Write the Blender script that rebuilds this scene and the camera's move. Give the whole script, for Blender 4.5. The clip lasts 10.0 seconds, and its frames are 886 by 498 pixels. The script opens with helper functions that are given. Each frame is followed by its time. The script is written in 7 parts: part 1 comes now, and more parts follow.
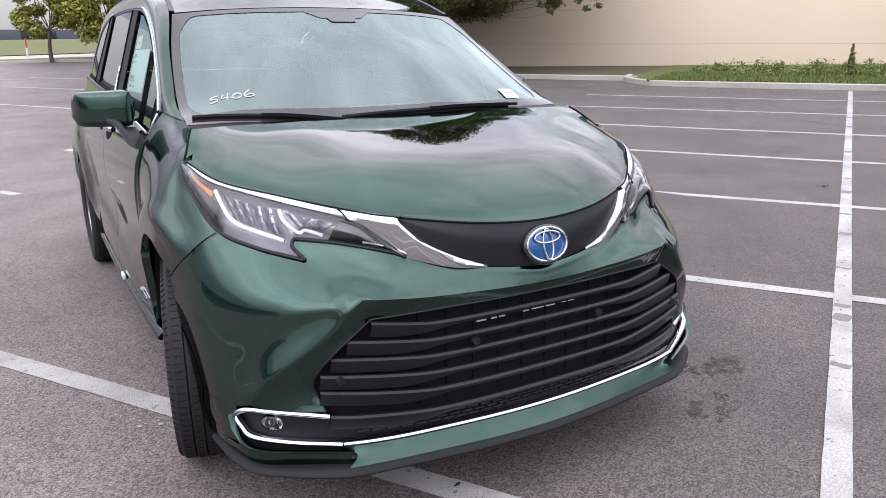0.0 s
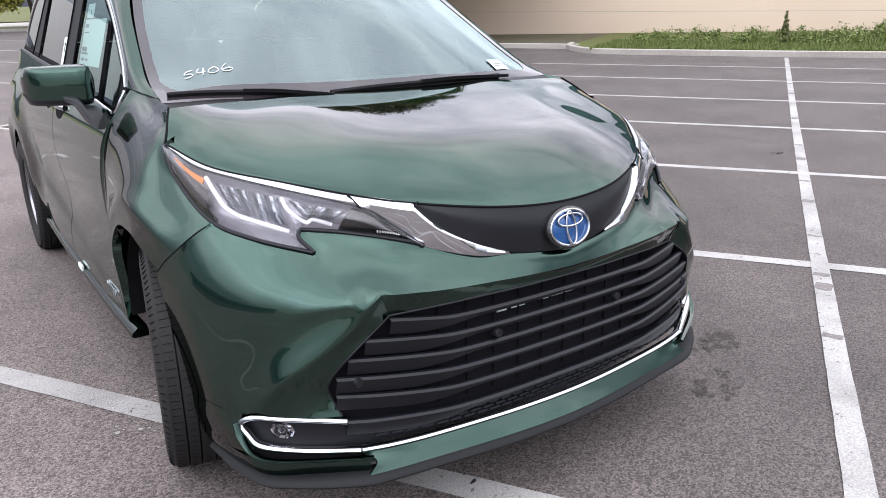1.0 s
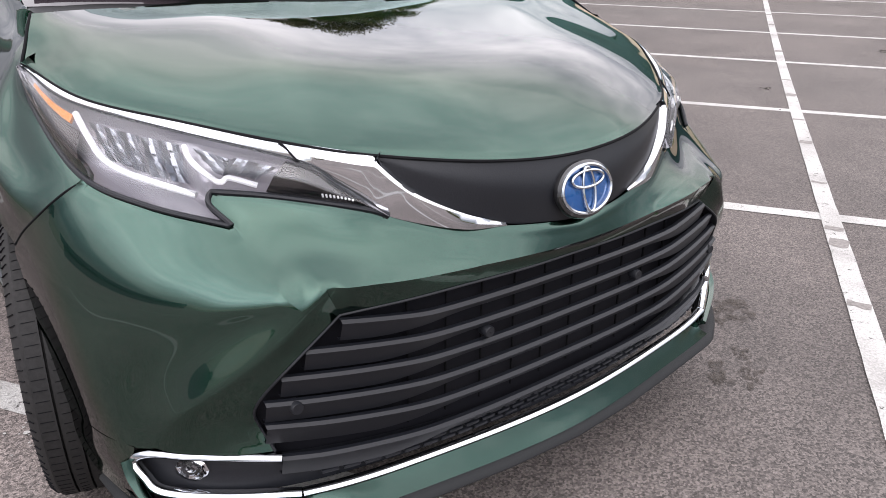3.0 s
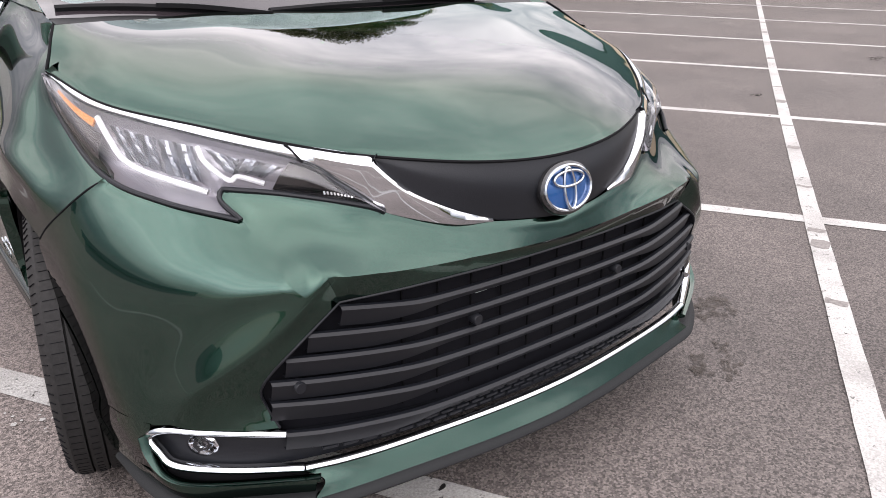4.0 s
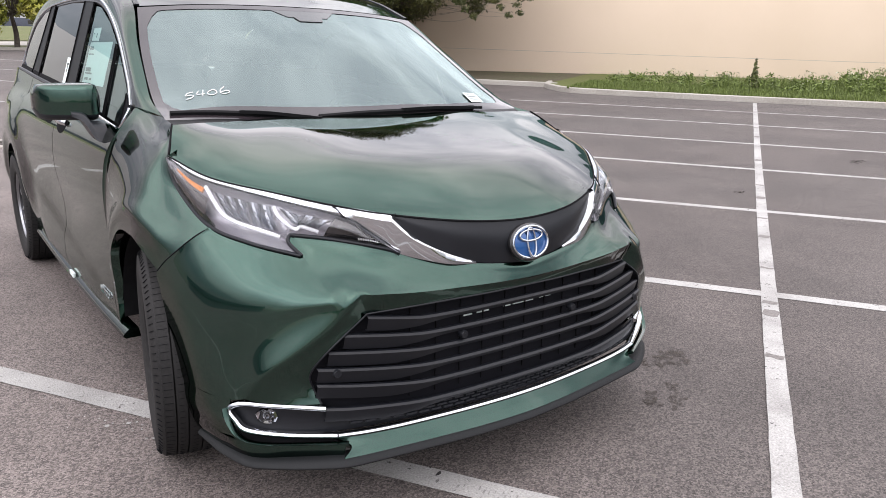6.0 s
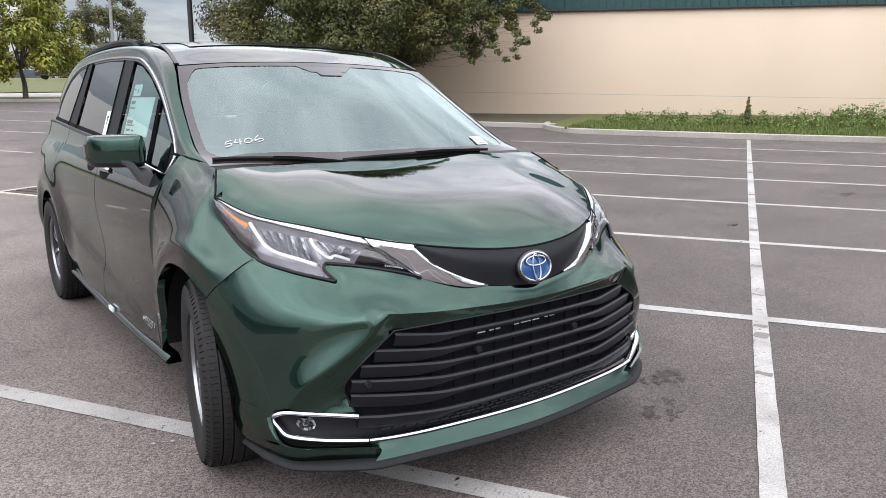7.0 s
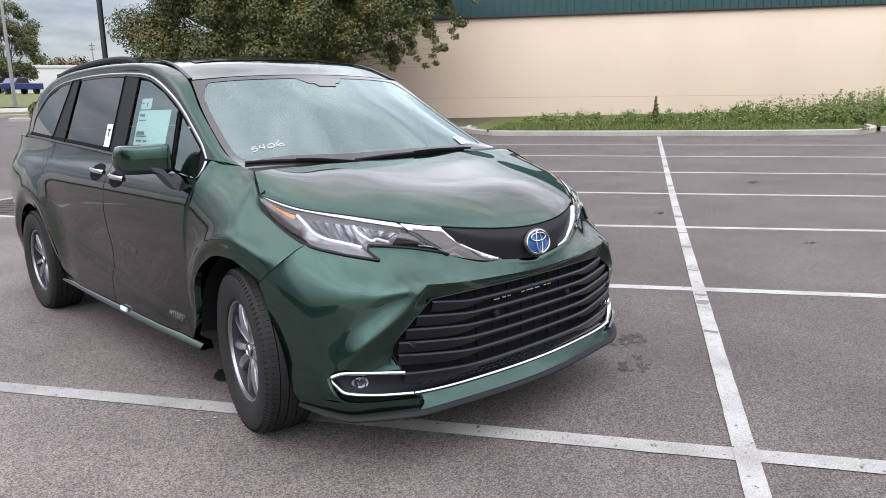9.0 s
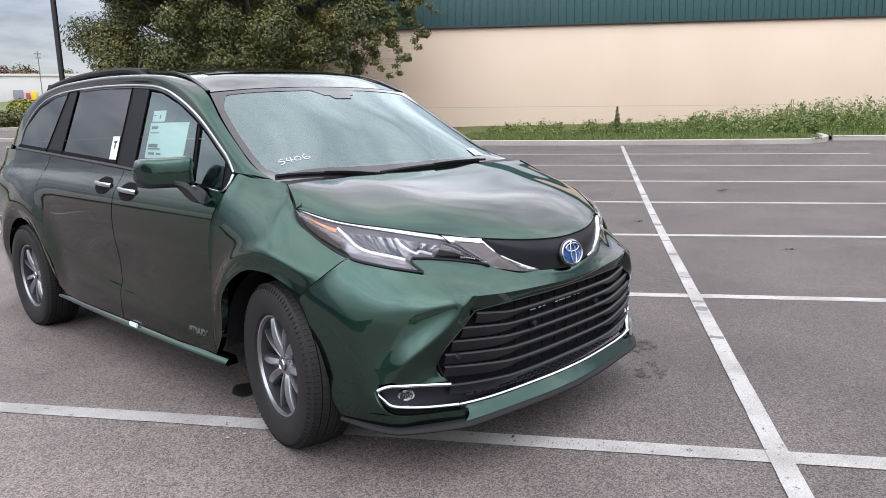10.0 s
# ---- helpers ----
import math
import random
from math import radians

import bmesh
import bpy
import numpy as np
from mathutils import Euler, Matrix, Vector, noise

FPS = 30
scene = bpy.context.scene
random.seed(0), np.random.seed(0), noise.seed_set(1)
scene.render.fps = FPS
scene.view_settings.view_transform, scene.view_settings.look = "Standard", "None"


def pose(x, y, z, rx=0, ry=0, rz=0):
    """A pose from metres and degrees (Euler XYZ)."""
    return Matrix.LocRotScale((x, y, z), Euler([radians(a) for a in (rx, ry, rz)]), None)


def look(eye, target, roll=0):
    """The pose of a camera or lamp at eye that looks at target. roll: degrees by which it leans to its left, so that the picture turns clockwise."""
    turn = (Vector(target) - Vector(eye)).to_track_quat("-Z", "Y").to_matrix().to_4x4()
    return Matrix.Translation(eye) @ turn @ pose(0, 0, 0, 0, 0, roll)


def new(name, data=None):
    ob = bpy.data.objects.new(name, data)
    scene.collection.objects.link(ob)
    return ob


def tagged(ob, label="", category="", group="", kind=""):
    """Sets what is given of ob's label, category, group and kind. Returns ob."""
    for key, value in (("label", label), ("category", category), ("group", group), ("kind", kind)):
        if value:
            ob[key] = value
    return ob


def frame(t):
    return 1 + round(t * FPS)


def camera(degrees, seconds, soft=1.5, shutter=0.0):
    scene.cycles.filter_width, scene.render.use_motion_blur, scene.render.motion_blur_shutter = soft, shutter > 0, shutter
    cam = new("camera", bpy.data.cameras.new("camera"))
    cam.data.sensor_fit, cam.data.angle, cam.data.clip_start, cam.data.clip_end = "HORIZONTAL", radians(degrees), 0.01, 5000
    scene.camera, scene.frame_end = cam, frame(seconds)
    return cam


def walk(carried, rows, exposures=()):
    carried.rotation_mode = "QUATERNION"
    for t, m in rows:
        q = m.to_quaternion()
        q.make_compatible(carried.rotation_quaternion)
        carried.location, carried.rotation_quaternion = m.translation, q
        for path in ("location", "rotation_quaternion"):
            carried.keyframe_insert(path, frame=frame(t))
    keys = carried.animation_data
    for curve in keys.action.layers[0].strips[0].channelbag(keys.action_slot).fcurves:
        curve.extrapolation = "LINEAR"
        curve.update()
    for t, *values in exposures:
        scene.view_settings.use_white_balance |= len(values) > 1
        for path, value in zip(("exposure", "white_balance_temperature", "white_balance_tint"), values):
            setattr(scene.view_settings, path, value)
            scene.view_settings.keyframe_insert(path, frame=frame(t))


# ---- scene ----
EXPOSURE, SKY_TOP, SKY_LOW, SUN, WS_IOR, STEER = -0.09, 2.05, 0.32, 1.0, 2.6, -11.0
cam = camera(61.8, 10.0, soft=0.9)
PATH = [
    (0, (-1.326, -2.575, 1.371), (-0.37, -0.892, 0.864), -1.0),
    (0.5, (-1.38, -2.443, 1.389), (-0.358, -0.811, 0.849), -1.2),
    (1, (-1.423, -2.317, 1.377), (-0.343, -0.739, 0.791), -1.2),
    (1.5, (-1.346, -2.158, 1.348), (-0.225, -0.631, 0.706), -0.7),
    (2, (-1.23, -1.997, 1.326), (-0.093, -0.505, 0.63), -0.1),
    (2.5, (-1.146, -1.879, 1.297), (-0.014, -0.408, 0.552), 0.2),
    (2.7, (-1.126, -1.846, 1.286), (0.002, -0.38, 0.525), 0.3),
    (3.8, (-1.155, -1.905, 1.299), (-0.027, -0.439, 0.537), 0.3),
    (4, (-1.191, -1.955, 1.31), (-0.057, -0.487, 0.563), 0.4),
    (4.5, (-1.3, -2.086, 1.32), (-0.15, -0.604, 0.628), 0.3),
    (5, (-1.431, -2.239, 1.337), (-0.271, -0.735, 0.71), 0.3),
    (5.5, (-1.5, -2.37, 1.36), (-0.344, -0.837, 0.801), 0.5),
    (5.7, (-1.524, -2.437, 1.366), (-0.372, -0.892, 0.83), 0.8),
    (6.8, (-1.715, -2.711, 1.405), (-0.567, -1.125, 0.994), 0.4),
    (7, (-1.781, -2.75, 1.401), (-0.625, -1.167, 1.007), -0.1),
    (7.5, (-1.912, -2.815, 1.406), (-0.735, -1.242, 1.033), -1.1),
    (8, (-2.014, -2.847, 1.393), (-0.821, -1.284, 1.028), -1.3),
    (8.5, (-2.206, -2.894, 1.389), (-0.966, -1.369, 1.02), -1.2),
    (9, (-2.395, -2.871, 1.403), (-1.065, -1.427, 1.021), -1.6),
    (9.5, (-2.575, -2.762, 1.439), (-1.158, -1.404, 1.052), -3.0),
    (10, (-2.651, -2.645, 1.427), (-1.233, -1.282, 1.066), -1.6),
]
walk(cam, [(t, look(eye, target, roll)) for t, eye, target, roll in PATH], [(0.0, EXPOSURE - 0.03, 6450, 16), (2.0, EXPOSURE + 0.10, 6550, 13), (4.0, EXPOSURE + 0.18, 6950, 15.5), (5.5, EXPOSURE + 0.0, 6850, 15), (7.5, EXPOSURE - 0.05, 6600, 11), (10.0, EXPOSURE - 0.08, 6500, 12.5)])

# ---- world, sun ----
world = bpy.data.worlds.new("overcast_sky")
scene.world = world
world.use_nodes = True
wn, wl = world.node_tree.nodes, world.node_tree.links
wn.clear()


def wnode(kind, **kw):
    n = wn.new(kind)
    for k, v in kw.items():
        n.inputs[k].default_value = v
    return n


w_out, w_bg = wn.new("ShaderNodeOutputWorld"), wn.new("ShaderNodeBackground")
w_sky = wn.new("ShaderNodeTexSky")
w_sky.sky_type, w_sky.sun_disc = "NISHITA", False
w_sky.sun_elevation, w_sky.sun_rotation = radians(58), radians(215)
w_co = wn.new("ShaderNodeTexCoord")
w_sep = wn.new("ShaderNodeSeparateXYZ")
wl.new(w_co.outputs["Generated"], w_sep.inputs[0])


def wmath(op, a, b=0.0, c=None):
    n = wn.new("ShaderNodeMath")
    n.operation = op
    for k, v in enumerate((a, b) if c is None else (a, b, c)):
        if isinstance(v, (int, float)):
            n.inputs[k].default_value = v
        else:
            wl.new(v, n.inputs[k])
    return n.outputs[0]


# Cloud layer: direction projected onto a flat ceiling, two scales of noise.
up = wmath("MAXIMUM", w_sep.outputs[2], 0.0)
den = wmath("ADD", up, 0.16)
w_vec = wn.new("ShaderNodeCombineXYZ")
wl.new(wmath("DIVIDE", w_sep.outputs[0], den), w_vec.inputs[0])
wl.new(wmath("DIVIDE", w_sep.outputs[1], den), w_vec.inputs[1])
n_big = wnode("ShaderNodeTexNoise", Scale=0.85, Detail=6.0, Roughness=0.55)
n_small = wnode("ShaderNodeTexNoise", Scale=2.6, Detail=5.0, Roughness=0.6)
wl.new(w_vec.outputs[0], n_big.inputs["Vector"])
wl.new(w_vec.outputs[0], n_small.inputs["Vector"])
cloud = wmath("ADD", wmath("MULTIPLY", n_big.outputs["Fac"], 0.58), wmath("MULTIPLY", n_small.outputs["Fac"], 0.42))
w_ramp = wn.new("ShaderNodeValToRGB")
w_ramp.color_ramp.elements[0].position, w_ramp.color_ramp.elements[0].color = 0.41, (0.58, 0.61, 0.68, 1)
w_ramp.color_ramp.elements[1].position, w_ramp.color_ramp.elements[1].color = 0.60, (1.21, 1.22, 1.29, 1)
wl.new(cloud, w_ramp.inputs[0])
# An overcast sky is about three times as bright overhead as at the horizon.
w_rise = wn.new("ShaderNodeMapRange")
w_rise.interpolation_type = "SMOOTHSTEP"
w_rise.inputs[1].default_value, w_rise.inputs[2].default_value = 0.09, 0.46
wl.new(up, w_rise.inputs[0])
lift = wmath("MULTIPLY_ADD", w_rise.outputs[0], SKY_TOP, SKY_LOW)
# The cloud is thinner towards the hidden sun. Across from it, an added bright lobe lifts the bonnet's reflection.
w_dot = wn.new("ShaderNodeVectorMath")
w_dot.operation, w_dot.inputs[1].default_value = "DOT_PRODUCT", (-0.73, -0.35, 0.59)
wl.new(w_co.outputs["Generated"], w_dot.inputs[0])
near_sun = wmath("POWER", wmath("MAXIMUM", w_dot.outputs["Value"], 0.0), 7.0)
w_dot2 = wn.new("ShaderNodeVectorMath")
w_dot2.operation, w_dot2.inputs[1].default_value = "DOT_PRODUCT", (0.50, 0.76, 0.42)
wl.new(w_co.outputs["Generated"], w_dot2.inputs[0])
bonnet_glow = wmath("POWER", wmath("MAXIMUM", w_dot2.outputs["Value"], 0.0), 2.5)
lift = wmath("MULTIPLY", lift, wmath("MULTIPLY_ADD", bonnet_glow, 0.45, wmath("MULTIPLY_ADD", near_sun, 1.0, 0.94)))
w_scale = wn.new("ShaderNodeVectorMath")
w_scale.operation = "SCALE"
wl.new(w_ramp.outputs[0], w_scale.inputs[0])
wl.new(lift, w_scale.inputs["Scale"])
w_blue = wn.new("ShaderNodeVectorMath")
w_blue.operation = "SCALE"
w_blue.inputs["Scale"].default_value = 0.05
wl.new(w_sky.outputs[0], w_blue.inputs[0])
w_add = wn.new("ShaderNodeVectorMath")
w_add.operation = "ADD"
wl.new(w_scale.outputs[0], w_add.inputs[0])
wl.new(w_blue.outputs[0], w_add.inputs[1])
wl.new(w_add.outputs[0], w_bg.inputs["Color"])
w_bg.inputs["Strength"].default_value = 1.0
wl.new(w_bg.outputs[0], w_out.inputs[0])

sun = new("sun", bpy.data.lights.new("sun", "SUN"))
sun.data.energy, sun.data.angle, sun.data.color = SUN, radians(140), (1.0, 0.96, 0.9)
sun.matrix_world = look((0, 0, 30), (0 + 8.0, 9.0, 0))


# ---- materials ----
def mat(name, color, rough=0.5, metal=0.0, coat=0.0, grain=0.0, scale=40.0, bump=0.0, dirt=0.0, dirt_color=(0.1, 0.09, 0.08), dirt_scale=1.5, spec=0.5, rnd=0.0, speckle=0.0, stone=160.0, **kw):
    """Principled surface with fine grain (colour and relief) and large, soft stains."""
    m = bpy.data.materials.new(name)
    m.use_nodes = True
    nt = m.node_tree
    b = nt.nodes["Principled BSDF"]
    b.inputs["Roughness"].default_value, b.inputs["Metallic"].default_value = rough, metal
    b.inputs["Coat Weight"].default_value, b.inputs["Coat Roughness"].default_value = coat, 0.02
    b.inputs["Specular IOR Level"].default_value = spec
    for k, v in kw.items():
        b.inputs[k.replace("_", " ")].default_value = v
    co = nt.nodes.new("ShaderNodeTexCoord")
    out = None
    rgb = nt.nodes.new("ShaderNodeRGB")
    rgb.outputs[0].default_value = (*color, 1)
    out = rgb.outputs[0]

    def mix(a, fac, colour, kind="MIX"):
        n = nt.nodes.new("ShaderNodeMix")
        n.data_type, n.blend_type = "RGBA", kind
        nt.links.new(a, n.inputs[6])
        if isinstance(fac, float):
            n.inputs[0].default_value = fac
        else:
            nt.links.new(fac, n.inputs[0])
        if isinstance(colour, tuple):
            n.inputs[7].default_value = (*colour, 1)
        else:
            nt.links.new(colour, n.inputs[7])
        return n.outputs[2]

    def noise_tex(s, detail=4.0):
        n = nt.nodes.new("ShaderNodeTexNoise")
        n.inputs["Scale"].default_value, n.inputs["Detail"].default_value = s, detail
        nt.links.new(co.outputs["Object"], n.inputs["Vector"])
        return n.outputs["Fac"]

    def ramp(fac, lo, hi):
        n = nt.nodes.new("ShaderNodeMapRange")
        n.inputs[1].default_value, n.inputs[2].default_value = lo, hi
        nt.links.new(fac, n.inputs[0])
        return n.outputs[0]

    if dirt:
        f = nt.nodes.new("ShaderNodeMath")
        f.operation = "MULTIPLY"
        nt.links.new(ramp(noise_tex(dirt_scale, 6.0), 0.42, 0.72), f.inputs[0])
        f.inputs[1].default_value = dirt
        out = mix(out, f.outputs[0], dirt_color)
    if grain or bump:
        g = noise_tex(scale, 5.0)
    if grain:
        v = nt.nodes.new("ShaderNodeMapRange")
        v.inputs[1].default_value, v.inputs[2].default_value = 0.25, 0.75
        v.inputs[3].default_value, v.inputs[4].default_value = 1 - grain, 1 + grain
        nt.links.new(g, v.inputs[0])
        c = nt.nodes.new("ShaderNodeCombineColor")
        for k in range(3):
            nt.links.new(v.outputs[0], c.inputs[k])
        out = mix(out, 1.0, c.outputs[0], "MULTIPLY")
    if speckle:
        vo = nt.nodes.new("ShaderNodeTexVoronoi")
        vo.inputs["Scale"].default_value = stone
        nt.links.new(co.outputs["Object"], vo.inputs["Vector"])
        se = nt.nodes.new("ShaderNodeSeparateColor")
        nt.links.new(vo.outputs["Color"], se.inputs[0])
        cr = nt.nodes.new("ShaderNodeValToRGB")
        els = cr.color_ramp.elements
        els[0].position, els[1].position = 0.0, 1.0
        for e_, v_ in ((els[0], 1 - 0.26 * speckle), (els[1], 1 + 2.4 * speckle), (els.new(0.50), 1 - 0.10 * speckle), (els.new(0.91), 1 + 0.08 * speckle)):
            e_.color = (v_, v_ * 0.985, v_ * 0.965, 1)
        nt.links.new(se.outputs[0], cr.inputs[0])
        out = mix(out, 1.0, cr.outputs[0], "MULTIPLY")
    if rnd:
        o = nt.nodes.new("ShaderNodeNewGeometry")
        v = nt.nodes.new("ShaderNodeMapRange")
        v.inputs[3].default_value, v.inputs[4].default_value = 1 - rnd, 1 + rnd
        nt.links.new(o.outputs["Random Per Island"], v.inputs[0])
        c = nt.nodes.new("ShaderNodeCombineColor")
        for k in range(3):
            nt.links.new(v.outputs[0], c.inputs[k])
        out = mix(out, 1.0, c.outputs[0], "MULTIPLY")
    nt.links.new(out, b.inputs["Base Color"])
    if bump:
        bn = nt.nodes.new("ShaderNodeBump")
        bn.inputs["Strength"].default_value, bn.inputs["Distance"].default_value = bump, 0.01
        nt.links.new(g, bn.inputs["Height"])
        nt.links.new(bn.outputs[0], b.inputs["Normal"])
    return m


def glass(name, tint, ior, rough=0.0, sheen=(1, 1, 1)):
    """Thin pane: tinted see-through under a mirror-like surface, by the angle."""
    m = bpy.data.materials.new(name)
    m.use_nodes = True
    nt = m.node_tree
    nt.nodes.remove(nt.nodes["Principled BSDF"])
    tr, gl, fr, mx = (nt.nodes.new("ShaderNode" + k) for k in ("BsdfTransparent", "BsdfGlossy", "Fresnel", "MixShader"))
    tr.inputs[0].default_value, gl.inputs["Roughness"].default_value, fr.inputs[0].default_value = (*tint, 1), rough, ior
    gl.inputs[0].default_value = (*sheen, 1)
    nt.links.new(fr.outputs[0], mx.inputs[0])
    nt.links.new(tr.outputs[0], mx.inputs[1])
    nt.links.new(gl.outputs[0], mx.inputs[2])
    nt.links.new(mx.outputs[0], nt.nodes["Material Output"].inputs[0])
    return m


PAINT = mat("green_metallic_paint", (0.017, 0.054, 0.039), 0.20, 1.0, 0.95, grain=0.10, scale=900.0, Coat_IOR=1.5, Specular_Tint=(0.12, 0.28, 0.21, 1))
BLACK = mat("satin_black_plastic", (0.010, 0.011, 0.014), 0.42, grain=0.15, scale=300.0, bump=0.05, spec=0.32)
GLOSSBLACK = mat("gloss_black_plastic", (0.010, 0.010, 0.011), 0.12, coat=0.6)
TRIMGREY = mat("textured_grey_black_plastic", (0.014, 0.015, 0.016), 0.66, grain=0.2, scale=500.0, bump=0.15, spec=0.25)
PILLARBLACK = mat("flat_black_trim", (0.009, 0.009, 0.010), 0.45, grain=0.1, scale=200.0, spec=0.10)
GRILLEBLACK = mat("dark_grille_plastic", (0.009, 0.010, 0.013), 0.36, grain=0.1, scale=300.0, spec=0.32)
DARKVOID = mat("matte_black_lining", (0.008, 0.008, 0.009), 0.9, grain=0.2, scale=30.0, spec=0.1)
CHROME = mat("chrome", (0.50, 0.515, 0.54), 0.05, 1.0)
SILVER = mat("silver_alloy", (0.30, 0.305, 0.325), 0.30, 0.9, 0.3, grain=0.05, scale=200.0)
ALLOYDARK = mat("dark_alloy_pocket", (0.055, 0.055, 0.06), 0.42, 0.6)
RUBBER = mat("tyre_rubber", (0.017, 0.0165, 0.0165), 0.72, grain=0.25, scale=90.0, bump=0.1, dirt=0.25, dirt_color=(0.03, 0.028, 0.026), dirt_scale=6.0, spec=0.25)
WSGLASS = glass("windscreen_glass", (0.52, 0.60, 0.58), WS_IOR, 0.0, (0.72, 0.87, 0.86))
SIDEGLASS = glass("green_tinted_glass", (0.66, 0.80, 0.77), 2.6, 0.0, (0.85, 1.0, 0.98))
PRIVACY = glass("dark_privacy_glass", (0.10, 0.11, 0.115), 1.75)
LENS = glass("clear_headlight_lens", (0.95, 0.95, 0.96), 1.5)
FRIT = mat("black_ceramic_frit", (0.026, 0.021, 0.024), 0.06, IOR=1.6)
WHITEPLASTIC = mat("white_light_guide", (0.93, 0.94, 0.96), 0.25, coat=0.5)
AMBER = mat("amber_reflector", (0.62, 0.22, 0.05), 0.22, coat=0.7, grain=0.2, scale=400.0)
REFLECTOR = mat("faceted_reflector", (0.30, 0.315, 0.345), 0.30, 1.0)
HOUSINGDARK = mat("smoked_lamp_corner", (0.09, 0.08, 0.08), 0.2, 0.2, 0.5)
HOUSING = mat("grey_lamp_housing", (0.38, 0.365, 0.40), 0.24, 0.2, 0.5)
GRILLEVOID = mat("deep_grille_shutter", (0.010, 0.010, 0.013), 0.6, grain=0.1, scale=100.0, spec=0.12)
BLUE = mat("blue_emblem_lens", (0.012, 0.085, 0.27), 0.12, 0.3, 1.0)
BADGECHROME = mat("smoked_chrome", (0.50, 0.53, 0.57), 0.14, 1.0)
PAPER = mat("pale_paper_sticker", (0.72, 0.80, 0.78), 0.6, grain=0.05, scale=60.0)
PRINT = mat("dark_print", (0.05, 0.06, 0.06), 0.6)
MARKER = mat("white_marker_ink", (0.88, 0.9, 0.9), 0.6)
CAMERAFRIT = mat("grey_dotted_frit", (0.020, 0.024, 0.024), 0.10, IOR=1.7)
SUNGLASS = mat("dark_roof_glass", (0.006, 0.006, 0.007), 0.12, spec=0.22)
SEAT = mat("black_leather_seat", (0.03, 0.03, 0.032), 0.5, grain=0.2, scale=60.0)
DASH = mat("dark_dashboard", (0.05, 0.05, 0.052), 0.6, grain=0.2, scale=200.0)
ASPHALT = mat("worn_asphalt", (0.134, 0.113, 0.106), 0.82, grain=0.38, scale=230.0, speckle=2.7, stone=165.0, bump=0.6, dirt=0.45, dirt_color=(0.150, 0.136, 0.130), dirt_scale=0.22)


def tone_across(m, lo, hi, a, b):
    """Asphalt colour scaled from a to b across the bays, along x, broken up by noise."""
    nt = m.node_tree
    bs = nt.nodes["Principled BSDF"]
    src = bs.inputs["Base Color"].links[0].from_socket
    co, se = nt.nodes.new("ShaderNodeTexCoord"), nt.nodes.new("ShaderNodeSeparateXYZ")
    nz = nt.nodes.new("ShaderNodeTexNoise")
    nz.inputs["Scale"].default_value, nz.inputs["Detail"].default_value = 0.5, 5.0
    ad = nt.nodes.new("ShaderNodeMath")
    ad.operation, ad.inputs[1].default_value = "MULTIPLY_ADD", 2.5
    mr = nt.nodes.new("ShaderNodeMapRange")
    for k, v in enumerate((lo + 1.25, hi + 1.25, a, b)):
        mr.inputs[k + 1].default_value = v
    nt.links.new(co.outputs["Object"], se.inputs[0])
    nt.links.new(co.outputs["Object"], nz.inputs["Vector"])
    nt.links.new(nz.outputs["Fac"], ad.inputs[0])
    nt.links.new(se.outputs[0], ad.inputs[2])
    nt.links.new(ad.outputs[0], mr.inputs[0])
    sc = nt.nodes.new("ShaderNodeVectorMath")
    sc.operation = "SCALE"
    nt.links.new(src, sc.inputs[0])
    n2 = nt.nodes.new("ShaderNodeTexNoise")
    for k, v in (("Scale", 0.75), ("Detail", 9.0), ("Roughness", 0.66), ("Distortion", 0.5)):
        n2.inputs[k].default_value = v
    nt.links.new(co.outputs["Object"], n2.inputs["Vector"])
    m2 = nt.nodes.new("ShaderNodeMapRange")
    for k, v in enumerate((0.3, 0.7, 0.70, 1.22)):
        m2.inputs[k + 1].default_value = v
    nt.links.new(n2.outputs["Fac"], m2.inputs[0])
    mm = nt.nodes.new("ShaderNodeMath")
    mm.operation = "MULTIPLY"
    nt.links.new(mr.outputs[0], mm.inputs[0])
    nt.links.new(m2.outputs[0], mm.inputs[1])
    nt.links.new(mm.outputs[0], sc.inputs["Scale"])
    nt.links.new(sc.outputs[0], bs.inputs["Base Color"])


tone_across(ASPHALT, -1.5, 1.2, 1.75, 0.90)
LINEPAINT = mat("worn_white_road_paint", (0.40, 0.395, 0.385), 0.75, grain=0.30, scale=140.0, speckle=0.32, stone=210.0, bump=0.4, dirt=0.75, dirt_color=(0.211, 0.203, 0.195), dirt_scale=2.6)
nl_ = LINEPAINT.node_tree
chip = nl_.nodes.new("ShaderNodeTexNoise")
for k_, v_ in (("Scale", 26.0), ("Detail", 9.0), ("Roughness", 0.7)):
    chip.inputs[k_].default_value = v_
worn = nl_.nodes.new("ShaderNodeMapRange")
for k_, v_ in enumerate((0.335, 0.40, 0.15, 1.0)):
    worn.inputs[k_ + 1].default_value = v_
co_ = nl_.nodes.new("ShaderNodeTexCoord")
nl_.links.new(co_.outputs["Object"], chip.inputs["Vector"])
nl_.links.new(chip.outputs["Fac"], worn.inputs[0])
nl_.links.new(worn.outputs[0], nl_.nodes["Principled BSDF"].inputs["Alpha"])
TYREMARK = mat("grimy_road_paint", (0.17, 0.155, 0.145), 0.8, grain=0.4, scale=60.0, bump=0.4)
SCUFF = mat("faint_rubber_scuff", (0.25, 0.24, 0.23), 0.8, grain=0.4, scale=60.0)
WETOIL = mat("fresh_oil", (0.02, 0.019, 0.018), 0.35, grain=0.3, scale=60.0)
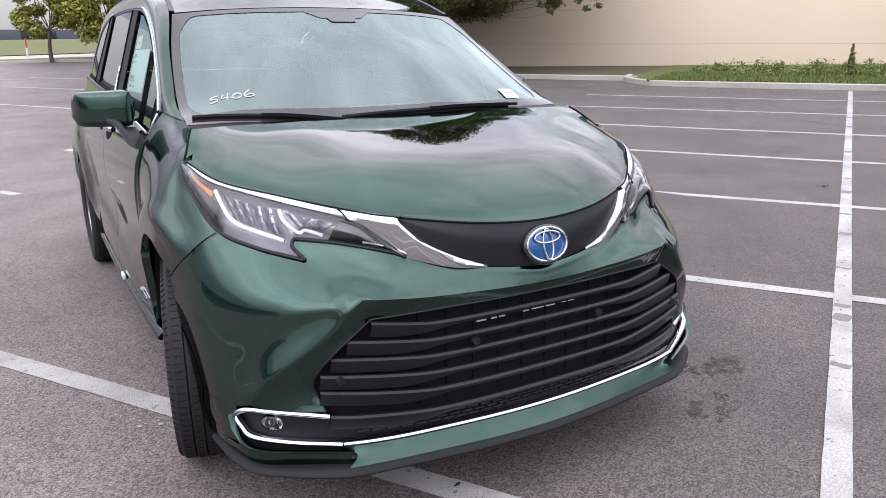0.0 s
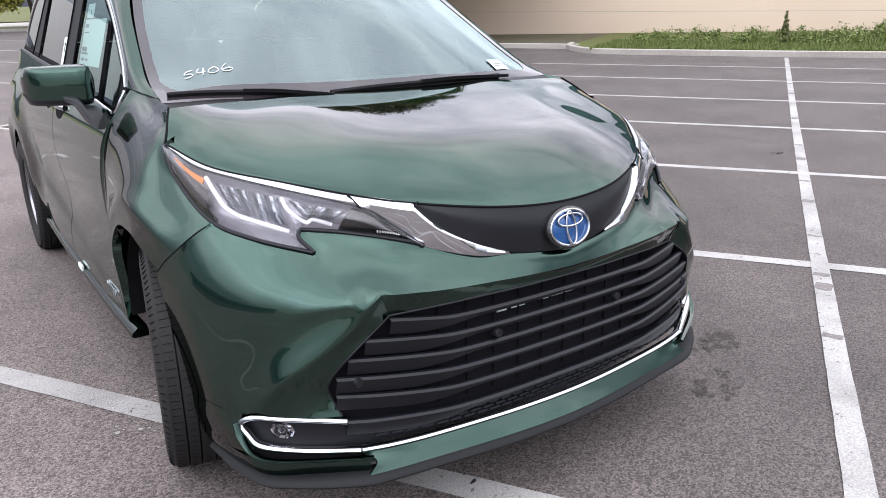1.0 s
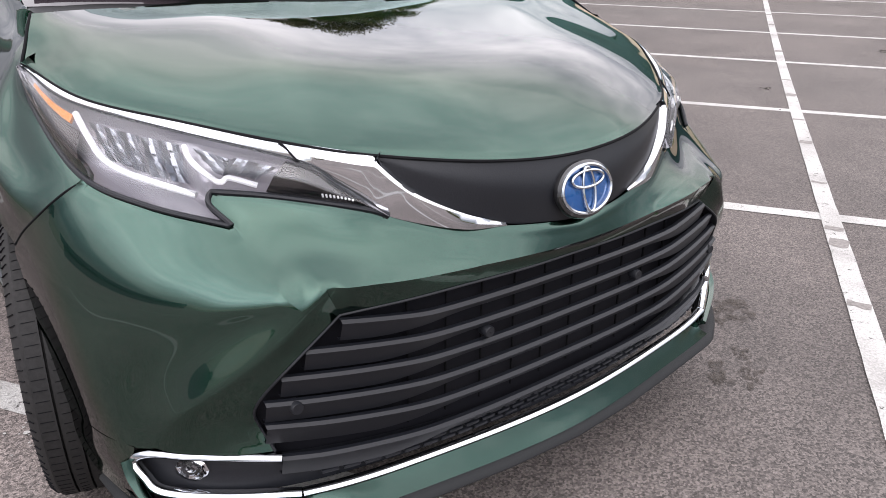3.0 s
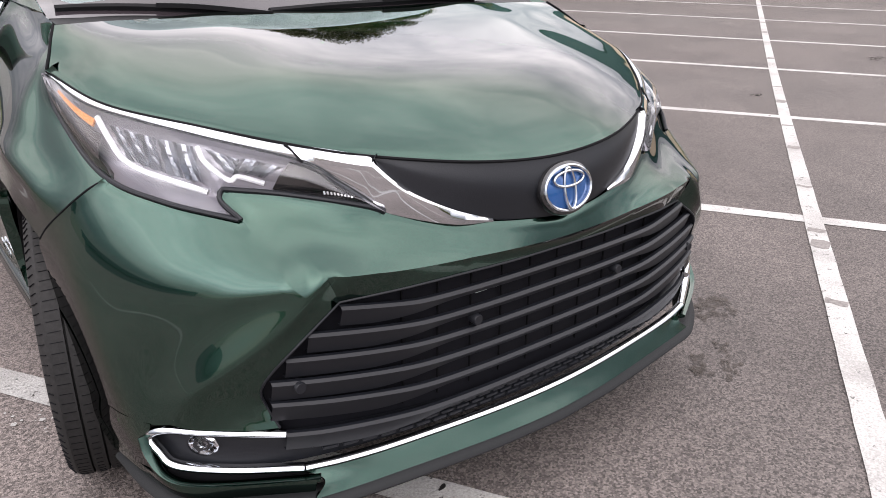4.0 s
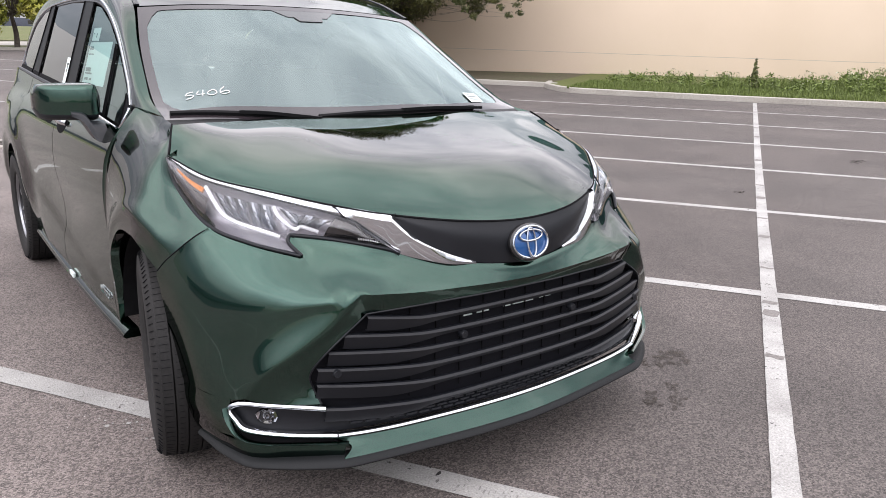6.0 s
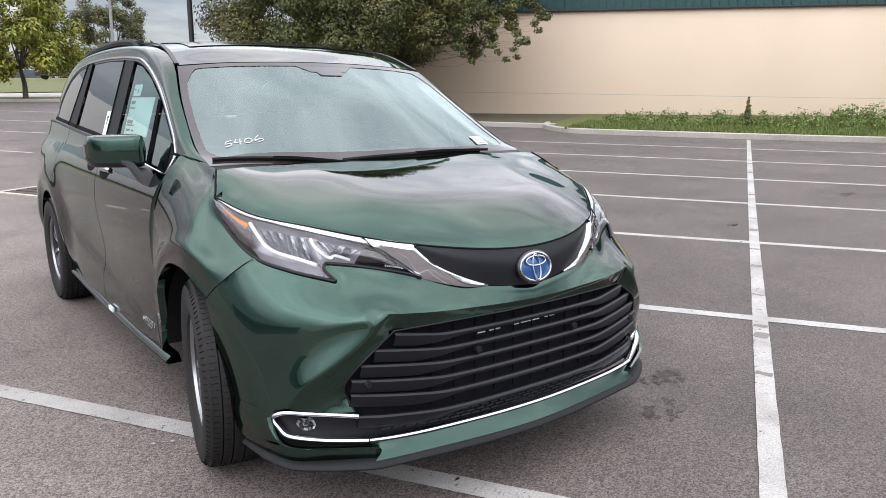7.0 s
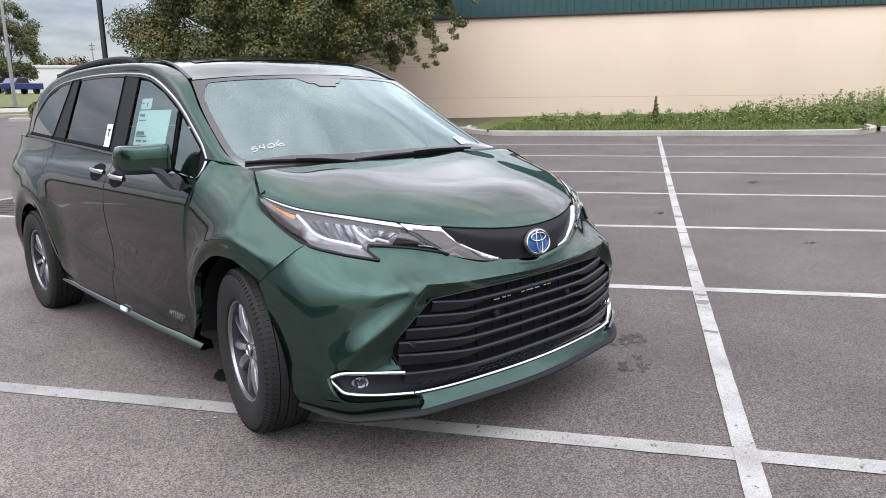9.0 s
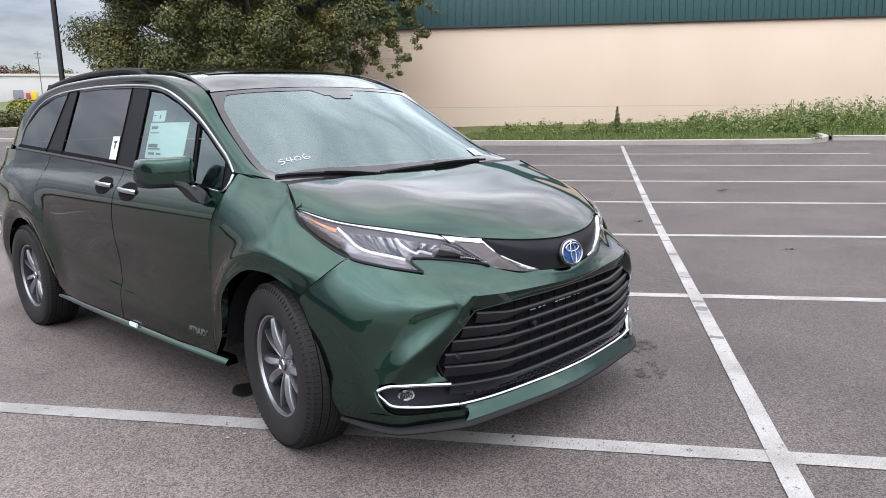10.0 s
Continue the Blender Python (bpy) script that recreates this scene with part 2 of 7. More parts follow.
OIL = mat("oil_stain", (0.0585, 0.0468, 0.039), 0.78, grain=0.4, scale=200.0, speckle=0.9, stone=235.0)
nt_ = OIL.node_tree
n_ = nt_.nodes.new("ShaderNodeTexNoise")
n_.inputs["Scale"].default_value, n_.inputs["Detail"].default_value = 38.0, 6.0
r_ = nt_.nodes.new("ShaderNodeMapRange")
for k_, v_ in enumerate((0.36, 0.62, 0.05, 0.85)):
    r_.inputs[k_ + 1].default_value = v_
c_ = nt_.nodes.new("ShaderNodeTexCoord")
nt_.links.new(c_.outputs["Object"], n_.inputs["Vector"])
nt_.links.new(n_.outputs["Fac"], r_.inputs[0])
nt_.links.new(r_.outputs[0], nt_.nodes["Principled BSDF"].inputs["Alpha"])
CONCRETE = mat("pale_concrete", (0.39, 0.367, 0.328), 0.85, grain=0.2, scale=30.0, bump=0.3, dirt=0.5, dirt_color=(0.234, 0.211, 0.179), dirt_scale=0.8)
STUCCO = mat("cream_stucco", (0.735, 0.598, 0.470), 0.9, grain=0.05, scale=60.0, bump=0.15, dirt=0.25, dirt_color=(0.546, 0.437, 0.312), dirt_scale=0.25)
TEAL = mat("teal_metal_sheet", (0.045, 0.11, 0.115), 0.45, 0.2, grain=0.1, scale=6.0)
GRASS = mat("mown_grass", (0.085, 0.100, 0.018), 0.9, grain=0.5, scale=25.0, bump=0.5, dirt=0.6, dirt_color=(0.125, 0.109, 0.0468), dirt_scale=0.4)
BLADE = mat("grass_blade", (0.105, 0.140, 0.030), 0.7, rnd=0.45)
WEED = mat("weed_leaf", (0.110, 0.150, 0.030), 0.65, rnd=0.5)
OAKLEAF = mat("oak_leaf", (0.072, 0.086, 0.024), 0.6, rnd=0.5, dirt=0.8, dirt_color=(0.150, 0.132, 0.036), dirt_scale=0.8)
YELLOWLEAF = mat("yellowing_leaf", (0.20, 0.23, 0.030), 0.6, rnd=0.5, dirt=0.6, dirt_color=(0.26, 0.20, 0.030), dirt_scale=0.7)
FARLEAF = mat("far_foliage", (0.109, 0.111, 0.0468), 0.7, rnd=0.5)
RUSTLEAF = mat("rust_foliage", (0.133, 0.078, 0.039), 0.7, rnd=0.4)
FLOWER = mat("small_white_flower", (0.75, 0.75, 0.65), 0.7)
BARK = mat("grey_bark", (0.0936, 0.078, 0.0663), 0.9, grain=0.5, scale=8.0, bump=0.8)
POLE = mat("black_painted_steel", (0.012, 0.013, 0.015), 0.45)
GALV = mat("galvanised_steel", (0.296, 0.296, 0.296), 0.5, 0.6, grain=0.1, scale=10.0)
WOODPOLE = mat("weathered_wood", (0.22, 0.19, 0.16), 0.9, grain=0.3, scale=8.0)
WHITEWALL = mat("white_painted_wall", (0.608, 0.608, 0.601), 0.7, grain=0.03, scale=5.0, dirt=0.2, dirt_color=(0.468, 0.46, 0.445), dirt_scale=0.15)
SLATEWALL = mat("slate_blue_wall", (0.075, 0.085, 0.11), 0.7, grain=0.1, scale=3.0)
DOORGREY = mat("grey_roller_door", (0.22, 0.23, 0.26), 0.6)
BLUEPAINT = mat("dark_blue_car_paint", (0.01, 0.025, 0.16), 0.3, 0.3, 1.0)
YELLOW = mat("yellow_paint", (0.75, 0.55, 0.02), 0.5)
RED = mat("red_paint", (0.45, 0.06, 0.05), 0.5)
MULCH = mat("brown_mulch", (0.0819, 0.0663, 0.039), 0.95, grain=0.5, scale=20.0, bump=0.8, dirt=0.6, dirt_color=(0.0663, 0.078, 0.0273), dirt_scale=0.9)
IRON = mat("rusted_iron", (0.040, 0.030, 0.024), 0.8, grain=0.3, scale=30.0, bump=0.3)


# ---- building helpers ----
def crp(P, per):
    """Smooth curve through the points P, per steps between neighbours."""
    P = np.asarray(P, float)
    Q = np.vstack([2 * P[0] - P[1], P, 2 * P[-1] - P[-2]])
    s = np.linspace(0, 1, per, endpoint=False)[:, None]
    out = []
    for i in range(len(P) - 1):
        a, b, c, d = Q[i : i + 4]
        out.append(0.5 * (2 * b + (c - a) * s + (2 * a - 5 * b + 4 * c - d) * s**2 + (3 * b - a - 3 * c + d) * s**3))
    return np.vstack(out + [P[-1:]])


def resample(C, n):
    """n points evenly spaced along the polyline C."""
    C = np.asarray(C, float)
    d = np.r_[0, np.cumsum(np.linalg.norm(np.diff(C, axis=0), axis=1))]
    t = np.linspace(0, d[-1], n)
    return np.stack([np.interp(t, d, C[:, k]) for k in range(C.shape[1])], 1)


def even(P, n, per=16):
    return resample(crp(P, per), n)


def loft(rows, pu, pv):
    """Grid through curves with equal numbers of points: pu steps along each, pv from one to the next."""
    R = np.array([crp(r, pu) for r in rows])
    return np.stack([crp(R[:, k], pv) for k in range(R.shape[1])], 1)


def sym(half):
    """A half curve (x below 0, ending at x = 0) and its mirror image."""
    h = np.asarray(half, float)
    return np.vstack([h, (h * [-1, 1, 1])[-2::-1]])


def flip(A):
    """The mirror image of a grid, turned so that it faces the same way."""
    return (np.asarray(A) * [-1, 1, 1])[:, ::-1]


def plate(pts, vals, lam):
    """Smooth bending-plate surface over scattered places (n x 2): returns a function of such places."""
    P, v = np.asarray(pts, float), np.asarray(vals, float)

    def kern(a, b):
        r2 = ((a[:, None] - b[None]) ** 2).sum(-1)
        return np.where(r2 > 1e-14, r2 * np.log(np.maximum(r2, 1e-14)), 0.0)

    n = len(P)
    A = np.zeros((n + 3, n + 3))
    A[:n, :n] = kern(P, P) + lam * np.eye(n)
    A[:n, n:] = np.c_[np.ones(n), P]
    A[n:, :n] = A[:n, n:].T
    c = np.linalg.solve(A, np.r_[v, 0, 0, 0])

    def f(q):
        q = np.asarray(q, float)
        s = q.reshape(-1, 2)
        return (kern(s, P) @ c[:n] + np.c_[np.ones(len(s)), s] @ c[n:]).reshape(q.shape[:-1])

    return f


def normals(A):
    du, dv = np.gradient(A, axis=1), np.gradient(A, axis=0)
    n = np.cross(du, dv)
    return n / np.maximum(np.linalg.norm(n, axis=-1, keepdims=True), 1e-9)


def raw(name, verts, faces, smooth=40):
    me = bpy.data.meshes.new(name)
    me.from_pydata([tuple(v) for v in verts], [], faces)
    me.validate()
    if smooth:
        me.polygons.foreach_set("use_smooth", [True] * len(me.polygons))
        me.set_sharp_from_angle(angle=radians(smooth))
    me.update()
    return me


def grid_data(A, edge=0.0, inset=0.0, out=1):
    """Vertices and faces of a grid, with a rim turned edge metres inwards, drawn in by inset all round."""
    A = np.array(A, float)
    nv, nu = A.shape[:2]
    if inset:
        for lo, hi in ((0, 1), (-1, -2)):
            d = A[hi] - A[lo]
            A[lo] += d / np.maximum(np.linalg.norm(d, axis=1, keepdims=True), 1e-6) * inset
            d = A[:, hi] - A[:, lo]
            A[:, lo] += d / np.maximum(np.linalg.norm(d, axis=1, keepdims=True), 1e-6) * inset
    V = A.reshape(-1, 3)
    F = []
    for j in range(nv - 1):
        for i in range(nu - 1):
            q = (j * nu + i, j * nu + i + 1, (j + 1) * nu + i + 1, (j + 1) * nu + i)
            F.append(q if out > 0 else q[::-1])
    if edge:
        ring = [i for i in range(nu)] + [j * nu + nu - 1 for j in range(1, nv)] + [(nv - 1) * nu + i for i in range(nu - 2, -1, -1)] + [j * nu for j in range(nv - 2, 0, -1)]
        N = normals(A).reshape(-1, 3) * out
        base = len(V)
        V = np.vstack([V, V[ring] - N[ring] * edge])
        for k in range(len(ring)):
            a, b = ring[k], ring[(k + 1) % len(ring)]
            q = (a, base + k, base + (k + 1) % len(ring), b)
            F.append(q if out > 0 else q[::-1])
    return V, F


def orient(data, d):
    """Faces turned so that on the whole they look towards d."""
    V, F = np.asarray(data[0]), data[1]
    s = sum(float(np.cross(V[f[1]] - V[f[0]], V[f[2]] - V[f[0]]) @ np.asarray(d, float)) for f in F)
    return (V, F) if s > 0 else (V, [f[::-1] for f in F])


def obj(name, me, m, parent=None, label=""):
    ob = new(name, me)
    if m:
        me.materials.append(m) if not me.materials else None
    if parent is not None:
        ob.parent = parent
    if label:
        ob["label"] = label
    return ob


def grid(name, A, m, parent=None, label="", edge=0.0, inset=0.0, out=1, smooth=40):
    return obj(name, raw(name, *grid_data(A, edge, inset, out), smooth=smooth), m, parent, label)


def thing(name, label, category, at=(0, 0, 0), group="", kind=""):
    return tagged(place(new(name), at), label, category, group, kind)


def place(ob, at):
    ob.matrix_basis = at if isinstance(at, Matrix) else Matrix.Translation(at)
    return ob


def join(*parts):
    """Several (vertices, faces) as one."""
    V, F, n = [], [], 0
    for v, f in parts:
        V.append(np.asarray(v, float))
        F += [tuple(i + n for i in q) for q in f]
        n += len(v)
    return np.vstack(V), F


def box(c, s, m=None, bev=0.0):
    """A box, its edges cut off by bev."""
    bm = bmesh.new()
    bmesh.ops.create_cube(bm, size=1)
    for v in bm.verts:
        v.co = Vector((v.co.x * s[0], v.co.y * s[1], v.co.z * s[2]))
    if bev:
        bmesh.ops.bevel(bm, geom=bm.edges[:], offset=bev, segments=2, affect="EDGES", profile=0.5)
    M = m if m is not None else Matrix.Identity(4)
    V = [tuple(Vector(c) + (M.to_3x3() @ v.co)) for v in bm.verts]
    bm.verts.index_update()
    F = [tuple(v.index for v in f.verts) for f in bm.faces]
    bm.free()
    return np.array(V), F


def sweep(C, prof, up=(0, 0, 1), closed=False, scale=None, caps=True):
    """The outline prof (pairs: across, up) carried along the curve C."""
    C = np.asarray(C, float)
    T = np.gradient(C, axis=0)
    if closed:
        T = np.roll(C, -1, 0) - np.roll(C, 1, 0)
    T /= np.linalg.norm(T, axis=1, keepdims=True)
    U = np.broadcast_to(np.asarray(up, float), C.shape)
    S = np.cross(T, U)
    S /= np.maximum(np.linalg.norm(S, axis=1, keepdims=True), 1e-6)
    U = np.cross(S, T)
    k, n = len(prof), len(C)
    sc = np.ones(n) if scale is None else np.asarray(scale)
    V = np.concatenate([C[i] + sc[i] * np.array([S[i] * p + U[i] * q for p, q in prof]) for i in range(n)])
    F = []
    for i in range(n if closed else n - 1):
        j = (i + 1) % n
        for a in range(k):
            b = (a + 1) % k
            F.append((i * k + a, i * k + b, j * k + b, j * k + a))
    if caps and not closed:
        F += [tuple(range(k))[::-1], tuple((n - 1) * k + a for a in range(k))]
    return V, F


def ring_prof(r, n=8, rz=None):
    return [(r * math.cos(2 * math.pi * a / n), (rz or r) * math.sin(2 * math.pi * a / n)) for a in range(n)]


def tube(C, r, n=8, scale=None):
    C = np.asarray(C, float)
    d = np.abs(C[-1] - C[0])
    return sweep(C, ring_prof(r, n), (0, 1, 0) if d[2] > d[0] + d[1] else (0, 0, 1), scale=scale)


def revolve(prof, n=48, close=True):
    """Outline of (radius, along x) pairs turned about the x axis."""
    k = len(prof)
    V, F = [], []
    for i in range(n):
        a = 2 * math.pi * i / n
        V += [(x, r * math.cos(a), r * math.sin(a)) for r, x in prof]
    for i in range(n):
        j = (i + 1) % n
        for a in range(k - 1):
            F.append((i * k + a, i * k + a + 1, j * k + a + 1, j * k + a))
    return np.array(V), F


def mesh_of(data, name="part", smooth=40):
    return raw(name, *data, smooth=smooth)


def mirror_data(data):
    V, F = data
    return np.asarray(V) * [-1, 1, 1], [f[::-1] for f in F]


# ---- the minivan: nose towards -y, front axle at y = 0, wheels on z = 0 ----
van = thing("minivan", "dark green metallic minivan parked across white stall lines", "minivan")

HOOD_FRONT = [(-0.868, -0.089, 1.055), (-0.811, -0.303, 1.011), (-0.680, -0.475, 0.979), (-0.555, -0.608, 0.951), (-0.428, -0.712, 0.928), (-0.215, -0.809, 0.903), (0, -0.834, 0.891)]
CHROME_LOW = [(-0.869, -0.089, 1.050), (-0.834, -0.286, 1.006), (-0.700, -0.489, 0.967), (-0.538, -0.650, 0.920), (-0.484, -0.692, 0.880), (-0.442, -0.726, 0.846), (-0.408, -0.748, 0.815)]
WEDGE_TOP = [(-0.421, -0.717, 0.927), (-0.366, -0.758, 0.863), (-0.277, -0.803, 0.809), (-0.184, -0.825, 0.772)]
HL_LOW = [(-0.869, -0.090, 1.048), (-0.872, -0.170, 0.970), (-0.852, -0.375, 0.884), (-0.780, -0.513, 0.847), (-0.666, -0.630, 0.816)]
HL_NOTCH = [(-0.666, -0.630, 0.816), (-0.692, -0.592, 0.853), (-0.682, -0.584, 0.872)]
HL_TAIL = [(-0.682, -0.584, 0.872), (-0.600, -0.630, 0.861), (-0.512, -0.688, 0.845), (-0.438, -0.731, 0.827), (-0.408, -0.748, 0.814)]


def smoothstep(a, b, x):
    t = np.clip((np.asarray(x, float) - a) / (b - a), 0, 1)
    return t * t * (3 - 2 * t)


# Bonnet
hood = loft([sym(r) for r in (
    HOOD_FRONT,
    [(-0.862, -0.080, 1.068), (-0.795, -0.280, 1.032), (-0.665, -0.440, 1.004), (-0.540, -0.560, 0.982), (-0.415, -0.660, 0.962), (-0.21, -0.752, 0.942), (0, -0.775, 0.932)],
    [(-0.850, -0.055, 1.087), (-0.745, -0.205, 1.072), (-0.615, -0.320, 1.058), (-0.495, -0.405, 1.051), (-0.38, -0.475, 1.043), (-0.20, -0.535, 1.034), (0, -0.555, 1.030)],
    [(-0.832, -0.010, 1.116), (-0.700, -0.080, 1.117), (-0.565, -0.135, 1.115), (-0.450, -0.175, 1.112), (-0.35, -0.205, 1.109), (-0.18, -0.225, 1.106), (0, -0.235, 1.104)],
    [(-0.812, 0.040, 1.143), (-0.700, 0.052, 1.145), (-0.565, 0.058, 1.145), (-0.450, 0.060, 1.144), (-0.35, 0.060, 1.143), (-0.18, 0.060, 1.141), (0, 0.060, 1.140)])], 7, 9)
hz = plate(hood[::3, ::4, :2].reshape(-1, 2), hood[::3, ::4, 2].ravel(), 3e-3)(hood[..., :2])
hw_ = smoothstep(0, 0.16, np.linspace(0, 1, hood.shape[0]))[:, None] * smoothstep(0, 0.10, np.minimum(np.linspace(0, 1, hood.shape[1]), np.linspace(1, 0, hood.shape[1])))[None]
hood[..., 2] += (hz - hood[..., 2]) * hw_
hood[..., 2] += 0.010 * smoothstep(0.62, 0.40, np.abs(hood[..., 0])) * smoothstep(-0.75, -0.20, hood[..., 1])
hood[..., 2] -= 0.010 * smoothstep(0.85, 0.45, np.abs(hood[..., 0])) * np.exp(-(((hood[..., 1] + 0.26) / 0.20) ** 2)) * smoothstep(0.05, -0.03, hood[..., 1])
grid("hood", hood, PAINT, van, edge=0.02, inset=0.002, out=1)
obj("hood_gap", mesh_of(sweep(even(sym(HOOD_FRONT), 120) + (0, -0.001, -0.001), ring_prof(0.0032, 6))), DARKVOID, van, "dark gap under the bonnet edge")

for s in (1, -1):
    obj("hood_gap", mesh_of(sweep((hood[:, 0] + (-0.0015, 0, 0.0005)) * [s, 1, 1], ring_prof(0.0030, 6))), DARKVOID, van, "dark gap beside the bonnet")

# Front bumper, built in places round an upright axis: angle, height, radius
bumper = new("front_bumper")
bumper.parent = van
AXIS_Y = 0.10


def to_cyl(P):
    P = np.asarray(P, float)
    x, y = P[..., 0], AXIS_Y - P[..., 1]
    return np.stack([np.arctan2(-x, y), P[..., 2], np.hypot(x, y)], -1)


def from_cyl(C):
    return np.stack([-C[..., 2] * np.sin(C[..., 0]), AXIS_Y - C[..., 2] * np.cos(C[..., 0]), C[..., 1]], -1)


def coons(top, bot, left, right):
    """Blend of four edge curves: top and bot run from left to right, left and right from top to bot."""
    u, v = np.linspace(0, 1, len(top))[None, :, None], np.linspace(0, 1, len(left))[:, None, None]
    return (1 - v) * top[None] + v * bot[None] + (1 - u) * left[:, None] + u * right[:, None] - (1 - u) * (1 - v) * top[0] - u * (1 - v) * top[-1] - (1 - u) * v * bot[0] - u * v * bot[-1]


SHOULDER = [(-0.972, -0.228, 0.722), (-0.905, -0.475, 0.727), (-0.805, -0.648, 0.727), (-0.692, -0.754, 0.727), (-0.579, -0.803, 0.729)]
CREST_END = SHOULDER[-1]
ARCH_EDGE = [(-0.853, -0.402, 0.884), (-0.928, -0.322, 0.805), (-0.972, -0.228, 0.722), (-0.984, -0.250, 0.672), (-0.988, -0.285, 0.600), (-0.985, -0.318, 0.520), (-0.972, -0.345, 0.450), (-0.955, -0.360, 0.402)]
CREST = [CREST_END, (-0.608, -0.802, 0.700), (-0.664, -0.787, 0.642), (-0.750, -0.739, 0.567), (-0.822, -0.683, 0.502), (-0.860, -0.632, 0.420)]
TOP_FRONT = HL_TAIL + [(-0.300, -0.798, 0.784), (-0.184, -0.830, 0.769), (-0.096, -0.847, 0.760), (0, -0.852, 0.751)]
CREASE = [CREST_END, (-0.430, -0.836, 0.719), (-0.290, -0.853, 0.713), (-0.140, -0.867, 0.709), (0, -0.872, 0.707)]
GRILLE_TOP = [(-0.545, -0.784, 0.662), (-0.413, -0.824, 0.672), (-0.280, -0.842, 0.675), (-0.140, -0.855, 0.676), (0, -0.858, 0.677)]
GRILLE_EDGE = [GRILLE_TOP[0], (-0.640, -0.782, 0.596), (-0.690, -0.750, 0.530), (-0.704, -0.733, 0.490), (-0.694, -0.728, 0.452), (-0.679, -0.752, 0.404)]
sh = to_cyl(SHOULDER)
sh_fit = np.polyfit(sh[:, 0], sh[:, 2], 3)
c_crest = even(CREST, 120)
k_crest = to_cyl(c_crest)


def ramp_soft(d, w):
    return 0.5 * (d + np.sqrt(d * d + 4 * w * w))


def body_plain(th, z):
    """Radius of the bumper's side without its blade: a sloping band, a rounded shoulder and a full cheek."""
    d = z - 0.725
    deg = np.degrees(th)
    x = 65.5 - deg
    k = 0.42 + 0.030 * x + 0.0009 * x * x
    w = 0.008 + 0.040 * smoothstep(40, 58, deg)
    rise = 0.1 * np.tanh((ramp_soft(d, w) - 0.008 - 0.55 * (w - 0.008)) / 0.1)
    return np.polyval(sh_fit, th) - k * rise - 0.25 * np.maximum(0, 0.50 - z) ** 2 - 0.015 * np.exp(-(((deg - 41) / 10) ** 2)) * smoothstep(0.0, 0.030, -d)


crest_rise = 1.35 * (k_crest[:, 2] - body_plain(k_crest[:, 0], k_crest[:, 1]))


def body_r(th, z):
    """The same with the blade, a ledge that climbs to the crest line."""
    q = np.stack([np.ravel(th) * 1.1, np.ravel(z)], 1)
    c = np.stack([k_crest[:, 0] * 1.1, k_crest[:, 1]], 1)
    dist = np.sqrt(((q[:, None] - c[None]) ** 2).sum(-1))
    w = np.exp(-((dist - dist.min(1, keepdims=True)) / 0.02))
    rise = (w * crest_rise).sum(1) / w.sum(1)
    x = 1 - dist.min(1) / np.interp(dist.argmin(1), [0, 25, 60, 120], [0.046, 0.064, 0.080, 0.084])
    led = (0.5 * (x + np.sqrt(x * x + 0.09))) / (0.5 * (1 + math.sqrt(1.09)))
    return body_plain(th, z) + (rise * led).reshape(np.shape(th))


def skin_patch(top, bot, left, right, f):
    """A panel between four edge curves, its radius given by f but for small corrections at the edges."""
    T, B, L, R = (to_cyl(c) for c in (top, bot, left, right))
    G = coons(T, B, L, R)
    rest = [(c[:, 2] - f(c[:, 0], c[:, 1]))[:, None] for c in (T, B, L, R)]
    G[..., 2] = f(G[..., 0], G[..., 1]) + coons(*rest)[..., 0]
    return from_cyl(G)


def on_body(p, q, n, lift=0.0):
    """A line over the bumper's side from p to q."""
    C = np.linspace(to_cyl(p), to_cyl(q), n)
    e = np.linspace(0, 1, n)
    r = body_r(C[:, 0], C[:, 1])
    C[:, 2] = r + (C[0, 2] - r[0]) * (1 - e) + (C[-1, 2] - r[-1]) * e + lift * np.sin(np.pi * e)
    return from_cyl(C)


lamp_low = even(HL_LOW, 200)
seam_i = int(np.argmin(np.abs(lamp_low[:, 1] + 0.402)))
c_low = resample(lamp_low[seam_i:], 70)
c_arch = even(ARCH_EDGE, 90)
c_arch[0] = c_low[0]
k_arch = to_cyl(c_arch)
k_arch[1:, 2] += (body_plain(k_arch[:, 0], k_arch[:, 1]) - k_arch[:, 2])[1:] * smoothstep(0, 30, np.arange(1, 90))
c_arch = from_cyl(k_arch)
c_notch = even(HL_NOTCH, 15)
i_t = 14
c_nline, c_side = on_body(HL_NOTCH[-1], CREST_END, 90), on_body(c_low[-1], c_crest[i_t], 90)
foot = resample(np.vstack([even([c_arch[-1], (-0.926, -0.490, 0.402), (-0.900, -0.562, 0.404), (-0.884, -0.596, 0.410), CREST[-1]], 24), c_crest[i_t:-1][::-1]]), 70)
outer = skin_patch(c_low, foot, c_arch, c_side, body_r)
# Ease the side panel away from the crest and the lamp's corner
ease = np.linspace(1, 0, outer.shape[1])[None, 1:-1, None] ** 0.5
for _ in range(60):
    mean4 = 0.25 * (outer[:-2, 1:-1] + outer[2:, 1:-1] + outer[1:-1, :-2] + outer[1:-1, 2:])
    outer[1:-1, 1:-1] += 0.8 * ease * (mean4 - outer[1:-1, 1:-1])
tip_fan = coons(c_notch, c_crest[: i_t + 1][::-1], c_side, c_nline)
c_top = even(TOP_FRONT, 90)
c_mid = even([TOP_FRONT[-1], (0, -0.863, 0.736), CREASE[-1]], 90)
front = coons(to_cyl(c_top), to_cyl(even(CREASE, 90)), to_cyl(c_nline), to_cyl(c_mid))
front[..., 2] += 0.010 * np.sin(np.pi * np.linspace(0, 1, 90))[:, None] * np.sin(np.pi * np.linspace(0, 1, 90))[None]
front = from_cyl(front)
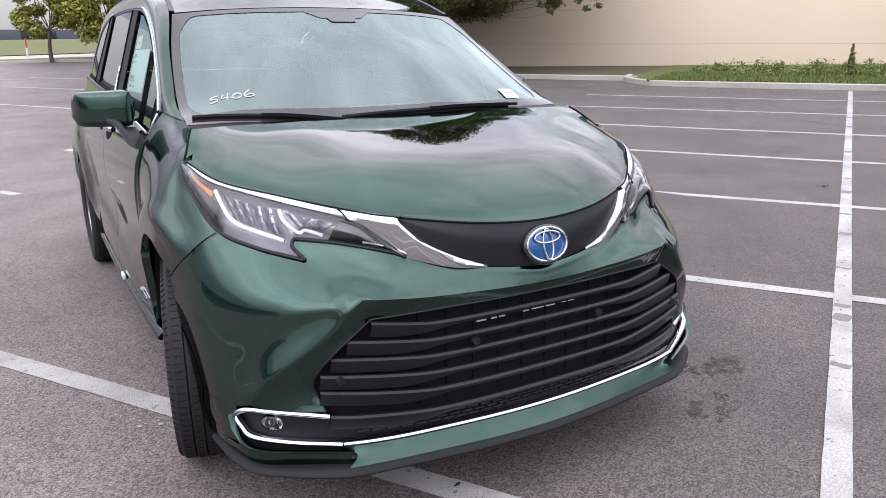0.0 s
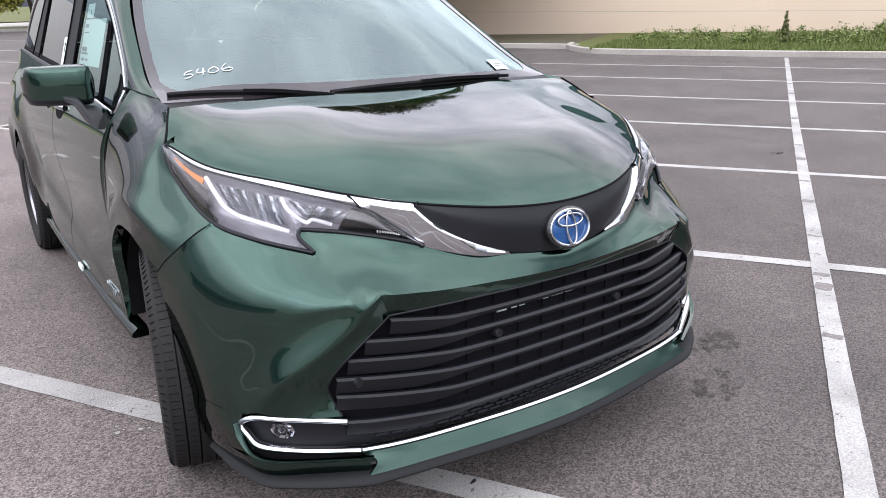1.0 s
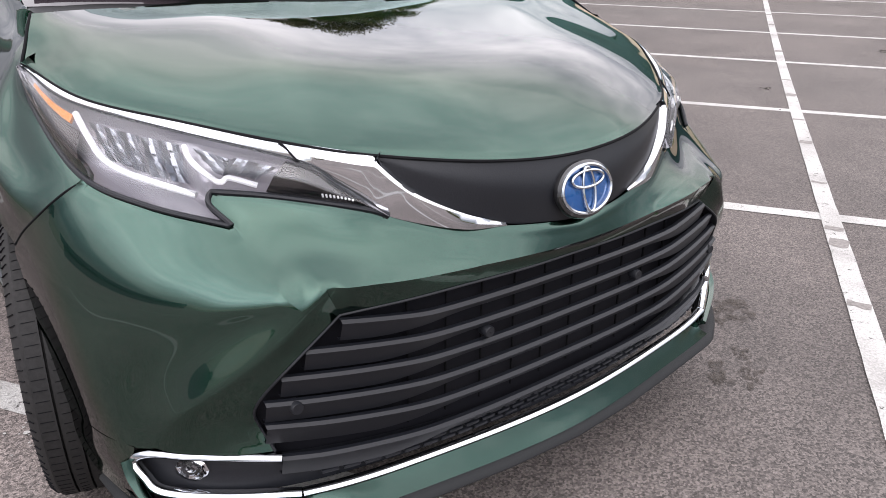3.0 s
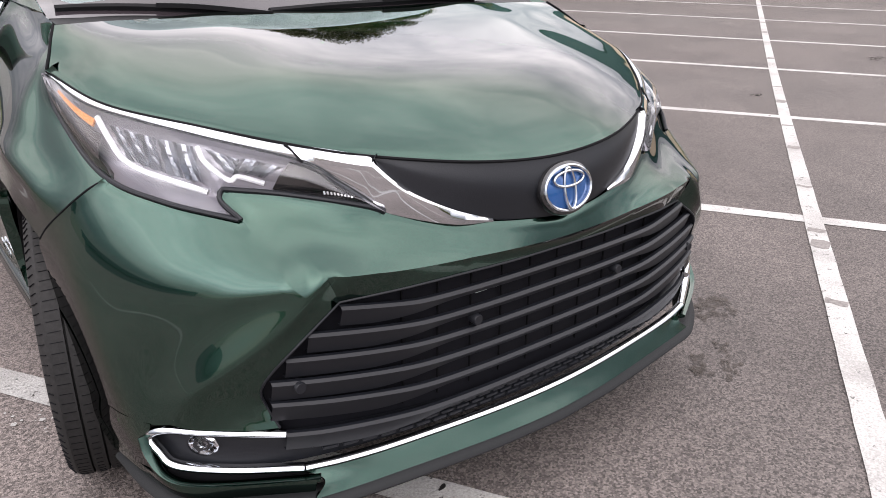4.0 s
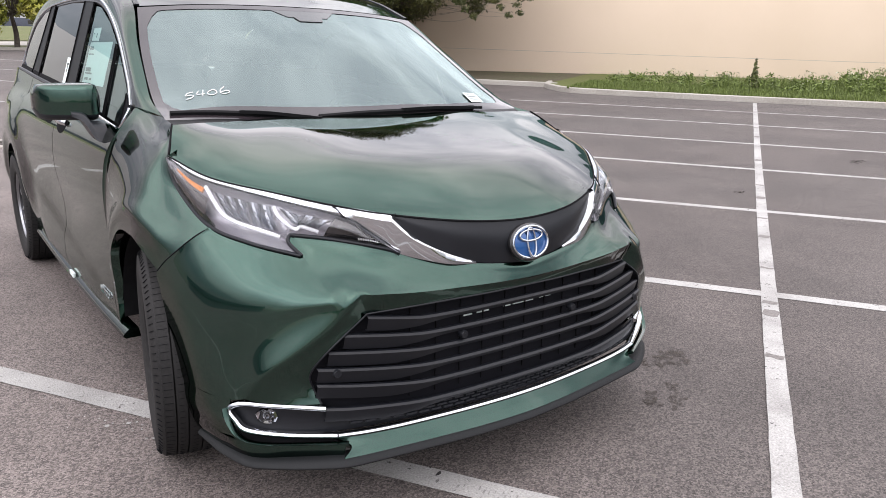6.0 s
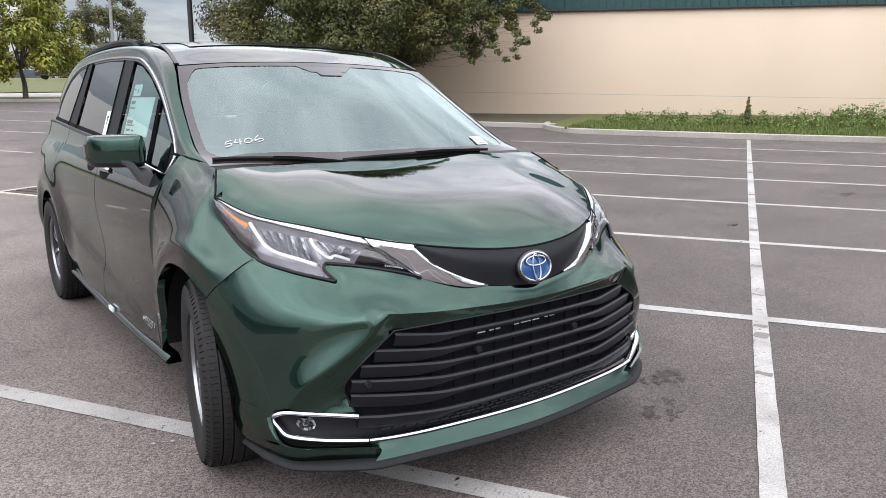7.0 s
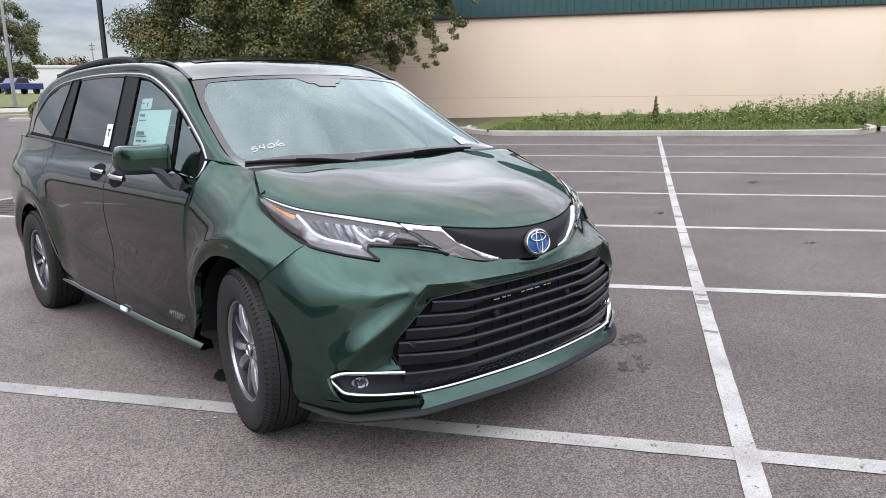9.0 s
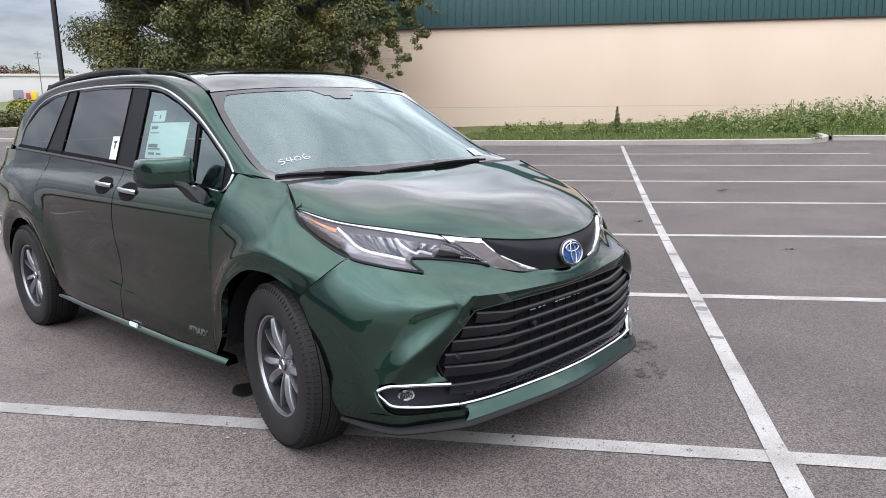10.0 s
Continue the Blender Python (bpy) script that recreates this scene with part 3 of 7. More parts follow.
under_c = even(GRILLE_TOP, 90)
fold = np.array([even(CREASE, 90), even(CREASE, 90) * 0.94 + under_c * 0.06 + (0, 0.001, -0.001), even(CREASE, 90) * 0.45 + under_c * 0.55 + (0, 0.004, 0), under_c])
pocket_foot = even([CREST[-1], (-0.822, -0.668, 0.412), (-0.745, -0.724, 0.408), GRILLE_EDGE[-1]], 40)
pk_l, pk_r = resample(c_crest, 60), even(GRILLE_EDGE, 60)
pocket = coons(np.linspace(CREST_END, GRILLE_EDGE[0], 40), pocket_foot, pk_l, pk_r)
dip = np.sin(np.pi * np.linspace(0, 1, 60))[:, None] ** 0.7 * np.sin(np.pi * np.linspace(0, 1, 40))[None]
pocket = pocket + dip[..., None] * np.array([0.004, 0.008, 0.0])
# Round the crest, the shoulder and the end of the crease: one smooth radius over angle and height, held at the outer edges
skin = [to_cyl(A) for A in (outer, tip_fan, front, pocket)]
cloud_pts = np.vstack([A[::2, ::2].reshape(-1, 3) for A in skin])
held = np.vstack([to_cyl(A) for A in (c_low, c_notch, c_top, c_arch, pk_r, pocket_foot, even([CREASE[0], CREASE[1], CREASE[2]], 60)[24:])])


def eased(C):
    out = C.reshape(-1, 3).copy()
    for i in range(0, len(out), 800):
        q = out[i : i + 800]
        gap = np.sqrt(((q[:, None, :2] - held[None, ::2, :2]) ** 2).sum(-1)).min(1)
        far = np.sqrt(((q[:, None, :2] - k_crest[None, ::3, :2]) ** 2).sum(-1)).min(1)
        sig = 0.0095 + 0.0205 * smoothstep(0.035, 0.14, far)
        a, b = cloud_pts[None, :, 0] - q[:, :1], cloud_pts[None, :, 1] - q[:, 1:2]
        w = np.exp(-0.5 * (a * a + b * b) / sig[:, None] ** 2)
        M = np.stack([w, w * a, w * b, w * a * a, w * a * b, w * b * b], -1).sum(1)
        A = np.stack([M[:, [0, 1, 2]], M[:, [1, 3, 4]], M[:, [2, 4, 5]]], 1) + np.eye(3) * 1e-9
        r = w * cloud_pts[None, :, 2]
        B = np.stack([r.sum(1), (r * a).sum(1), (r * b).sum(1)], -1)
        fit = np.linalg.solve(A, B[..., None])[:, 0, 0]
        q[:, 2] += smoothstep(0, 0.03, gap) * (fit - q[:, 2])
    return from_cyl(out.reshape(C.shape))


outer, tip_fan, front, pocket = (eased(A) for A in skin)
fold[0] = front[-1]
fold[1] = front[-1] * 0.94 + under_c * 0.06 + (0, 0.001, -0.001)
fold[2] = front[-1] * 0.45 + under_c * 0.55 + (0, 0.004, 0)
for k, e in ((1, 0.06), (2, 0.55)):
    fold[k] += (pocket[0, int(e * 39)] - fold[k, 0]) * np.exp(-np.arange(90) / 9.0)[:, None]
jamb = np.array([pk_r, pk_r + (0.012, 0.030, 0)])
for s in (1, -1):
    for nm, A in (("bumper_side", outer), ("bumper_side", tip_fan), ("bumper_front", front), ("grille_hood", fold), ("bumper_pocket", pocket)):
        V, F = orient(grid_data(A), (-0.5, -1, 0.2))
        obj(nm, mesh_of((V, F) if s > 0 else mirror_data((V, F)), smooth=60), PAINT, bumper)
    obj("grille_jamb", mesh_of(grid_data(jamb) if s > 0 else mirror_data(grid_data(jamb))), BLACK, bumper, "black edge of the grille opening")
    rim_line = np.vstack([resample(under_c[::-1], 70), pk_r[1:]])
    obj("grille_rim", mesh_of(sweep(rim_line * [s, 1, 1], ring_prof(0.003, 6))), BLACK, bumper)
edge0 = c_arch


def edge_at(z):
    """Where the bumper's rear edge is at a height."""
    return tuple(float(np.interp(-z, -edge0[:, 2], edge0[:, k])) for k in (0, 1)) + (z,)


seam_c = even([edge_at(z) for z in (0.883, 0.86, 0.835, 0.805, 0.76, 0.722)], 30)
for s in (1, -1):
    obj("panel_joint", mesh_of(sweep(seam_c * [s, 1, 1], ring_prof(0.0022, 6))), DARKVOID, bumper, "dark joint between bumper and wing")
# Lower corner beside and under the fog lamp surround
lowc = loft([[c_arch[-1], (-0.926, -0.490, 0.402), (-0.888, -0.590, 0.410)], [(-0.950, -0.368, 0.34), (-0.924, -0.500, 0.34), (-0.900, -0.584, 0.345)], [(-0.940, -0.380, 0.288), (-0.912, -0.520, 0.288), (-0.880, -0.625, 0.292)]], 10, 8)
chin = loft([[(-0.940, -0.380, 0.288), (-0.912, -0.520, 0.288), (-0.880, -0.625, 0.292), (-0.785, -0.702, 0.284), (-0.622, -0.790, 0.281)], [(-0.932, -0.395, 0.262), (-0.903, -0.535, 0.262), (-0.866, -0.638, 0.262), (-0.775, -0.706, 0.260), (-0.625, -0.790, 0.258)], [(-0.920, -0.405, 0.240), (-0.890, -0.548, 0.240), (-0.850, -0.646, 0.240), (-0.765, -0.706, 0.240), (-0.628, -0.788, 0.240)]], 12, 6)
rail_c = even([(-0.903, -0.582, 0.385), (-0.899, -0.604, 0.338), (-0.884, -0.632, 0.305), (-0.850, -0.668, 0.290), (-0.770, -0.720, 0.284), (-0.618, -0.800, 0.279)], 60)
gap_c = loft([[(-0.875, -0.612, 0.325), (-0.785, -0.682, 0.310), (-0.630, -0.762, 0.302)], [(-0.872, -0.618, 0.282), (-0.780, -0.690, 0.278), (-0.630, -0.772, 0.272)]], 12, 4)
for s in (1, -1):
    for nm, A, m in (("lower_corner", lowc, PAINT), ("chin_side", chin, PAINT), ("chin_recess", gap_c, DARKVOID)):
        V, F = orient(grid_data(A), (-0.6, -0.8, 0))
        obj(nm, mesh_of((V, F) if s > 0 else mirror_data((V, F)), smooth=60), m, bumper)
    rl = sweep(rail_c, [(0.014, 0.008), (0.013, 0.001), (-0.006, -0.007), (-0.009, -0.005), (-0.009, 0.006), (0.004, 0.011)])
    obj("chin_rail", mesh_of(rl if s > 0 else mirror_data(rl)), PAINT, bumper)
# Painted blade under the chrome bar, cut to a chevron at each end
blade = loft([sym(r) for r in (
    [(-0.652, -0.762, 0.296), (-0.560, -0.796, 0.293), (-0.430, -0.814, 0.290), (-0.190, -0.845, 0.292), (0, -0.855, 0.294)],
    [(-0.610, -0.800, 0.272), (-0.540, -0.813, 0.268), (-0.430, -0.829, 0.266), (-0.190, -0.860, 0.267), (0, -0.871, 0.268)],
    [(-0.640, -0.812, 0.243), (-0.560, -0.826, 0.242), (-0.430, -0.844, 0.241), (-0.190, -0.876, 0.242), (0, -0.888, 0.243)])], 10, 6)
grid("lower_blade", blade, PAINT, bumper, edge=0.012, out=-1)
# Black lip, in straight runs with rounded bends
lip_half = resample(np.array([(-0.922, -0.392, 0.236), (-0.905, -0.540, 0.232), (-0.870, -0.662, 0.231), (-0.760, -0.752, 0.233), (-0.640, -0.826, 0.234), (-0.400, -0.860, 0.233), (-0.200, -0.886, 0.233), (0, -0.898, 0.234)]), 80)
for _ in range(6):
    lip_half[1:-1] = 0.5 * lip_half[1:-1] + 0.25 * (lip_half[:-2] + lip_half[2:])
lip_path = sym(lip_half)
obj("lip", mesh_of(sweep(lip_path, [(-0.016, -0.012), (0.004, -0.014), (0.008, -0.008), (0.006, -0.002), (-0.010, 0.008), (-0.06, 0.008), (-0.06, -0.006)])), TRIMGREY, bumper, "matt dark grey plastic lip")
out_n = np.array([-0.62, -0.72, 0.30])
out_n /= np.linalg.norm(out_n)

# Nose panel between the chrome wedges
nose = loft([sym(r) for r in (
    [(-0.424, -0.715, 0.926), (-0.380, -0.738, 0.921), (-0.290, -0.780, 0.911), (-0.190, -0.814, 0.900), (-0.095, -0.830, 0.893), (0, -0.834, 0.890)],
    [(-0.415, -0.722, 0.918), (-0.350, -0.765, 0.893), (-0.262, -0.807, 0.865), (-0.170, -0.836, 0.842), (-0.085, -0.851, 0.832), (0, -0.855, 0.828)],
    [(-0.418, -0.719, 0.922), (-0.366, -0.757, 0.863), (-0.277, -0.801, 0.809), (-0.184, -0.824, 0.772), (-0.096, -0.845, 0.762), (0, -0.850, 0.753)])], 8, 9)
grid("nose_panel", nose, BLACK, van, "satin black nose panel", edge=0.015, out=-1)

# Chrome strip over each lamp, and the wedge that runs to the nose
strip = loft([HOOD_FRONT[:4], np.array([(a[0] * 0.5 + b[0] * 0.5 - 0.004, a[1] * 0.5 + b[1] * 0.5 - 0.006, a[2] * 0.5 + b[2] * 0.5 + 0.001) for a, b in zip(HOOD_FRONT[:4], CHROME_LOW[:4])]), CHROME_LOW[:4]], 12, 4)
W_TOP = even([HOOD_FRONT[3], (-0.49, -0.665, 0.940), (-0.424, -0.718, 0.927)], 12).tolist()[:-1] + even(WEDGE_TOP, 24).tolist()
W_LOW = even([CHROME_LOW[3], (-0.484, -0.693, 0.881), (-0.442, -0.727, 0.847), (-0.408, -0.750, 0.813), (-0.289, -0.814, 0.780), (-0.184, -0.831, 0.769)], 60)
W_TOP = resample(np.array(W_TOP), 60) + np.linspace(0, 0.0025, 60)[:, None] * [0, 0, 1]
w_i = np.arange(60)
W_RIDGE = W_TOP + (W_LOW - W_TOP) * np.interp(w_i, (0, 22, 59), (0.45, 0.20, 0.16))[:, None] + np.array([-0.35, -0.93, 0.05]) * np.interp(w_i, (0, 6, 30, 59), (0.002, 0.012, 0.016, 0.001))[:, None]
wedge = np.array([W_TOP, W_TOP * 0.5 + W_RIDGE * 0.5 + (-0.001, -0.002, 0.001), W_RIDGE, W_RIDGE * 0.5 + W_LOW * 0.5 + (-0.001, -0.002, 0), W_LOW])
for s in (1, -1):
    for nm, A in (("chrome_strip", strip), ("chrome_wedge", wedge)):
        grid(nm, A if s > 0 else flip(A), CHROME, van, "bright chrome trim", edge=0.008, out=-1, smooth=22)


for s in (1, -1):
    cut = np.linspace(np.array(HOOD_FRONT[3]) + (-0.002, -0.004, 0.001), np.array(CHROME_LOW[3]) + (-0.004, -0.006, 0), 8)
    obj("trim_joint", mesh_of(sweep(cut * [s, 1, 1], ring_prof(0.0022, 6))), DARKVOID, van, "dark joint in the chrome trim")


# Headlamps
n_l, n_n, n_t = 40, 8, 26
low_c = np.vstack([even(HL_LOW, n_l), even(HL_NOTCH, n_n)[1:], even(HL_TAIL, n_t)[1:]])
top_full = even(CHROME_LOW, 400)
i_bot, i_notch = np.argmin(np.abs(top_full[:, 0] + 0.640)), np.argmin(np.abs(top_full[:, 0] + 0.615))
top_c = np.vstack([resample(top_full[: i_bot + 1], n_l), resample(top_full[i_bot : i_notch + 1], n_n)[1:], resample(top_full[i_notch:], n_t)[1:]])
vv = np.linspace(0, 1, 13)[:, None, None]
lens_grid = top_c[None] * (1 - vv) + low_c[None] * vv
bulge = np.sin(np.pi * vv) * 0.020
lens_grid = lens_grid + out_n * (bulge + 0.003)


# The lens itself: its upright lines lean, so that none crosses the notch
j_bot, j_notch = np.argmin(np.abs(top_full[:, 0] + 0.800)), np.argmin(np.abs(top_full[:, 0] + 0.690))
lean_c = np.vstack([resample(top_full[: j_bot + 1], n_l), resample(top_full[j_bot : j_notch + 1], n_n)[1:], resample(top_full[j_notch:], n_t)[1:]])
lens_skin = lean_c[None] * (1 - vv) + low_c[None] * vv + out_n * (bulge + 0.003)


def inside(s, t, depth):
    """A place behind the lens: s along the lamp, t down it (0 to 1), depth metres in."""
    a, b = s * (lens_grid.shape[1] - 1), t * (lens_grid.shape[0] - 1)
    i, j = min(int(a), lens_grid.shape[1] - 2), min(int(b), lens_grid.shape[0] - 2)
    f, g = a - i, b - j
    p = (lens_grid[j, i] * (1 - f) + lens_grid[j, i + 1] * f) * (1 - g) + (lens_grid[j + 1, i] * (1 - f) + lens_grid[j + 1, i + 1] * f) * g
    return p - out_n * depth


def lamp(s):
    L = new("headlamp")
    L.parent = van
    f = (lambda A: A) if s > 0 else flip
    g = (lambda d: d) if s > 0 else mirror_data
    grid("lens", f(lens_skin), LENS, L, "clear lens", out=-1).visible_shadow = False
    fade = np.minimum(1, np.minimum(np.linspace(0, 1, 13)[:, None] * 5, (1 - np.linspace(0, 1, 13)[:, None]) * 5)) * np.ones(lens_grid.shape[1])
    fade *= np.minimum(1, np.linspace(0, 1, lens_grid.shape[1]) * 6) * np.minimum(1, (1 - np.linspace(0, 1, lens_grid.shape[1])) * 8)
    grid("housing", f(lens_skin - out_n * (0.006 + 0.045 * fade[..., None])), HOUSING, L, "grey lamp housing")
    obj("gasket", mesh_of(g(sweep(resample(low_c, 120) + out_n * 0.004, ring_prof(0.0056, 8)))), BLACK, L, "black edge of the lamp")
    obj("upper_gasket", mesh_of(g(sweep(resample(top_c, 70), ring_prof(0.003, 6)))), BLACK, L)
    for pts, dep, rad in ((((0.235, 0.16), (0.262, 0.30), (0.288, 0.43), (0.322, 0.59), (0.365, 0.67), (0.425, 0.69), (0.495, 0.72)), 0.013, 0.0064), (((0.472, 0.16), (0.488, 0.32), (0.520, 0.46), (0.600, 0.58), (0.665, 0.68), (0.725, 0.78)), 0.014, 0.0056)):
        obj("light_guide", mesh_of(g(sweep(even([inside(a, b, dep) for a, b in pts], 40), ring_prof(rad, 8)))), WHITEPLASTIC, L, "white daytime light strip")
    am = np.array([[inside(0.075 + 0.155 * k / 9, (0.17 + 0.03 * k / 9) + (0.10 + 0.05 * k / 9) * j / 4, 0.012) for k in range(10)] for j in range(5)])
    grid("side_reflector", f(am), AMBER, L, "amber corner reflector", edge=0.006, out=-1)
    dk = np.array([[inside(0.03 + 0.23 * k / 9, 0.40 + 0.45 * j / 4, 0.016) for k in range(10)] for j in range(5)])
    grid("corner_shroud", f(dk), HOUSINGDARK, L, "dark tinted corner of the lamp", out=-1)
    # Three reflector bowls, each cut into flutes
    for q, cells in ((((0.270, 0.20), (0.378, 0.18), (0.412, 0.62), (0.338, 0.60)), 3), (((0.386, 0.18), (0.462, 0.16), (0.486, 0.62), (0.420, 0.63)), 2), (((0.488, 0.16), (0.740, 0.30), (0.715, 0.66), (0.530, 0.40)), 5)):
        parts = []
        for c in range(cells):
            for i in range(4):
                for j in range(5):
                    cs = []
                    for di, dj in ((0, 0), (1, 0), (1, 1), (0, 1)):
                        p, w = (i + di) / 4, (j + dj) / 5
                        e0, e1 = (c + p) / cells, w
                        uv = [(q[0][k] * (1 - e0) + q[1][k] * e0) * (1 - e1) + (q[3][k] * (1 - e0) + q[2][k] * e0) * e1 for k in (0, 1)]
                        cs.append(inside(uv[0], uv[1], 0.016 + 0.022 * (1 - (2 * p - 1) ** 2) * (0.35 + 0.65 * w) + 0.006 * ((i + j + c) % 2)))
                    parts.append((np.array(cs), [(0, 3, 2, 1)]))
        obj("reflector", mesh_of(g(join(*parts)), smooth=0), REFLECTOR, L, "faceted bright reflector")
    # Slim lower lamp in the tail
    tail = np.array([[inside(a, b, 0.018) for a in np.linspace(0.745, 0.965, 12)] for b in (0.10, 0.50, 0.92)])
    grid("tail_shroud", f(tail), GLOSSBLACK, L, "gloss black inner shroud", edge=0.01, out=-1)
    for k in range(9):
        p = np.array([inside(0.855 + 0.0075 * k, 0.66 - 0.030 * k, 0.010), inside(0.859 + 0.0075 * k, 0.76 - 0.030 * k, 0.010)])
        obj("marker_led", mesh_of(g(tube(p, 0.0022, 5))), WHITEPLASTIC, L)
    return L


lamp(1), lamp(-1)

# Grille
grille = new("grille")
grille.parent = van


def grille_y(x, z):
    """Front plane of the grille: bowed in plan, leaning a little."""
    ax = abs(x)
    return -0.856 + 0.236 * ax**2.7 + 0.10 * max(0.0, ax - 0.60) * float(smoothstep(0.50, 0.40, z))


def grille_half(z):
    """Half width of the opening at a height."""
    return float(np.interp(z, [0.36, 0.404, 0.452, 0.49, 0.53, 0.596, 0.662, 0.69], [0.665, 0.676, 0.692, 0.702, 0.688, 0.638, 0.543, 0.50]))


back = np.array([[(x * grille_half(z) * 1.02, grille_y(x * grille_half(z), z) + 0.056, z) for x in np.linspace(-1, 1, 25)] for z in np.linspace(0.30, 0.69, 8)])
grid("grille_backing", back, GRILLEVOID, grille, "dark slate shutters behind the slats")
SLAT_C, SLAT_E = [0.632, 0.581, 0.531, 0.479, 0.425, 0.362], [0.656, 0.609, 0.562, 0.514, 0.465, 0.386]
for k in range(6):
    hw = grille_half(SLAT_E[k]) - 0.002
    cols = []
    for x in np.linspace(-hw, hw, 81):
        wide = float(smoothstep(0.27, 0.50, abs(x)))
        zt = SLAT_C[k] + (SLAT_E[k] - SLAT_C[k]) * float(ramp_soft((abs(x) - 0.38) / (hw - 0.38), 0.06))
        y = grille_y(x, zt) + 0.006
        led = 0.0075 - 0.001 * wide
        h = 0.012 + 0.027 * wide
        cols.append([(x, y + 0.016, zt + led * 0.55), (x, y + 0.007, zt + led * 0.40), (x, y + 0.001, zt - led * 0.5), (x, y + 0.002, zt - led * 0.5 - 0.0025), (x, y + 0.008 + 0.006 * wide, zt - led * 0.5 - h), (x, y + 0.024, zt - led * 0.5 - h + 0.002)])
    grid("slat", np.array(cols).transpose(1, 0, 2), GRILLEBLACK, grille, "", out=-1, smooth=25)
for x in np.linspace(-0.40, 0.40, 10):
    d = box((x, grille_y(x, 0.5) + 0.048, 0.52), (0.003, 0.006, 0.30), bev=0.001)
    obj("rib", mesh_of(d), DARKVOID, grille)
for x, z in ((-0.640, 0.498), (0.640, 0.498), (-0.235, 0.553), (0.235, 0.553)):
    y = grille_y(x, z)
    V, F = revolve([(0.001, -0.004), (0.011, -0.004), (0.0125, -0.001), (0.0125, 0.02)], 20)
    V = np.stack([V[:, 1], V[:, 0], V[:, 2]], 1) + (x, y + 0.006, z)
    obj("parking_sensor", mesh_of((V, F)), BLACK, grille, "round black parking sensor")
for x, w in ((-0.19, 0.035), (-0.13, 0.05), (-0.03, 0.03), (0.04, 0.09), (0.14, 0.05)):
    obj("inner_tab", mesh_of(box((x, grille_y(x, 0.58) + 0.052, 0.598 + 0.012 * x), (w, 0.004, 0.0048), bev=0.001)), PAPER, grille, "pale tab behind the slats")
# Lower mesh between slats and chrome bar, running out to the fog lamps
mesh_rows = [sym(r) for r in (
    [(-0.884, -0.570, 0.386), (-0.800, -0.655, 0.392), (-0.675, -0.735, 0.386), (-0.430, -0.790, 0.364), (-0.190, -0.825, 0.360), (0, -0.832, 0.360)],
    [(-0.886, -0.566, 0.360), (-0.800, -0.655, 0.355), (-0.660, -0.735, 0.345), (-0.430, -0.785, 0.338), (-0.190, -0.818, 0.334), (0, -0.826, 0.334)],
    [(-0.866, -0.606, 0.326), (-0.780, -0.680, 0.312), (-0.645, -0.745, 0.304), (-0.430, -0.790, 0.300), (-0.190, -0.822, 0.302), (0, -0.834, 0.304)])]
insert = loft(mesh_rows, 10, 5)
grid("lower_insert", insert, BLACK, grille, "black lower insert")
dash = box((0, 0, 0), (0.034, 0.010, 0.007), bev=0.002)
dash_me = mesh_of(dash, "mesh_rib")
dash_me.materials.append(BLACK)
for r in range(4):
    for k in range(-15, 16):
        x = (k + 0.5 * (r % 2)) * 0.043
        if abs(x) > 0.62:
            continue
        z = 0.345 - 0.0098 * r + 0.016 * (abs(x) / 0.6) ** 2
        y = grille_y(x, z) + 0.030 - 0.006 * r / 3
        d = obj("mesh_rib", dash_me, None, grille)
        d.matrix_basis = pose(x, y, z, 0, 0, math.degrees(math.atan(0.236 * 2.7 * abs(x) ** 1.7)) * (1 if x > 0 else -1))

# Chrome bar with its hooked ends round the fog lamps
BAR = [(-0.672, -0.764, 0.392), (-0.740, -0.722, 0.399), (-0.820, -0.664, 0.404), (-0.866, -0.618, 0.402), (-0.893, -0.585, 0.380), (-0.884, -0.610, 0.352), (-0.862, -0.645, 0.328), (-0.770, -0.706, 0.312), (-0.645, -0.780, 0.305)]
hook = even(BAR, 110)


def flat_sweep(C, outdir, w, d):
    """A flat rounded band along C, w wide and d thick, facing outdir."""
    C = np.asarray(C, float)
    T = np.gradient(C, axis=0)
    T /= np.linalg.norm(T, axis=1, keepdims=True)
    N = np.broadcast_to(np.asarray(outdir, float), C.shape)
    N = N - T * (N * T).sum(1, keepdims=True)
    N /= np.linalg.norm(N, axis=1, keepdims=True)
    S = np.cross(T, N)
    prof = [(-w / 2, -d), (-w / 2, 0), (-w * 0.3, d * 0.55), (0, d * 0.75), (w * 0.3, d * 0.55), (w / 2, 0), (w / 2, -d)]
    V = np.concatenate([[C[i] + S[i] * a + N[i] * b for a, b in prof] for i in range(len(C))])
    k = len(prof)
    F = [(i * k + a, i * k + (a + 1) % k, (i + 1) * k + (a + 1) % k, (i + 1) * k + a) for i in range(len(C) - 1) for a in range(k)]
    return V, F + [tuple(range(k)), tuple((len(C) - 1) * k + a for a in range(k))]


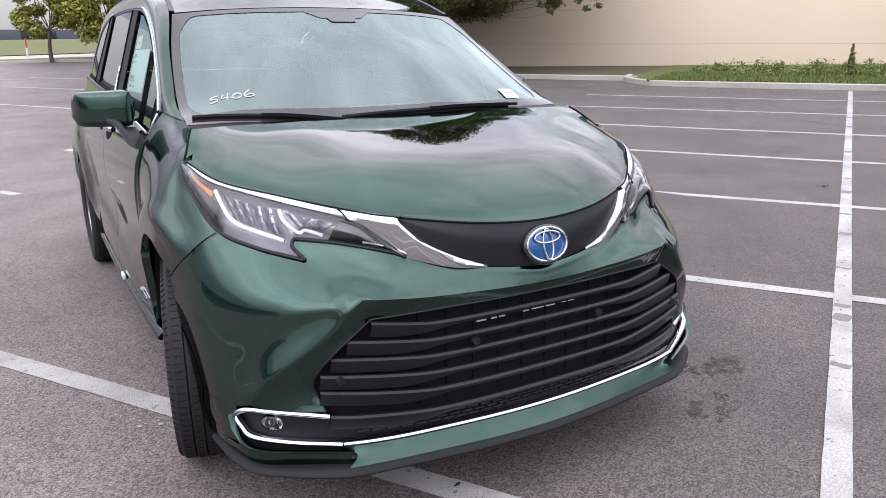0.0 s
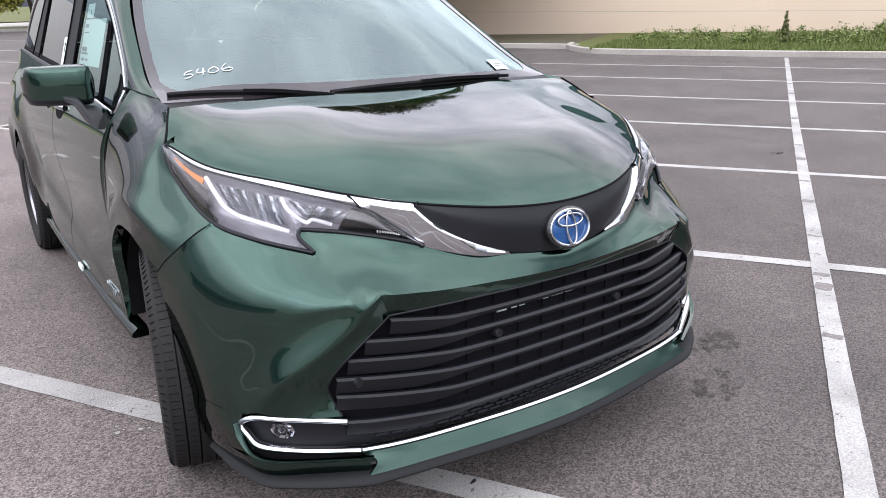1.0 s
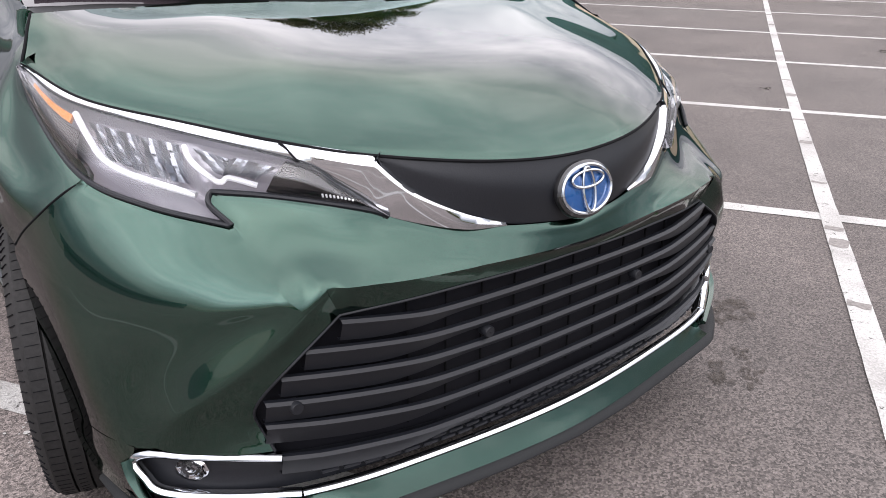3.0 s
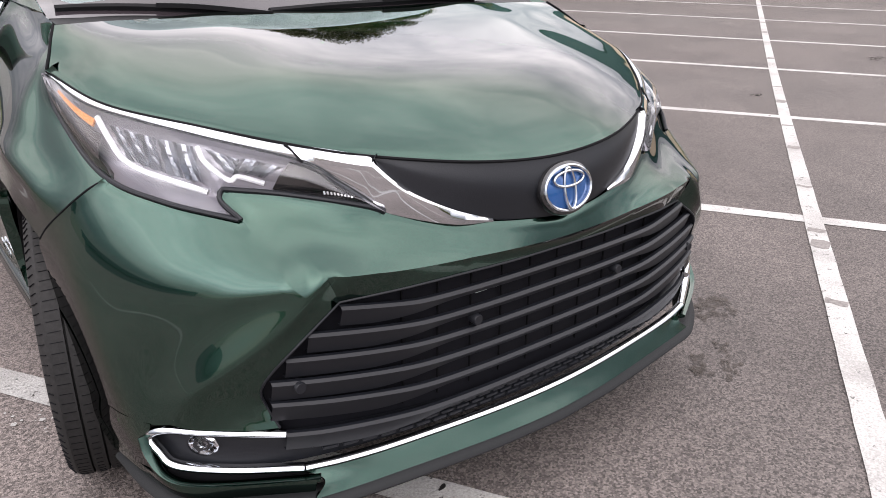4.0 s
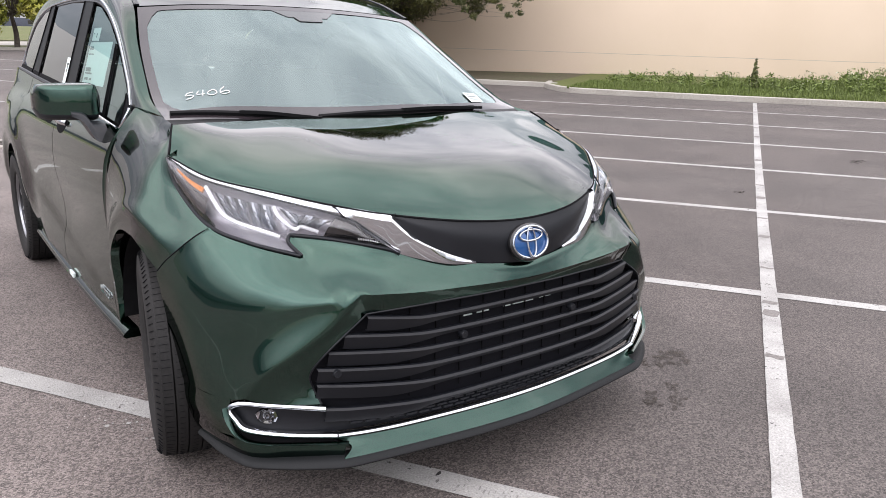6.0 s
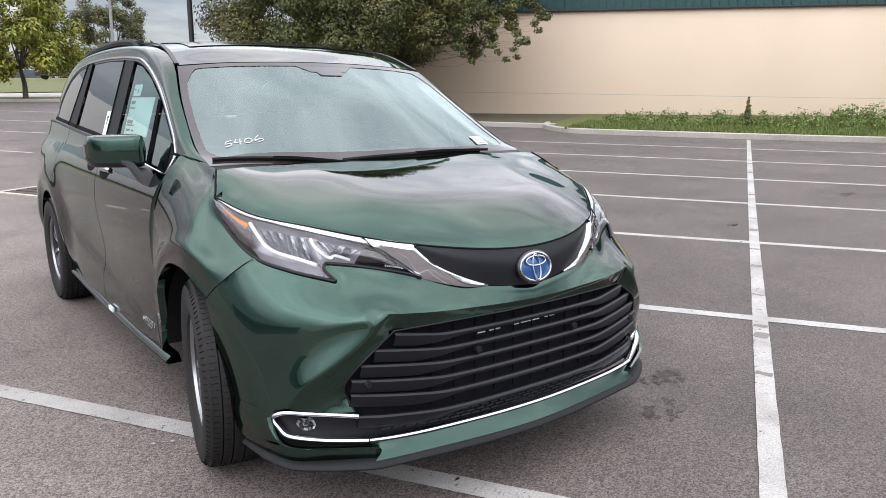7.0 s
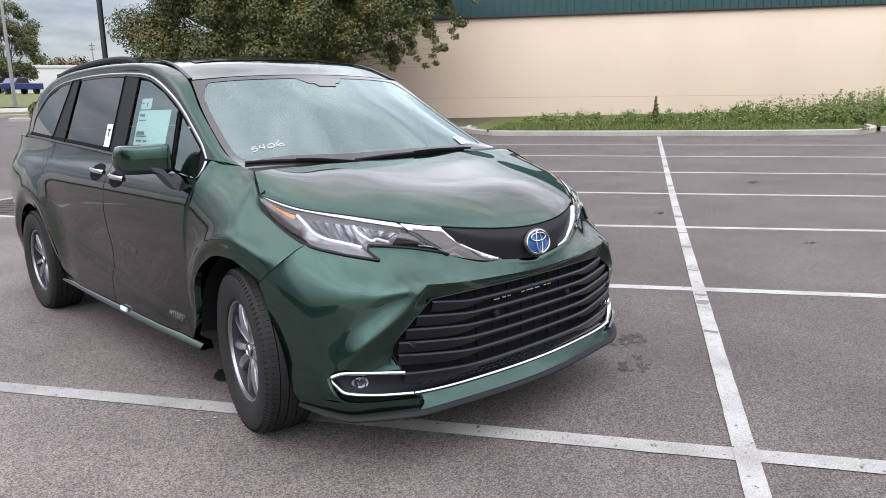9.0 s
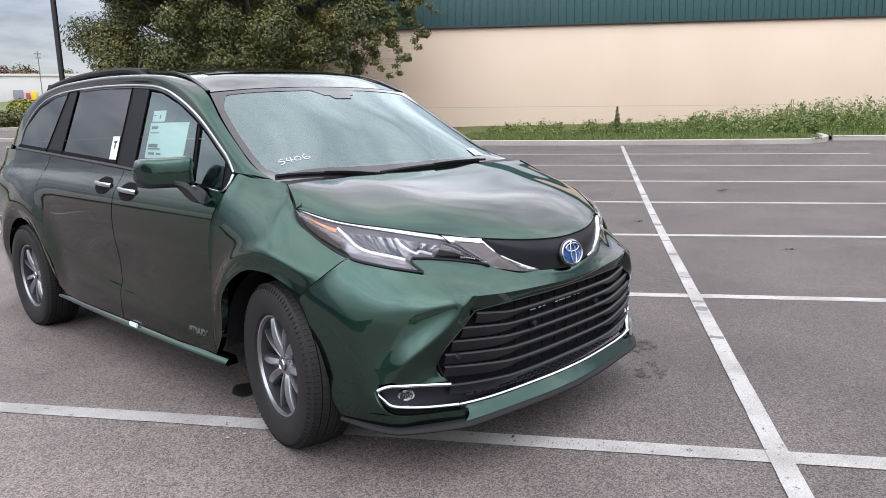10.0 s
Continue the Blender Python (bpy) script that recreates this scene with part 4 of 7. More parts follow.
hk = flat_sweep(hook, (-0.55, -0.83, 0.1), 0.0175, 0.011)
for s in (1, -1):
    obj("chrome_bar_end", mesh_of(hk if s > 0 else mirror_data(hk)), CHROME, bumper, "chrome fog lamp surround")
mid_bar = even(sym([(-0.643, -0.781, 0.305), (-0.560, -0.802, 0.302), (-0.430, -0.822, 0.299), (-0.190, -0.853, 0.302), (0, -0.864, 0.304)]), 60)
obj("chrome_bar", mesh_of(flat_sweep(mid_bar, (0, -1, 0.15), 0.0165, 0.011)), CHROME, bumper, "chrome bar under the grille")
for s in (1, -1):
    fog = new("fog_lamp")
    fog.parent = van
    c = np.array([-0.808, -0.650, 0.360])
    M = Matrix.Translation(c) @ Matrix.Rotation(radians(-48), 4, "Z")
    V, F = revolve([(0.001, -0.006), (0.014, -0.010), (0.024, -0.006), (0.027, 0.004), (0.028, 0.02)], 28)
    V = np.array([M @ Vector((v[1] * 1.25, v[0], v[2] * 0.95)) for v in V])
    obj("fog_lens", mesh_of(orient((V, F) if s > 0 else mirror_data((V, F)), (0, -1, 0))), LENS, fog, "clear fog lamp lens").visible_shadow = False
    V, F = revolve([(0.002, 0.004), (0.008, -0.002), (0.010, 0.006), (0.016, -0.001), (0.024, -0.003), (0.029, 0.002), (0.030, 0.016)], 10)
    V = np.array([M @ Vector((v[1] * 1.25, v[0], v[2] * 0.95)) for v in V])
    obj("fog_reflector", mesh_of((V, F) if s > 0 else mirror_data((V, F)), smooth=0), CHROME, fog, "faceted fog lamp reflector")

# Round badge on the nose: a chrome ring and loops over a blue lens
badge = new("front_badge")
badge.parent = van
BM = Matrix.Translation((0, -0.866, 0.820)) @ Matrix.Rotation(radians(-14), 4, "X")


def oval(cx, cz, rx, rz, n=48, y=0.0):
    return np.array([BM @ Vector((cx + rx * math.cos(a), y, cz + rz * math.sin(a))) for a in np.linspace(0, 2 * math.pi, n, endpoint=False)])


def oval_ring(cx, cz, rx, rz, t, d=0.005, y=0.0):
    return sweep(oval(cx, cz, rx, rz, y=y), ring_prof(t, 8, d), BM.to_3x3() @ Vector((0, 1, 0)), closed=True)


V = np.vstack([oval(0, 0, 0.074, 0.052, y=0.002), oval(0, 0, 0.05, 0.035, y=-0.004), [BM @ Vector((0, -0.006, 0))]])
F = [(i, (i + 1) % 48, 48 + (i + 1) % 48, 48 + i) for i in range(48)] + [(48 + i, 48 + (i + 1) % 48, 96) for i in range(48)]
obj("badge_lens", mesh_of((V, F)), BLUE, badge, "blue badge lens")
obj("badge_base", mesh_of(oval_ring(0, 0, 0.076, 0.054, 0.008, 0.010, 0.006)), GLOSSBLACK, badge)
obj("badge_ring", mesh_of(oval_ring(0, 0, 0.072, 0.050, 0.0048, 0.006, -0.003)), BADGECHROME, badge, "chrome oval ring")
obj("badge_loop", mesh_of(oval_ring(0, 0.021, 0.046, 0.017, 0.0038, 0.005, -0.008)), BADGECHROME, badge)
obj("badge_loop", mesh_of(oval_ring(0, -0.001, 0.017, 0.046, 0.0038, 0.005, -0.008)), BADGECHROME, badge)


# Body sides
SIDE_SECTION = crp([(0.20, 0.905), (0.30, 0.928), (0.40, 0.944), (0.55, 0.952), (0.70, 0.956), (0.85, 0.960), (0.95, 0.954), (1.00, 0.946), (1.05, 0.928), (1.10, 0.898), (1.14, 0.872), (1.30, 0.822)], 12)


def side_x(y, z):
    """Half width of the body side at a place, below the belt line."""
    b = np.interp(z, SIDE_SECTION[:, 0], SIDE_SECTION[:, 1])
    r = np.hypot(y - 3.06, z - 0.365)
    b = b + 0.040 * np.exp(-((np.maximum(0, r - 0.50) / 0.13) ** 2)) * smoothstep(0.30, 0.60, z) * (1 - 0.5 * smoothstep(0.50, 0.41, r))
    b = b - 0.026 * np.exp(-(((y - 1.55) / 0.75) ** 2)) * np.exp(-(((z - 0.60) / 0.17) ** 2))
    line = 0.40 + 0.10 * (y - 0.65) + 0.045 * np.maximum(0, y - 1.3) ** 2
    b = b + 0.010 * smoothstep(0.030, -0.030, z - line) * smoothstep(0.62, 1.0, y) * smoothstep(2.55, 2.2, y)
    return b - 0.14 * np.maximum(0, (y - 3.4) / 0.75) ** 2.2 - 0.01 * np.maximum(0, (y - 2.2) / 1.8)


def up_x(y, z):
    """Half width at the side windows."""
    return 0.872 - 0.31 * (z - 1.12) - 0.035 * np.maximum(0, (y - 2.3) / 1.3) ** 2


def side_panel(low, high, fx, nu, nv, push=0.0):
    """A panel of the right side between two lines of (y, z)."""
    L, H = even(np.c_[low, np.zeros(len(low))], nu)[:, :2], even(np.c_[high, np.zeros(len(high))], nu)[:, :2]
    t = np.linspace(0, 1, nv)[:, None, None]
    yz = L[None] * (1 - t) + H[None] * t
    return np.stack([-(fx(yz[..., 0], yz[..., 1]) + push), yz[..., 0], yz[..., 1]], -1)


def straight(P, n=12):
    return resample(np.asarray(P, float), n)


FENDER = [
    [(-0.869, -0.088, 1.053), (-0.872, -0.165, 0.972), (-0.853, -0.385, 0.882), (-0.930, -0.315, 0.805), (-0.975, -0.226, 0.722)],
    [(-0.838, 0.000, 1.112), (-0.890, -0.060, 1.000), (-0.922, -0.150, 0.900), (-0.970, -0.140, 0.842), (-0.986, -0.110, 0.772)],
    [(-0.812, 0.042, 1.143), (-0.892, 0.020, 1.040), (-0.948, 0.000, 0.955), (-0.982, 0.000, 0.880), (-0.988, 0.000, 0.792)],
    [(-0.808, 0.160, 1.160), (-0.880, 0.160, 1.080), (-0.940, 0.160, 0.980), (-0.978, 0.160, 0.890), (-0.986, 0.180, 0.770)],
    [(-0.806, 0.300, 1.205), (-0.874, 0.310, 1.110), (-0.936, 0.320, 0.985), (-0.962, 0.330, 0.830), (-0.976, 0.370, 0.640)],
    [(-0.830, 0.365, 1.200), (-0.884, 0.385, 1.115), (-0.944, 0.425, 0.970), (-0.960, 0.460, 0.720), (-0.952, 0.452, 0.430)],
    [(-0.856, 0.412, 1.160), (-0.905, 0.410, 1.085), (-0.952, 0.485, 0.900), (-0.956, 0.515, 0.650), (-0.928, 0.560, 0.300)]]
FENDER[0] = FENDER[0][:2] + [edge_at(0.882), edge_at(0.805), edge_at(0.722)]
for k in range(1, 6):
    for j in (1, 2, 3):
        x_, y_, z_ = FENDER[k][j]
        FENDER[k][j] = (0.35 * x_ - 0.65 * float(side_x(max(y_, 0.0), z_)), y_, z_)
fend = loft(FENDER, 8, 7)
rim_h = hood[:, 0]
for i in range(fend.shape[0]):
    if fend[i, 0, 1] < 0.040:
        fend[i, 0] = [np.interp(fend[i, 0, 1], rim_h[:, 1], rim_h[:, k]) for k in range(3)]
        fend[i, 0, 0] -= 0.003
ctl = np.array(FENDER).reshape(-1, 3)
tie = np.array([(-side_x(y, z), y, z) for y in (0.56, 0.66) for z in (0.45, 0.6, 0.75, 0.9, 1.0, 1.06)])
ctl = np.vstack([ctl, tie])
off_door = plate(ctl[:, 1:], ctl[:, 0] + side_x(ctl[:, 1], ctl[:, 2]), 0.06)(fend[..., 1:])
smooth_x = off_door - side_x(fend[..., 1], fend[..., 2])
fend[-1, :, 0] += (-side_x(fend[-1, :, 1], fend[-1, :, 2]) - 0.001 - fend[-1, :, 0]) * smoothstep(1.18, 1.08, fend[-1, :, 2])
gap_x = (fend[..., 0] - smooth_x)[..., None]
fend[..., 0] = smooth_x + coons(gap_x[0], gap_x[-1], gap_x[:, 0], gap_x[:, -1])[..., 0]
for _ in range(50):
    fend[1:-1, 1:-1, 0] += 0.8 * (0.25 * (fend[:-2, 1:-1, 0] + fend[2:, 1:-1, 0] + fend[1:-1, :-2, 0] + fend[1:-1, 2:, 0]) - fend[1:-1, 1:-1, 0])
ww = smoothstep(0, 0.12, np.linspace(0, 1, fend.shape[0]))[:, None] * smoothstep(0, 0.20, np.linspace(0, 1, fend.shape[1]))[None]
rr_ = np.hypot(fend[..., 1], fend[..., 2] - 0.365)
fend[..., 0] -= 0.012 * np.exp(-(((rr_ - 0.505) / 0.035) ** 2)) * ww * smoothstep(0.45, 0.6, fend[..., 2])
# Hollow under the bonnet's rear corner, over a rounded shoulder
drop = fend[:, :1, 2] - fend[..., 2]
fend[..., 0] += 0.007 * np.exp(-(((drop - 0.036) / 0.022) ** 2)) * smoothstep(-0.12, 0.04, fend[..., 1]) * smoothstep(0.42, 0.24, fend[..., 1])
# Front and rear door edges follow the shut lines.
t = np.linspace(0, 1, 40)
front_edge = even([(0.562, 0.300, 0), (0.520, 0.60, 0), (0.498, 0.80, 0), (0.470, 0.95, 0), (0.412, 1.092, 0)], 40)
rear_edge = even([(1.578, 0.304, 0), (1.572, 0.60, 0), (1.560, 0.85, 0), (1.550, 1.05, 0), (1.545, 1.175, 0)], 40)


def edged_panel(e0, e1, fx, nu, sag=0.0):
    u = np.linspace(0, 1, nu)
    yz = e0[:, None, :2] * (1 - u)[None, :, None] + e1[:, None, :2] * u[None, :, None]
    return np.stack([-fx(yz[..., 0], yz[..., 1]), yz[..., 0], yz[..., 1]], -1)


slide_rear = even([(2.575, 0.310, 0), (2.545, 0.45, 0), (2.560, 0.56, 0), (2.700, 0.72, 0), (2.775, 0.90, 0), (2.780, 1.04, 0), (2.725, 1.225, 0)], 40)
front_door = edged_panel(front_edge, rear_edge, side_x, 36)
slide_door = edged_panel(rear_edge + (0.004, 0, 0), slide_rear, side_x, 36)
# Rear quarter: round the wheel arch and on to the tail
q_low = np.array([(2.58, 0.310), (2.615, 0.34), (2.640, 0.43)] + [(3.06 + 0.42 * math.cos(a), 0.365 + 0.42 * math.sin(a)) for a in np.linspace(math.pi - 0.35, 0.25, 20)] + [(3.50, 0.36), (3.60, 0.30), (3.9, 0.29), (4.12, 0.33)])
q_top = np.array([(2.73, 1.226), (3.0, 1.236), (3.4, 1.25), (3.8, 1.257), (4.10, 1.262)])
q_front = np.array([(2.580, 0.310), (2.550, 0.45), (2.565, 0.56), (2.704, 0.72), (2.780, 0.90), (2.785, 1.04), (2.73, 1.226)])
ql, qt = resample(q_low, 60), resample(q_top, 60)
tt = np.linspace(0, 1, 26)[:, None, None]
yz = ql[None] * (1 - tt) + qt[None] * tt
left_line = resample(q_front, 26)
pull = (left_line[:, None, :] - yz[:, :1]) * (1 - np.linspace(0, 1, 60))[None, :, None] ** 4
yz = yz + pull
quarter = np.stack([-side_x(yz[..., 0], yz[..., 1]), yz[..., 0], yz[..., 1]], -1)
sills = np.array(even([(-0.925, 0.455, 0.272), (-0.934, 1.0, 0.272), (-0.934, 1.8, 0.275), (-0.925, 2.60, 0.285)], 40))
sill_d = sweep(sills, [(0.050, -0.006), (-0.008, -0.006), (-0.020, 0.002), (-0.016, 0.012), (0.006, 0.032), (0.040, 0.036)], (0, 0, 1))
DLO = [(0.400, 1.185), (0.47, 1.245), (0.55, 1.293), (0.80, 1.430), (1.04, 1.530), (1.27, 1.598), (1.49, 1.625), (1.93, 1.643), (2.40, 1.643), (2.86, 1.622), (3.19, 1.555), (3.43, 1.405), (3.49, 1.258)]
GUTTER = [(-0.808, 0.165, 1.162), (-0.803, 0.310, 1.212), (-0.782, 0.440, 1.283), (-0.742, 0.665, 1.420), (-0.690, 0.880, 1.562), (-0.655, 1.150, 1.652), (-0.642, 1.450, 1.690), (-0.632, 1.930, 1.712), (-0.628, 2.400, 1.712), (-0.622, 2.900, 1.695), (-0.625, 3.350, 1.645), (-0.640, 3.760, 1.530), (-0.690, 4.020, 1.280)]
DLO3 = [(-up_x(y, z), y, z) for y, z in DLO]
bandrow = [np.array(a) * 0.5 + np.array(b) * 0.5 + (-0.030 * w, 0, 0.020 * w) for a, b, w in zip(DLO3, GUTTER, [0.3, 0.35, 0.4, 0.5, 0.6, 0.8, 1, 1, 1, 1, 0.9, 0.7, 0.4])]
rside = loft([DLO3, bandrow, GUTTER], 6, 6)


def quad_glass(low, high, n=14, nv=10, push=0.0):
    return side_panel(straight(low, n), straight(high, n), up_x, n * 2, nv, push)


WINDOWS = {
    "front_window": ([(1.435, 1.172), (1.1, 1.15), (0.775, 1.128)], [(1.425, 1.588), (1.27, 1.572), (1.04, 1.503), (0.815, 1.408)], SIDEGLASS),
    "quarter_light": ([(0.745, 1.126), (0.60, 1.116), (0.472, 1.108)], [(0.775, 1.388), (0.66, 1.325), (0.478, 1.222)], SIDEGLASS),
    "sliding_window": ([(2.545, 1.230), (2.1, 1.208), (1.665, 1.187)], [(2.470, 1.622), (2.0, 1.624), (1.640, 1.610)], PRIVACY),
    "rear_quarter_window": ([(3.455, 1.268), (3.1, 1.255), (2.830, 1.248)], [(3.415, 1.398), (3.17, 1.530), (2.86, 1.602), (2.610, 1.616)], PRIVACY)}
PILLARS = [
    ([(1.672, 1.180), (1.430, 1.166)], [(1.648, 1.618), (1.420, 1.602)]),
    ([(2.840, 1.240), (2.538, 1.224)], [(2.620, 1.630), (2.462, 1.634)]),
    ([(0.772, 1.122), (0.748, 1.120)], [(0.812, 1.408), (0.778, 1.390)]),
    ([(0.470, 1.102), (0.405, 1.096)], [(0.476, 1.226), (0.408, 1.180)])]
for s in (1, -1):
    f = (lambda A: A) if s > 0 else flip
    g = (lambda d: d) if s > 0 else mirror_data
    grid("front_fender", f(fend.transpose(1, 0, 2)), PAINT, van, edge=0.03, inset=0.0015, out=1)
    fd = new("front_door")
    fd.parent = van
    sd = new("sliding_door")
    sd.parent = van
    grid("door_skin", f(front_door), PAINT, fd, edge=0.03, inset=0.002, out=-1)
    grid("door_skin", f(slide_door), PAINT, sd, edge=0.03, inset=0.002, out=-1)
    grid("quarter_panel", f(quarter), PAINT, van, edge=0.03, inset=0.002, out=-1)
    grid("roof_side", f(rside), PAINT, van, edge=0.02, out=-1)
    obj("sill_trim", mesh_of(g(sill_d)), PAINT, van, "green sill trim with a pale sheen")
    for nm, (lo, hi, m) in WINDOWS.items():
        w = grid(nm, f(quad_glass(lo, hi)), m, fd if nm in ("front_window", "quarter_light") else sd if nm == "sliding_window" else van, out=1)
        w.visible_shadow = False
    for lo, hi in PILLARS:
        grid("pillar_trim", f(side_panel(lo, hi, up_x, 8, 10, 0.003)), PILLARBLACK, van, "black window pillar", edge=0.006, out=-1)
    # Black channel round the glass, chrome line outside it
    top_line = even(DLO3, 120)
    inner = top_line + (0.006, 0, -0.016)
    obj("window_channel", mesh_of(g(sweep(inner, ring_prof(0.013, 6)))), BLACK, van)
    # Added dark tube: keeps lit inner edges from showing through the windscreen.
    obj("window_edge_cover", mesh_of(g(sweep(top_line + (0.044, 0, -0.022), ring_prof(0.038, 8)))), DARKVOID, van, "dark tube added to cover the bright inner window edge")
    obj("window_chrome", mesh_of(g(sweep(top_line + (-0.001, 0, 0), ring_prof(0.0068, 8)))), CHROME, van, "chrome window line")
    lowp = even([(-up_x(0.40, 1.18), 0.40, 1.180), (-0.876, 0.405, 1.135), (-0.884, 0.46, 1.103), (-0.880, 0.60, 1.106), (-0.866, 1.45, 1.168), (-0.850, 2.56, 1.222), (-0.838, 2.9, 1.236), (-0.815, 3.49, 1.258)], 90)
    # A second added tube hides the lit edge along the belt.
    obj("belt_edge_cover", mesh_of(g(sweep(lowp[14:] + (0.044, 0, 0.002), ring_prof(0.038, 8)))), DARKVOID, van)
    obj("belt_moulding", mesh_of(g(sweep(lowp[14:], ring_prof(0.011, 6)))), BLACK, van, "black belt moulding")
    obj("window_chrome", mesh_of(g(sweep(lowp[:16] + (-0.004, 0, -0.004), ring_prof(0.0065, 8)))), CHROME, van)
    # Handles
    for y, z, p in ((1.385, 1.058, fd), (1.722, 1.078, sd)):
        xx = -side_x(y, z)
        # No hollow is cut: a black oval on the skin paints the recess's shade.
        cup = []
        for v in (0.02, 0.2, 0.4, 0.6, 0.75, 0.86, 0.94, 1.0):
            lift = 0.0026 - 0.0024 * v**6
            cup.append([(-float(side_x(y + 0.112 * math.cos(a) * v, z - 0.006 + 0.050 * math.sin(a) * v)) - lift, y + 0.112 * math.cos(a) * v, z - 0.006 + 0.050 * math.sin(a) * v) for a in np.linspace(0, 2 * math.pi, 36)])
        cup = np.array(cup)
        V, F = grid_data(cup)
        V, F = orient((V, F), (-1, 0, 0))
        obj("recess_shade", mesh_of(g((V, F))), DARKVOID, p, "flat black patch for the shade in the handle recess")
        hp = even([(xx - 0.004, y - 0.100, z - 0.004), (xx - 0.018, y - 0.072, z), (xx - 0.024, y, z + 0.003), (xx - 0.018, y + 0.072, z + 0.006), (xx - 0.004, y + 0.100, z + 0.006)], 24)
        obj("handle", mesh_of(g(sweep(hp, [(0.006, -0.012), (0.006, 0.012), (-0.004, 0.013), (-0.010, 0.005), (-0.010, -0.004), (-0.004, -0.012)]))), CHROME, p, "chrome door handle")
    # Wheel housings
    for cy in (0.0, 3.06):
        hs = np.array([[(-xw, cy + 0.425 * math.cos(a) + 0.012, max(0.16, 0.365 + 0.425 * math.sin(a))) for xw in (0.935, 0.8, 0.60)] for a in np.linspace(0.0, math.pi, 40)])
        grid("wheel_housing", f(hs), DARKVOID, van, "black wheel housing")
        cap_y = [(-0.60, cy + r * math.cos(a), max(0.16, 0.365 + r * math.sin(a))) for r in (0.43,) for a in np.linspace(0, math.pi, 30)]
        obj("wheel_housing", mesh_of(g((np.array(cap_y + [(-0.60, cy, 0.16)]), [(i, i + 1, 30) for i in range(29)]))), DARKVOID, van)

# Windscreen, roof, tail
ws = loft([sym(r) for r in (
    [(-0.806, 0.135, 1.148), (-0.60, 0.120, 1.145), (-0.30, 0.050, 1.130), (0, 0.030, 1.125)],
    [(-0.795, 0.320, 1.214), (-0.58, 0.290, 1.248), (-0.29, 0.225, 1.243), (0, 0.210, 1.240)],
    [(-0.744, 0.615, 1.388), (-0.54, 0.560, 1.412), (-0.27, 0.500, 1.420), (0, 0.485, 1.420)],
    [(-0.680, 0.865, 1.558), (-0.46, 0.825, 1.576), (-0.22, 0.787, 1.584), (0, 0.777, 1.586)])], 10, 8)
wind = grid("windscreen", ws, WSGLASS, van, "clear windscreen reflecting the sky")
wind.visible_shadow = False
wsN = normals(ws)
wsN = wsN * np.sign(wsN[..., 2:3])
nr, nc = ws.shape[:2]


def ws_at(u, v, lift=0.002):
    a, b = u * (nc - 1), v * (nr - 1)
    i, j = min(int(a), nc - 2), min(int(b), nr - 2)
    p, q = a - i, b - j
    P = (ws[j, i] * (1 - p) + ws[j, i + 1] * p) * (1 - q) + (ws[j + 1, i] * (1 - p) + ws[j + 1, i + 1] * p) * q
    return P + wsN[j, i] * lift


def ws_patch(u0, u1, v0, v1, nu, nv, lift=0.0022):
    return np.array([[ws_at(u0 + (u1 - u0) * i / nu, v0 + (v1 - v0) * j / nv, lift) for i in range(nu + 1)] for j in range(nv + 1)])


for nm, a in (("frit_side", (0, 0.026, 0, 1, 3, 24)), ("frit_side", (0.974, 1, 0, 1, 3, 24)), ("frit_head", (0.026, 0.974, 0.965, 1, 50, 2))):
    grid(nm, ws_patch(*a), FRIT, wind, "black glass border")
for w0, w1, v0, v1, lift in ((0.070, 0.115, 0.905, 0.964, 0.0022), (0.040, 0.052, 0.868, 0.912, 0.0034)):
    pod = np.array([[ws_at(0.515 + (w0 + (w1 - w0) * j / 6) * (i / 8 - 1), v0 + (v1 - v0) * j / 6, lift) for i in range(17)] for j in range(7)])
    grid("frit_camera", pod, CAMERAFRIT, wind, "dotted grey border round the camera")
frit_u = np.linspace(0.026, 0.974, 60)
frit_v = np.interp(frit_u, (0, 0.05, 0.30, 0.60, 0.82, 1), (0.13, 0.13, 0.165, 0.175, 0.11, 0.11))
frit_v = frit_v + 0.14 * np.clip(1 - np.minimum(frit_u - 0.026, 0.974 - frit_u) / 0.05, 0, 1) ** 2.2
grid("frit_base", np.array([[ws_at(u, v * j / 4, 0.0022) for u, v in zip(frit_u, frit_v)] for j in range(5)]), FRIT, wind, "black glass border")
head_v = 0.966 - 0.13 * np.clip(1 - np.minimum(frit_u - 0.026, 0.974 - frit_u) / 0.045, 0, 1) ** 2.2
grid("frit_corner", np.array([[ws_at(u, 0.9655 + (v - 0.9655) * j, 0.0022) for u, v in zip(frit_u, head_v)] for j in range(2)]), FRIT, wind)
grid("pale_sticker", ws_patch(0.817, 0.870, 0.118, 0.245, 4, 4, 0.005), PAPER, wind, "small white sticker")
for k, (s0, s1) in enumerate(((0.15, 0.8), (0.15, 0.6), (0.15, 0.85), (0.15, 0.5))):
    grid("sticker_line", ws_patch(0.817 + 0.053 * s0, 0.817 + 0.053 * s1, 0.140 + 0.024 * k, 0.148 + 0.024 * k, 3, 1, 0.0056), PRINT, wind)
cam_box = box((0, 0.735, 1.515), (0.13, 0.10, 0.035), pose(0, 0, 0, 30, 0, 0), 0.01)
obj("sensor_box", mesh_of(cam_box), BLACK, wind, "black camera box behind the glass")
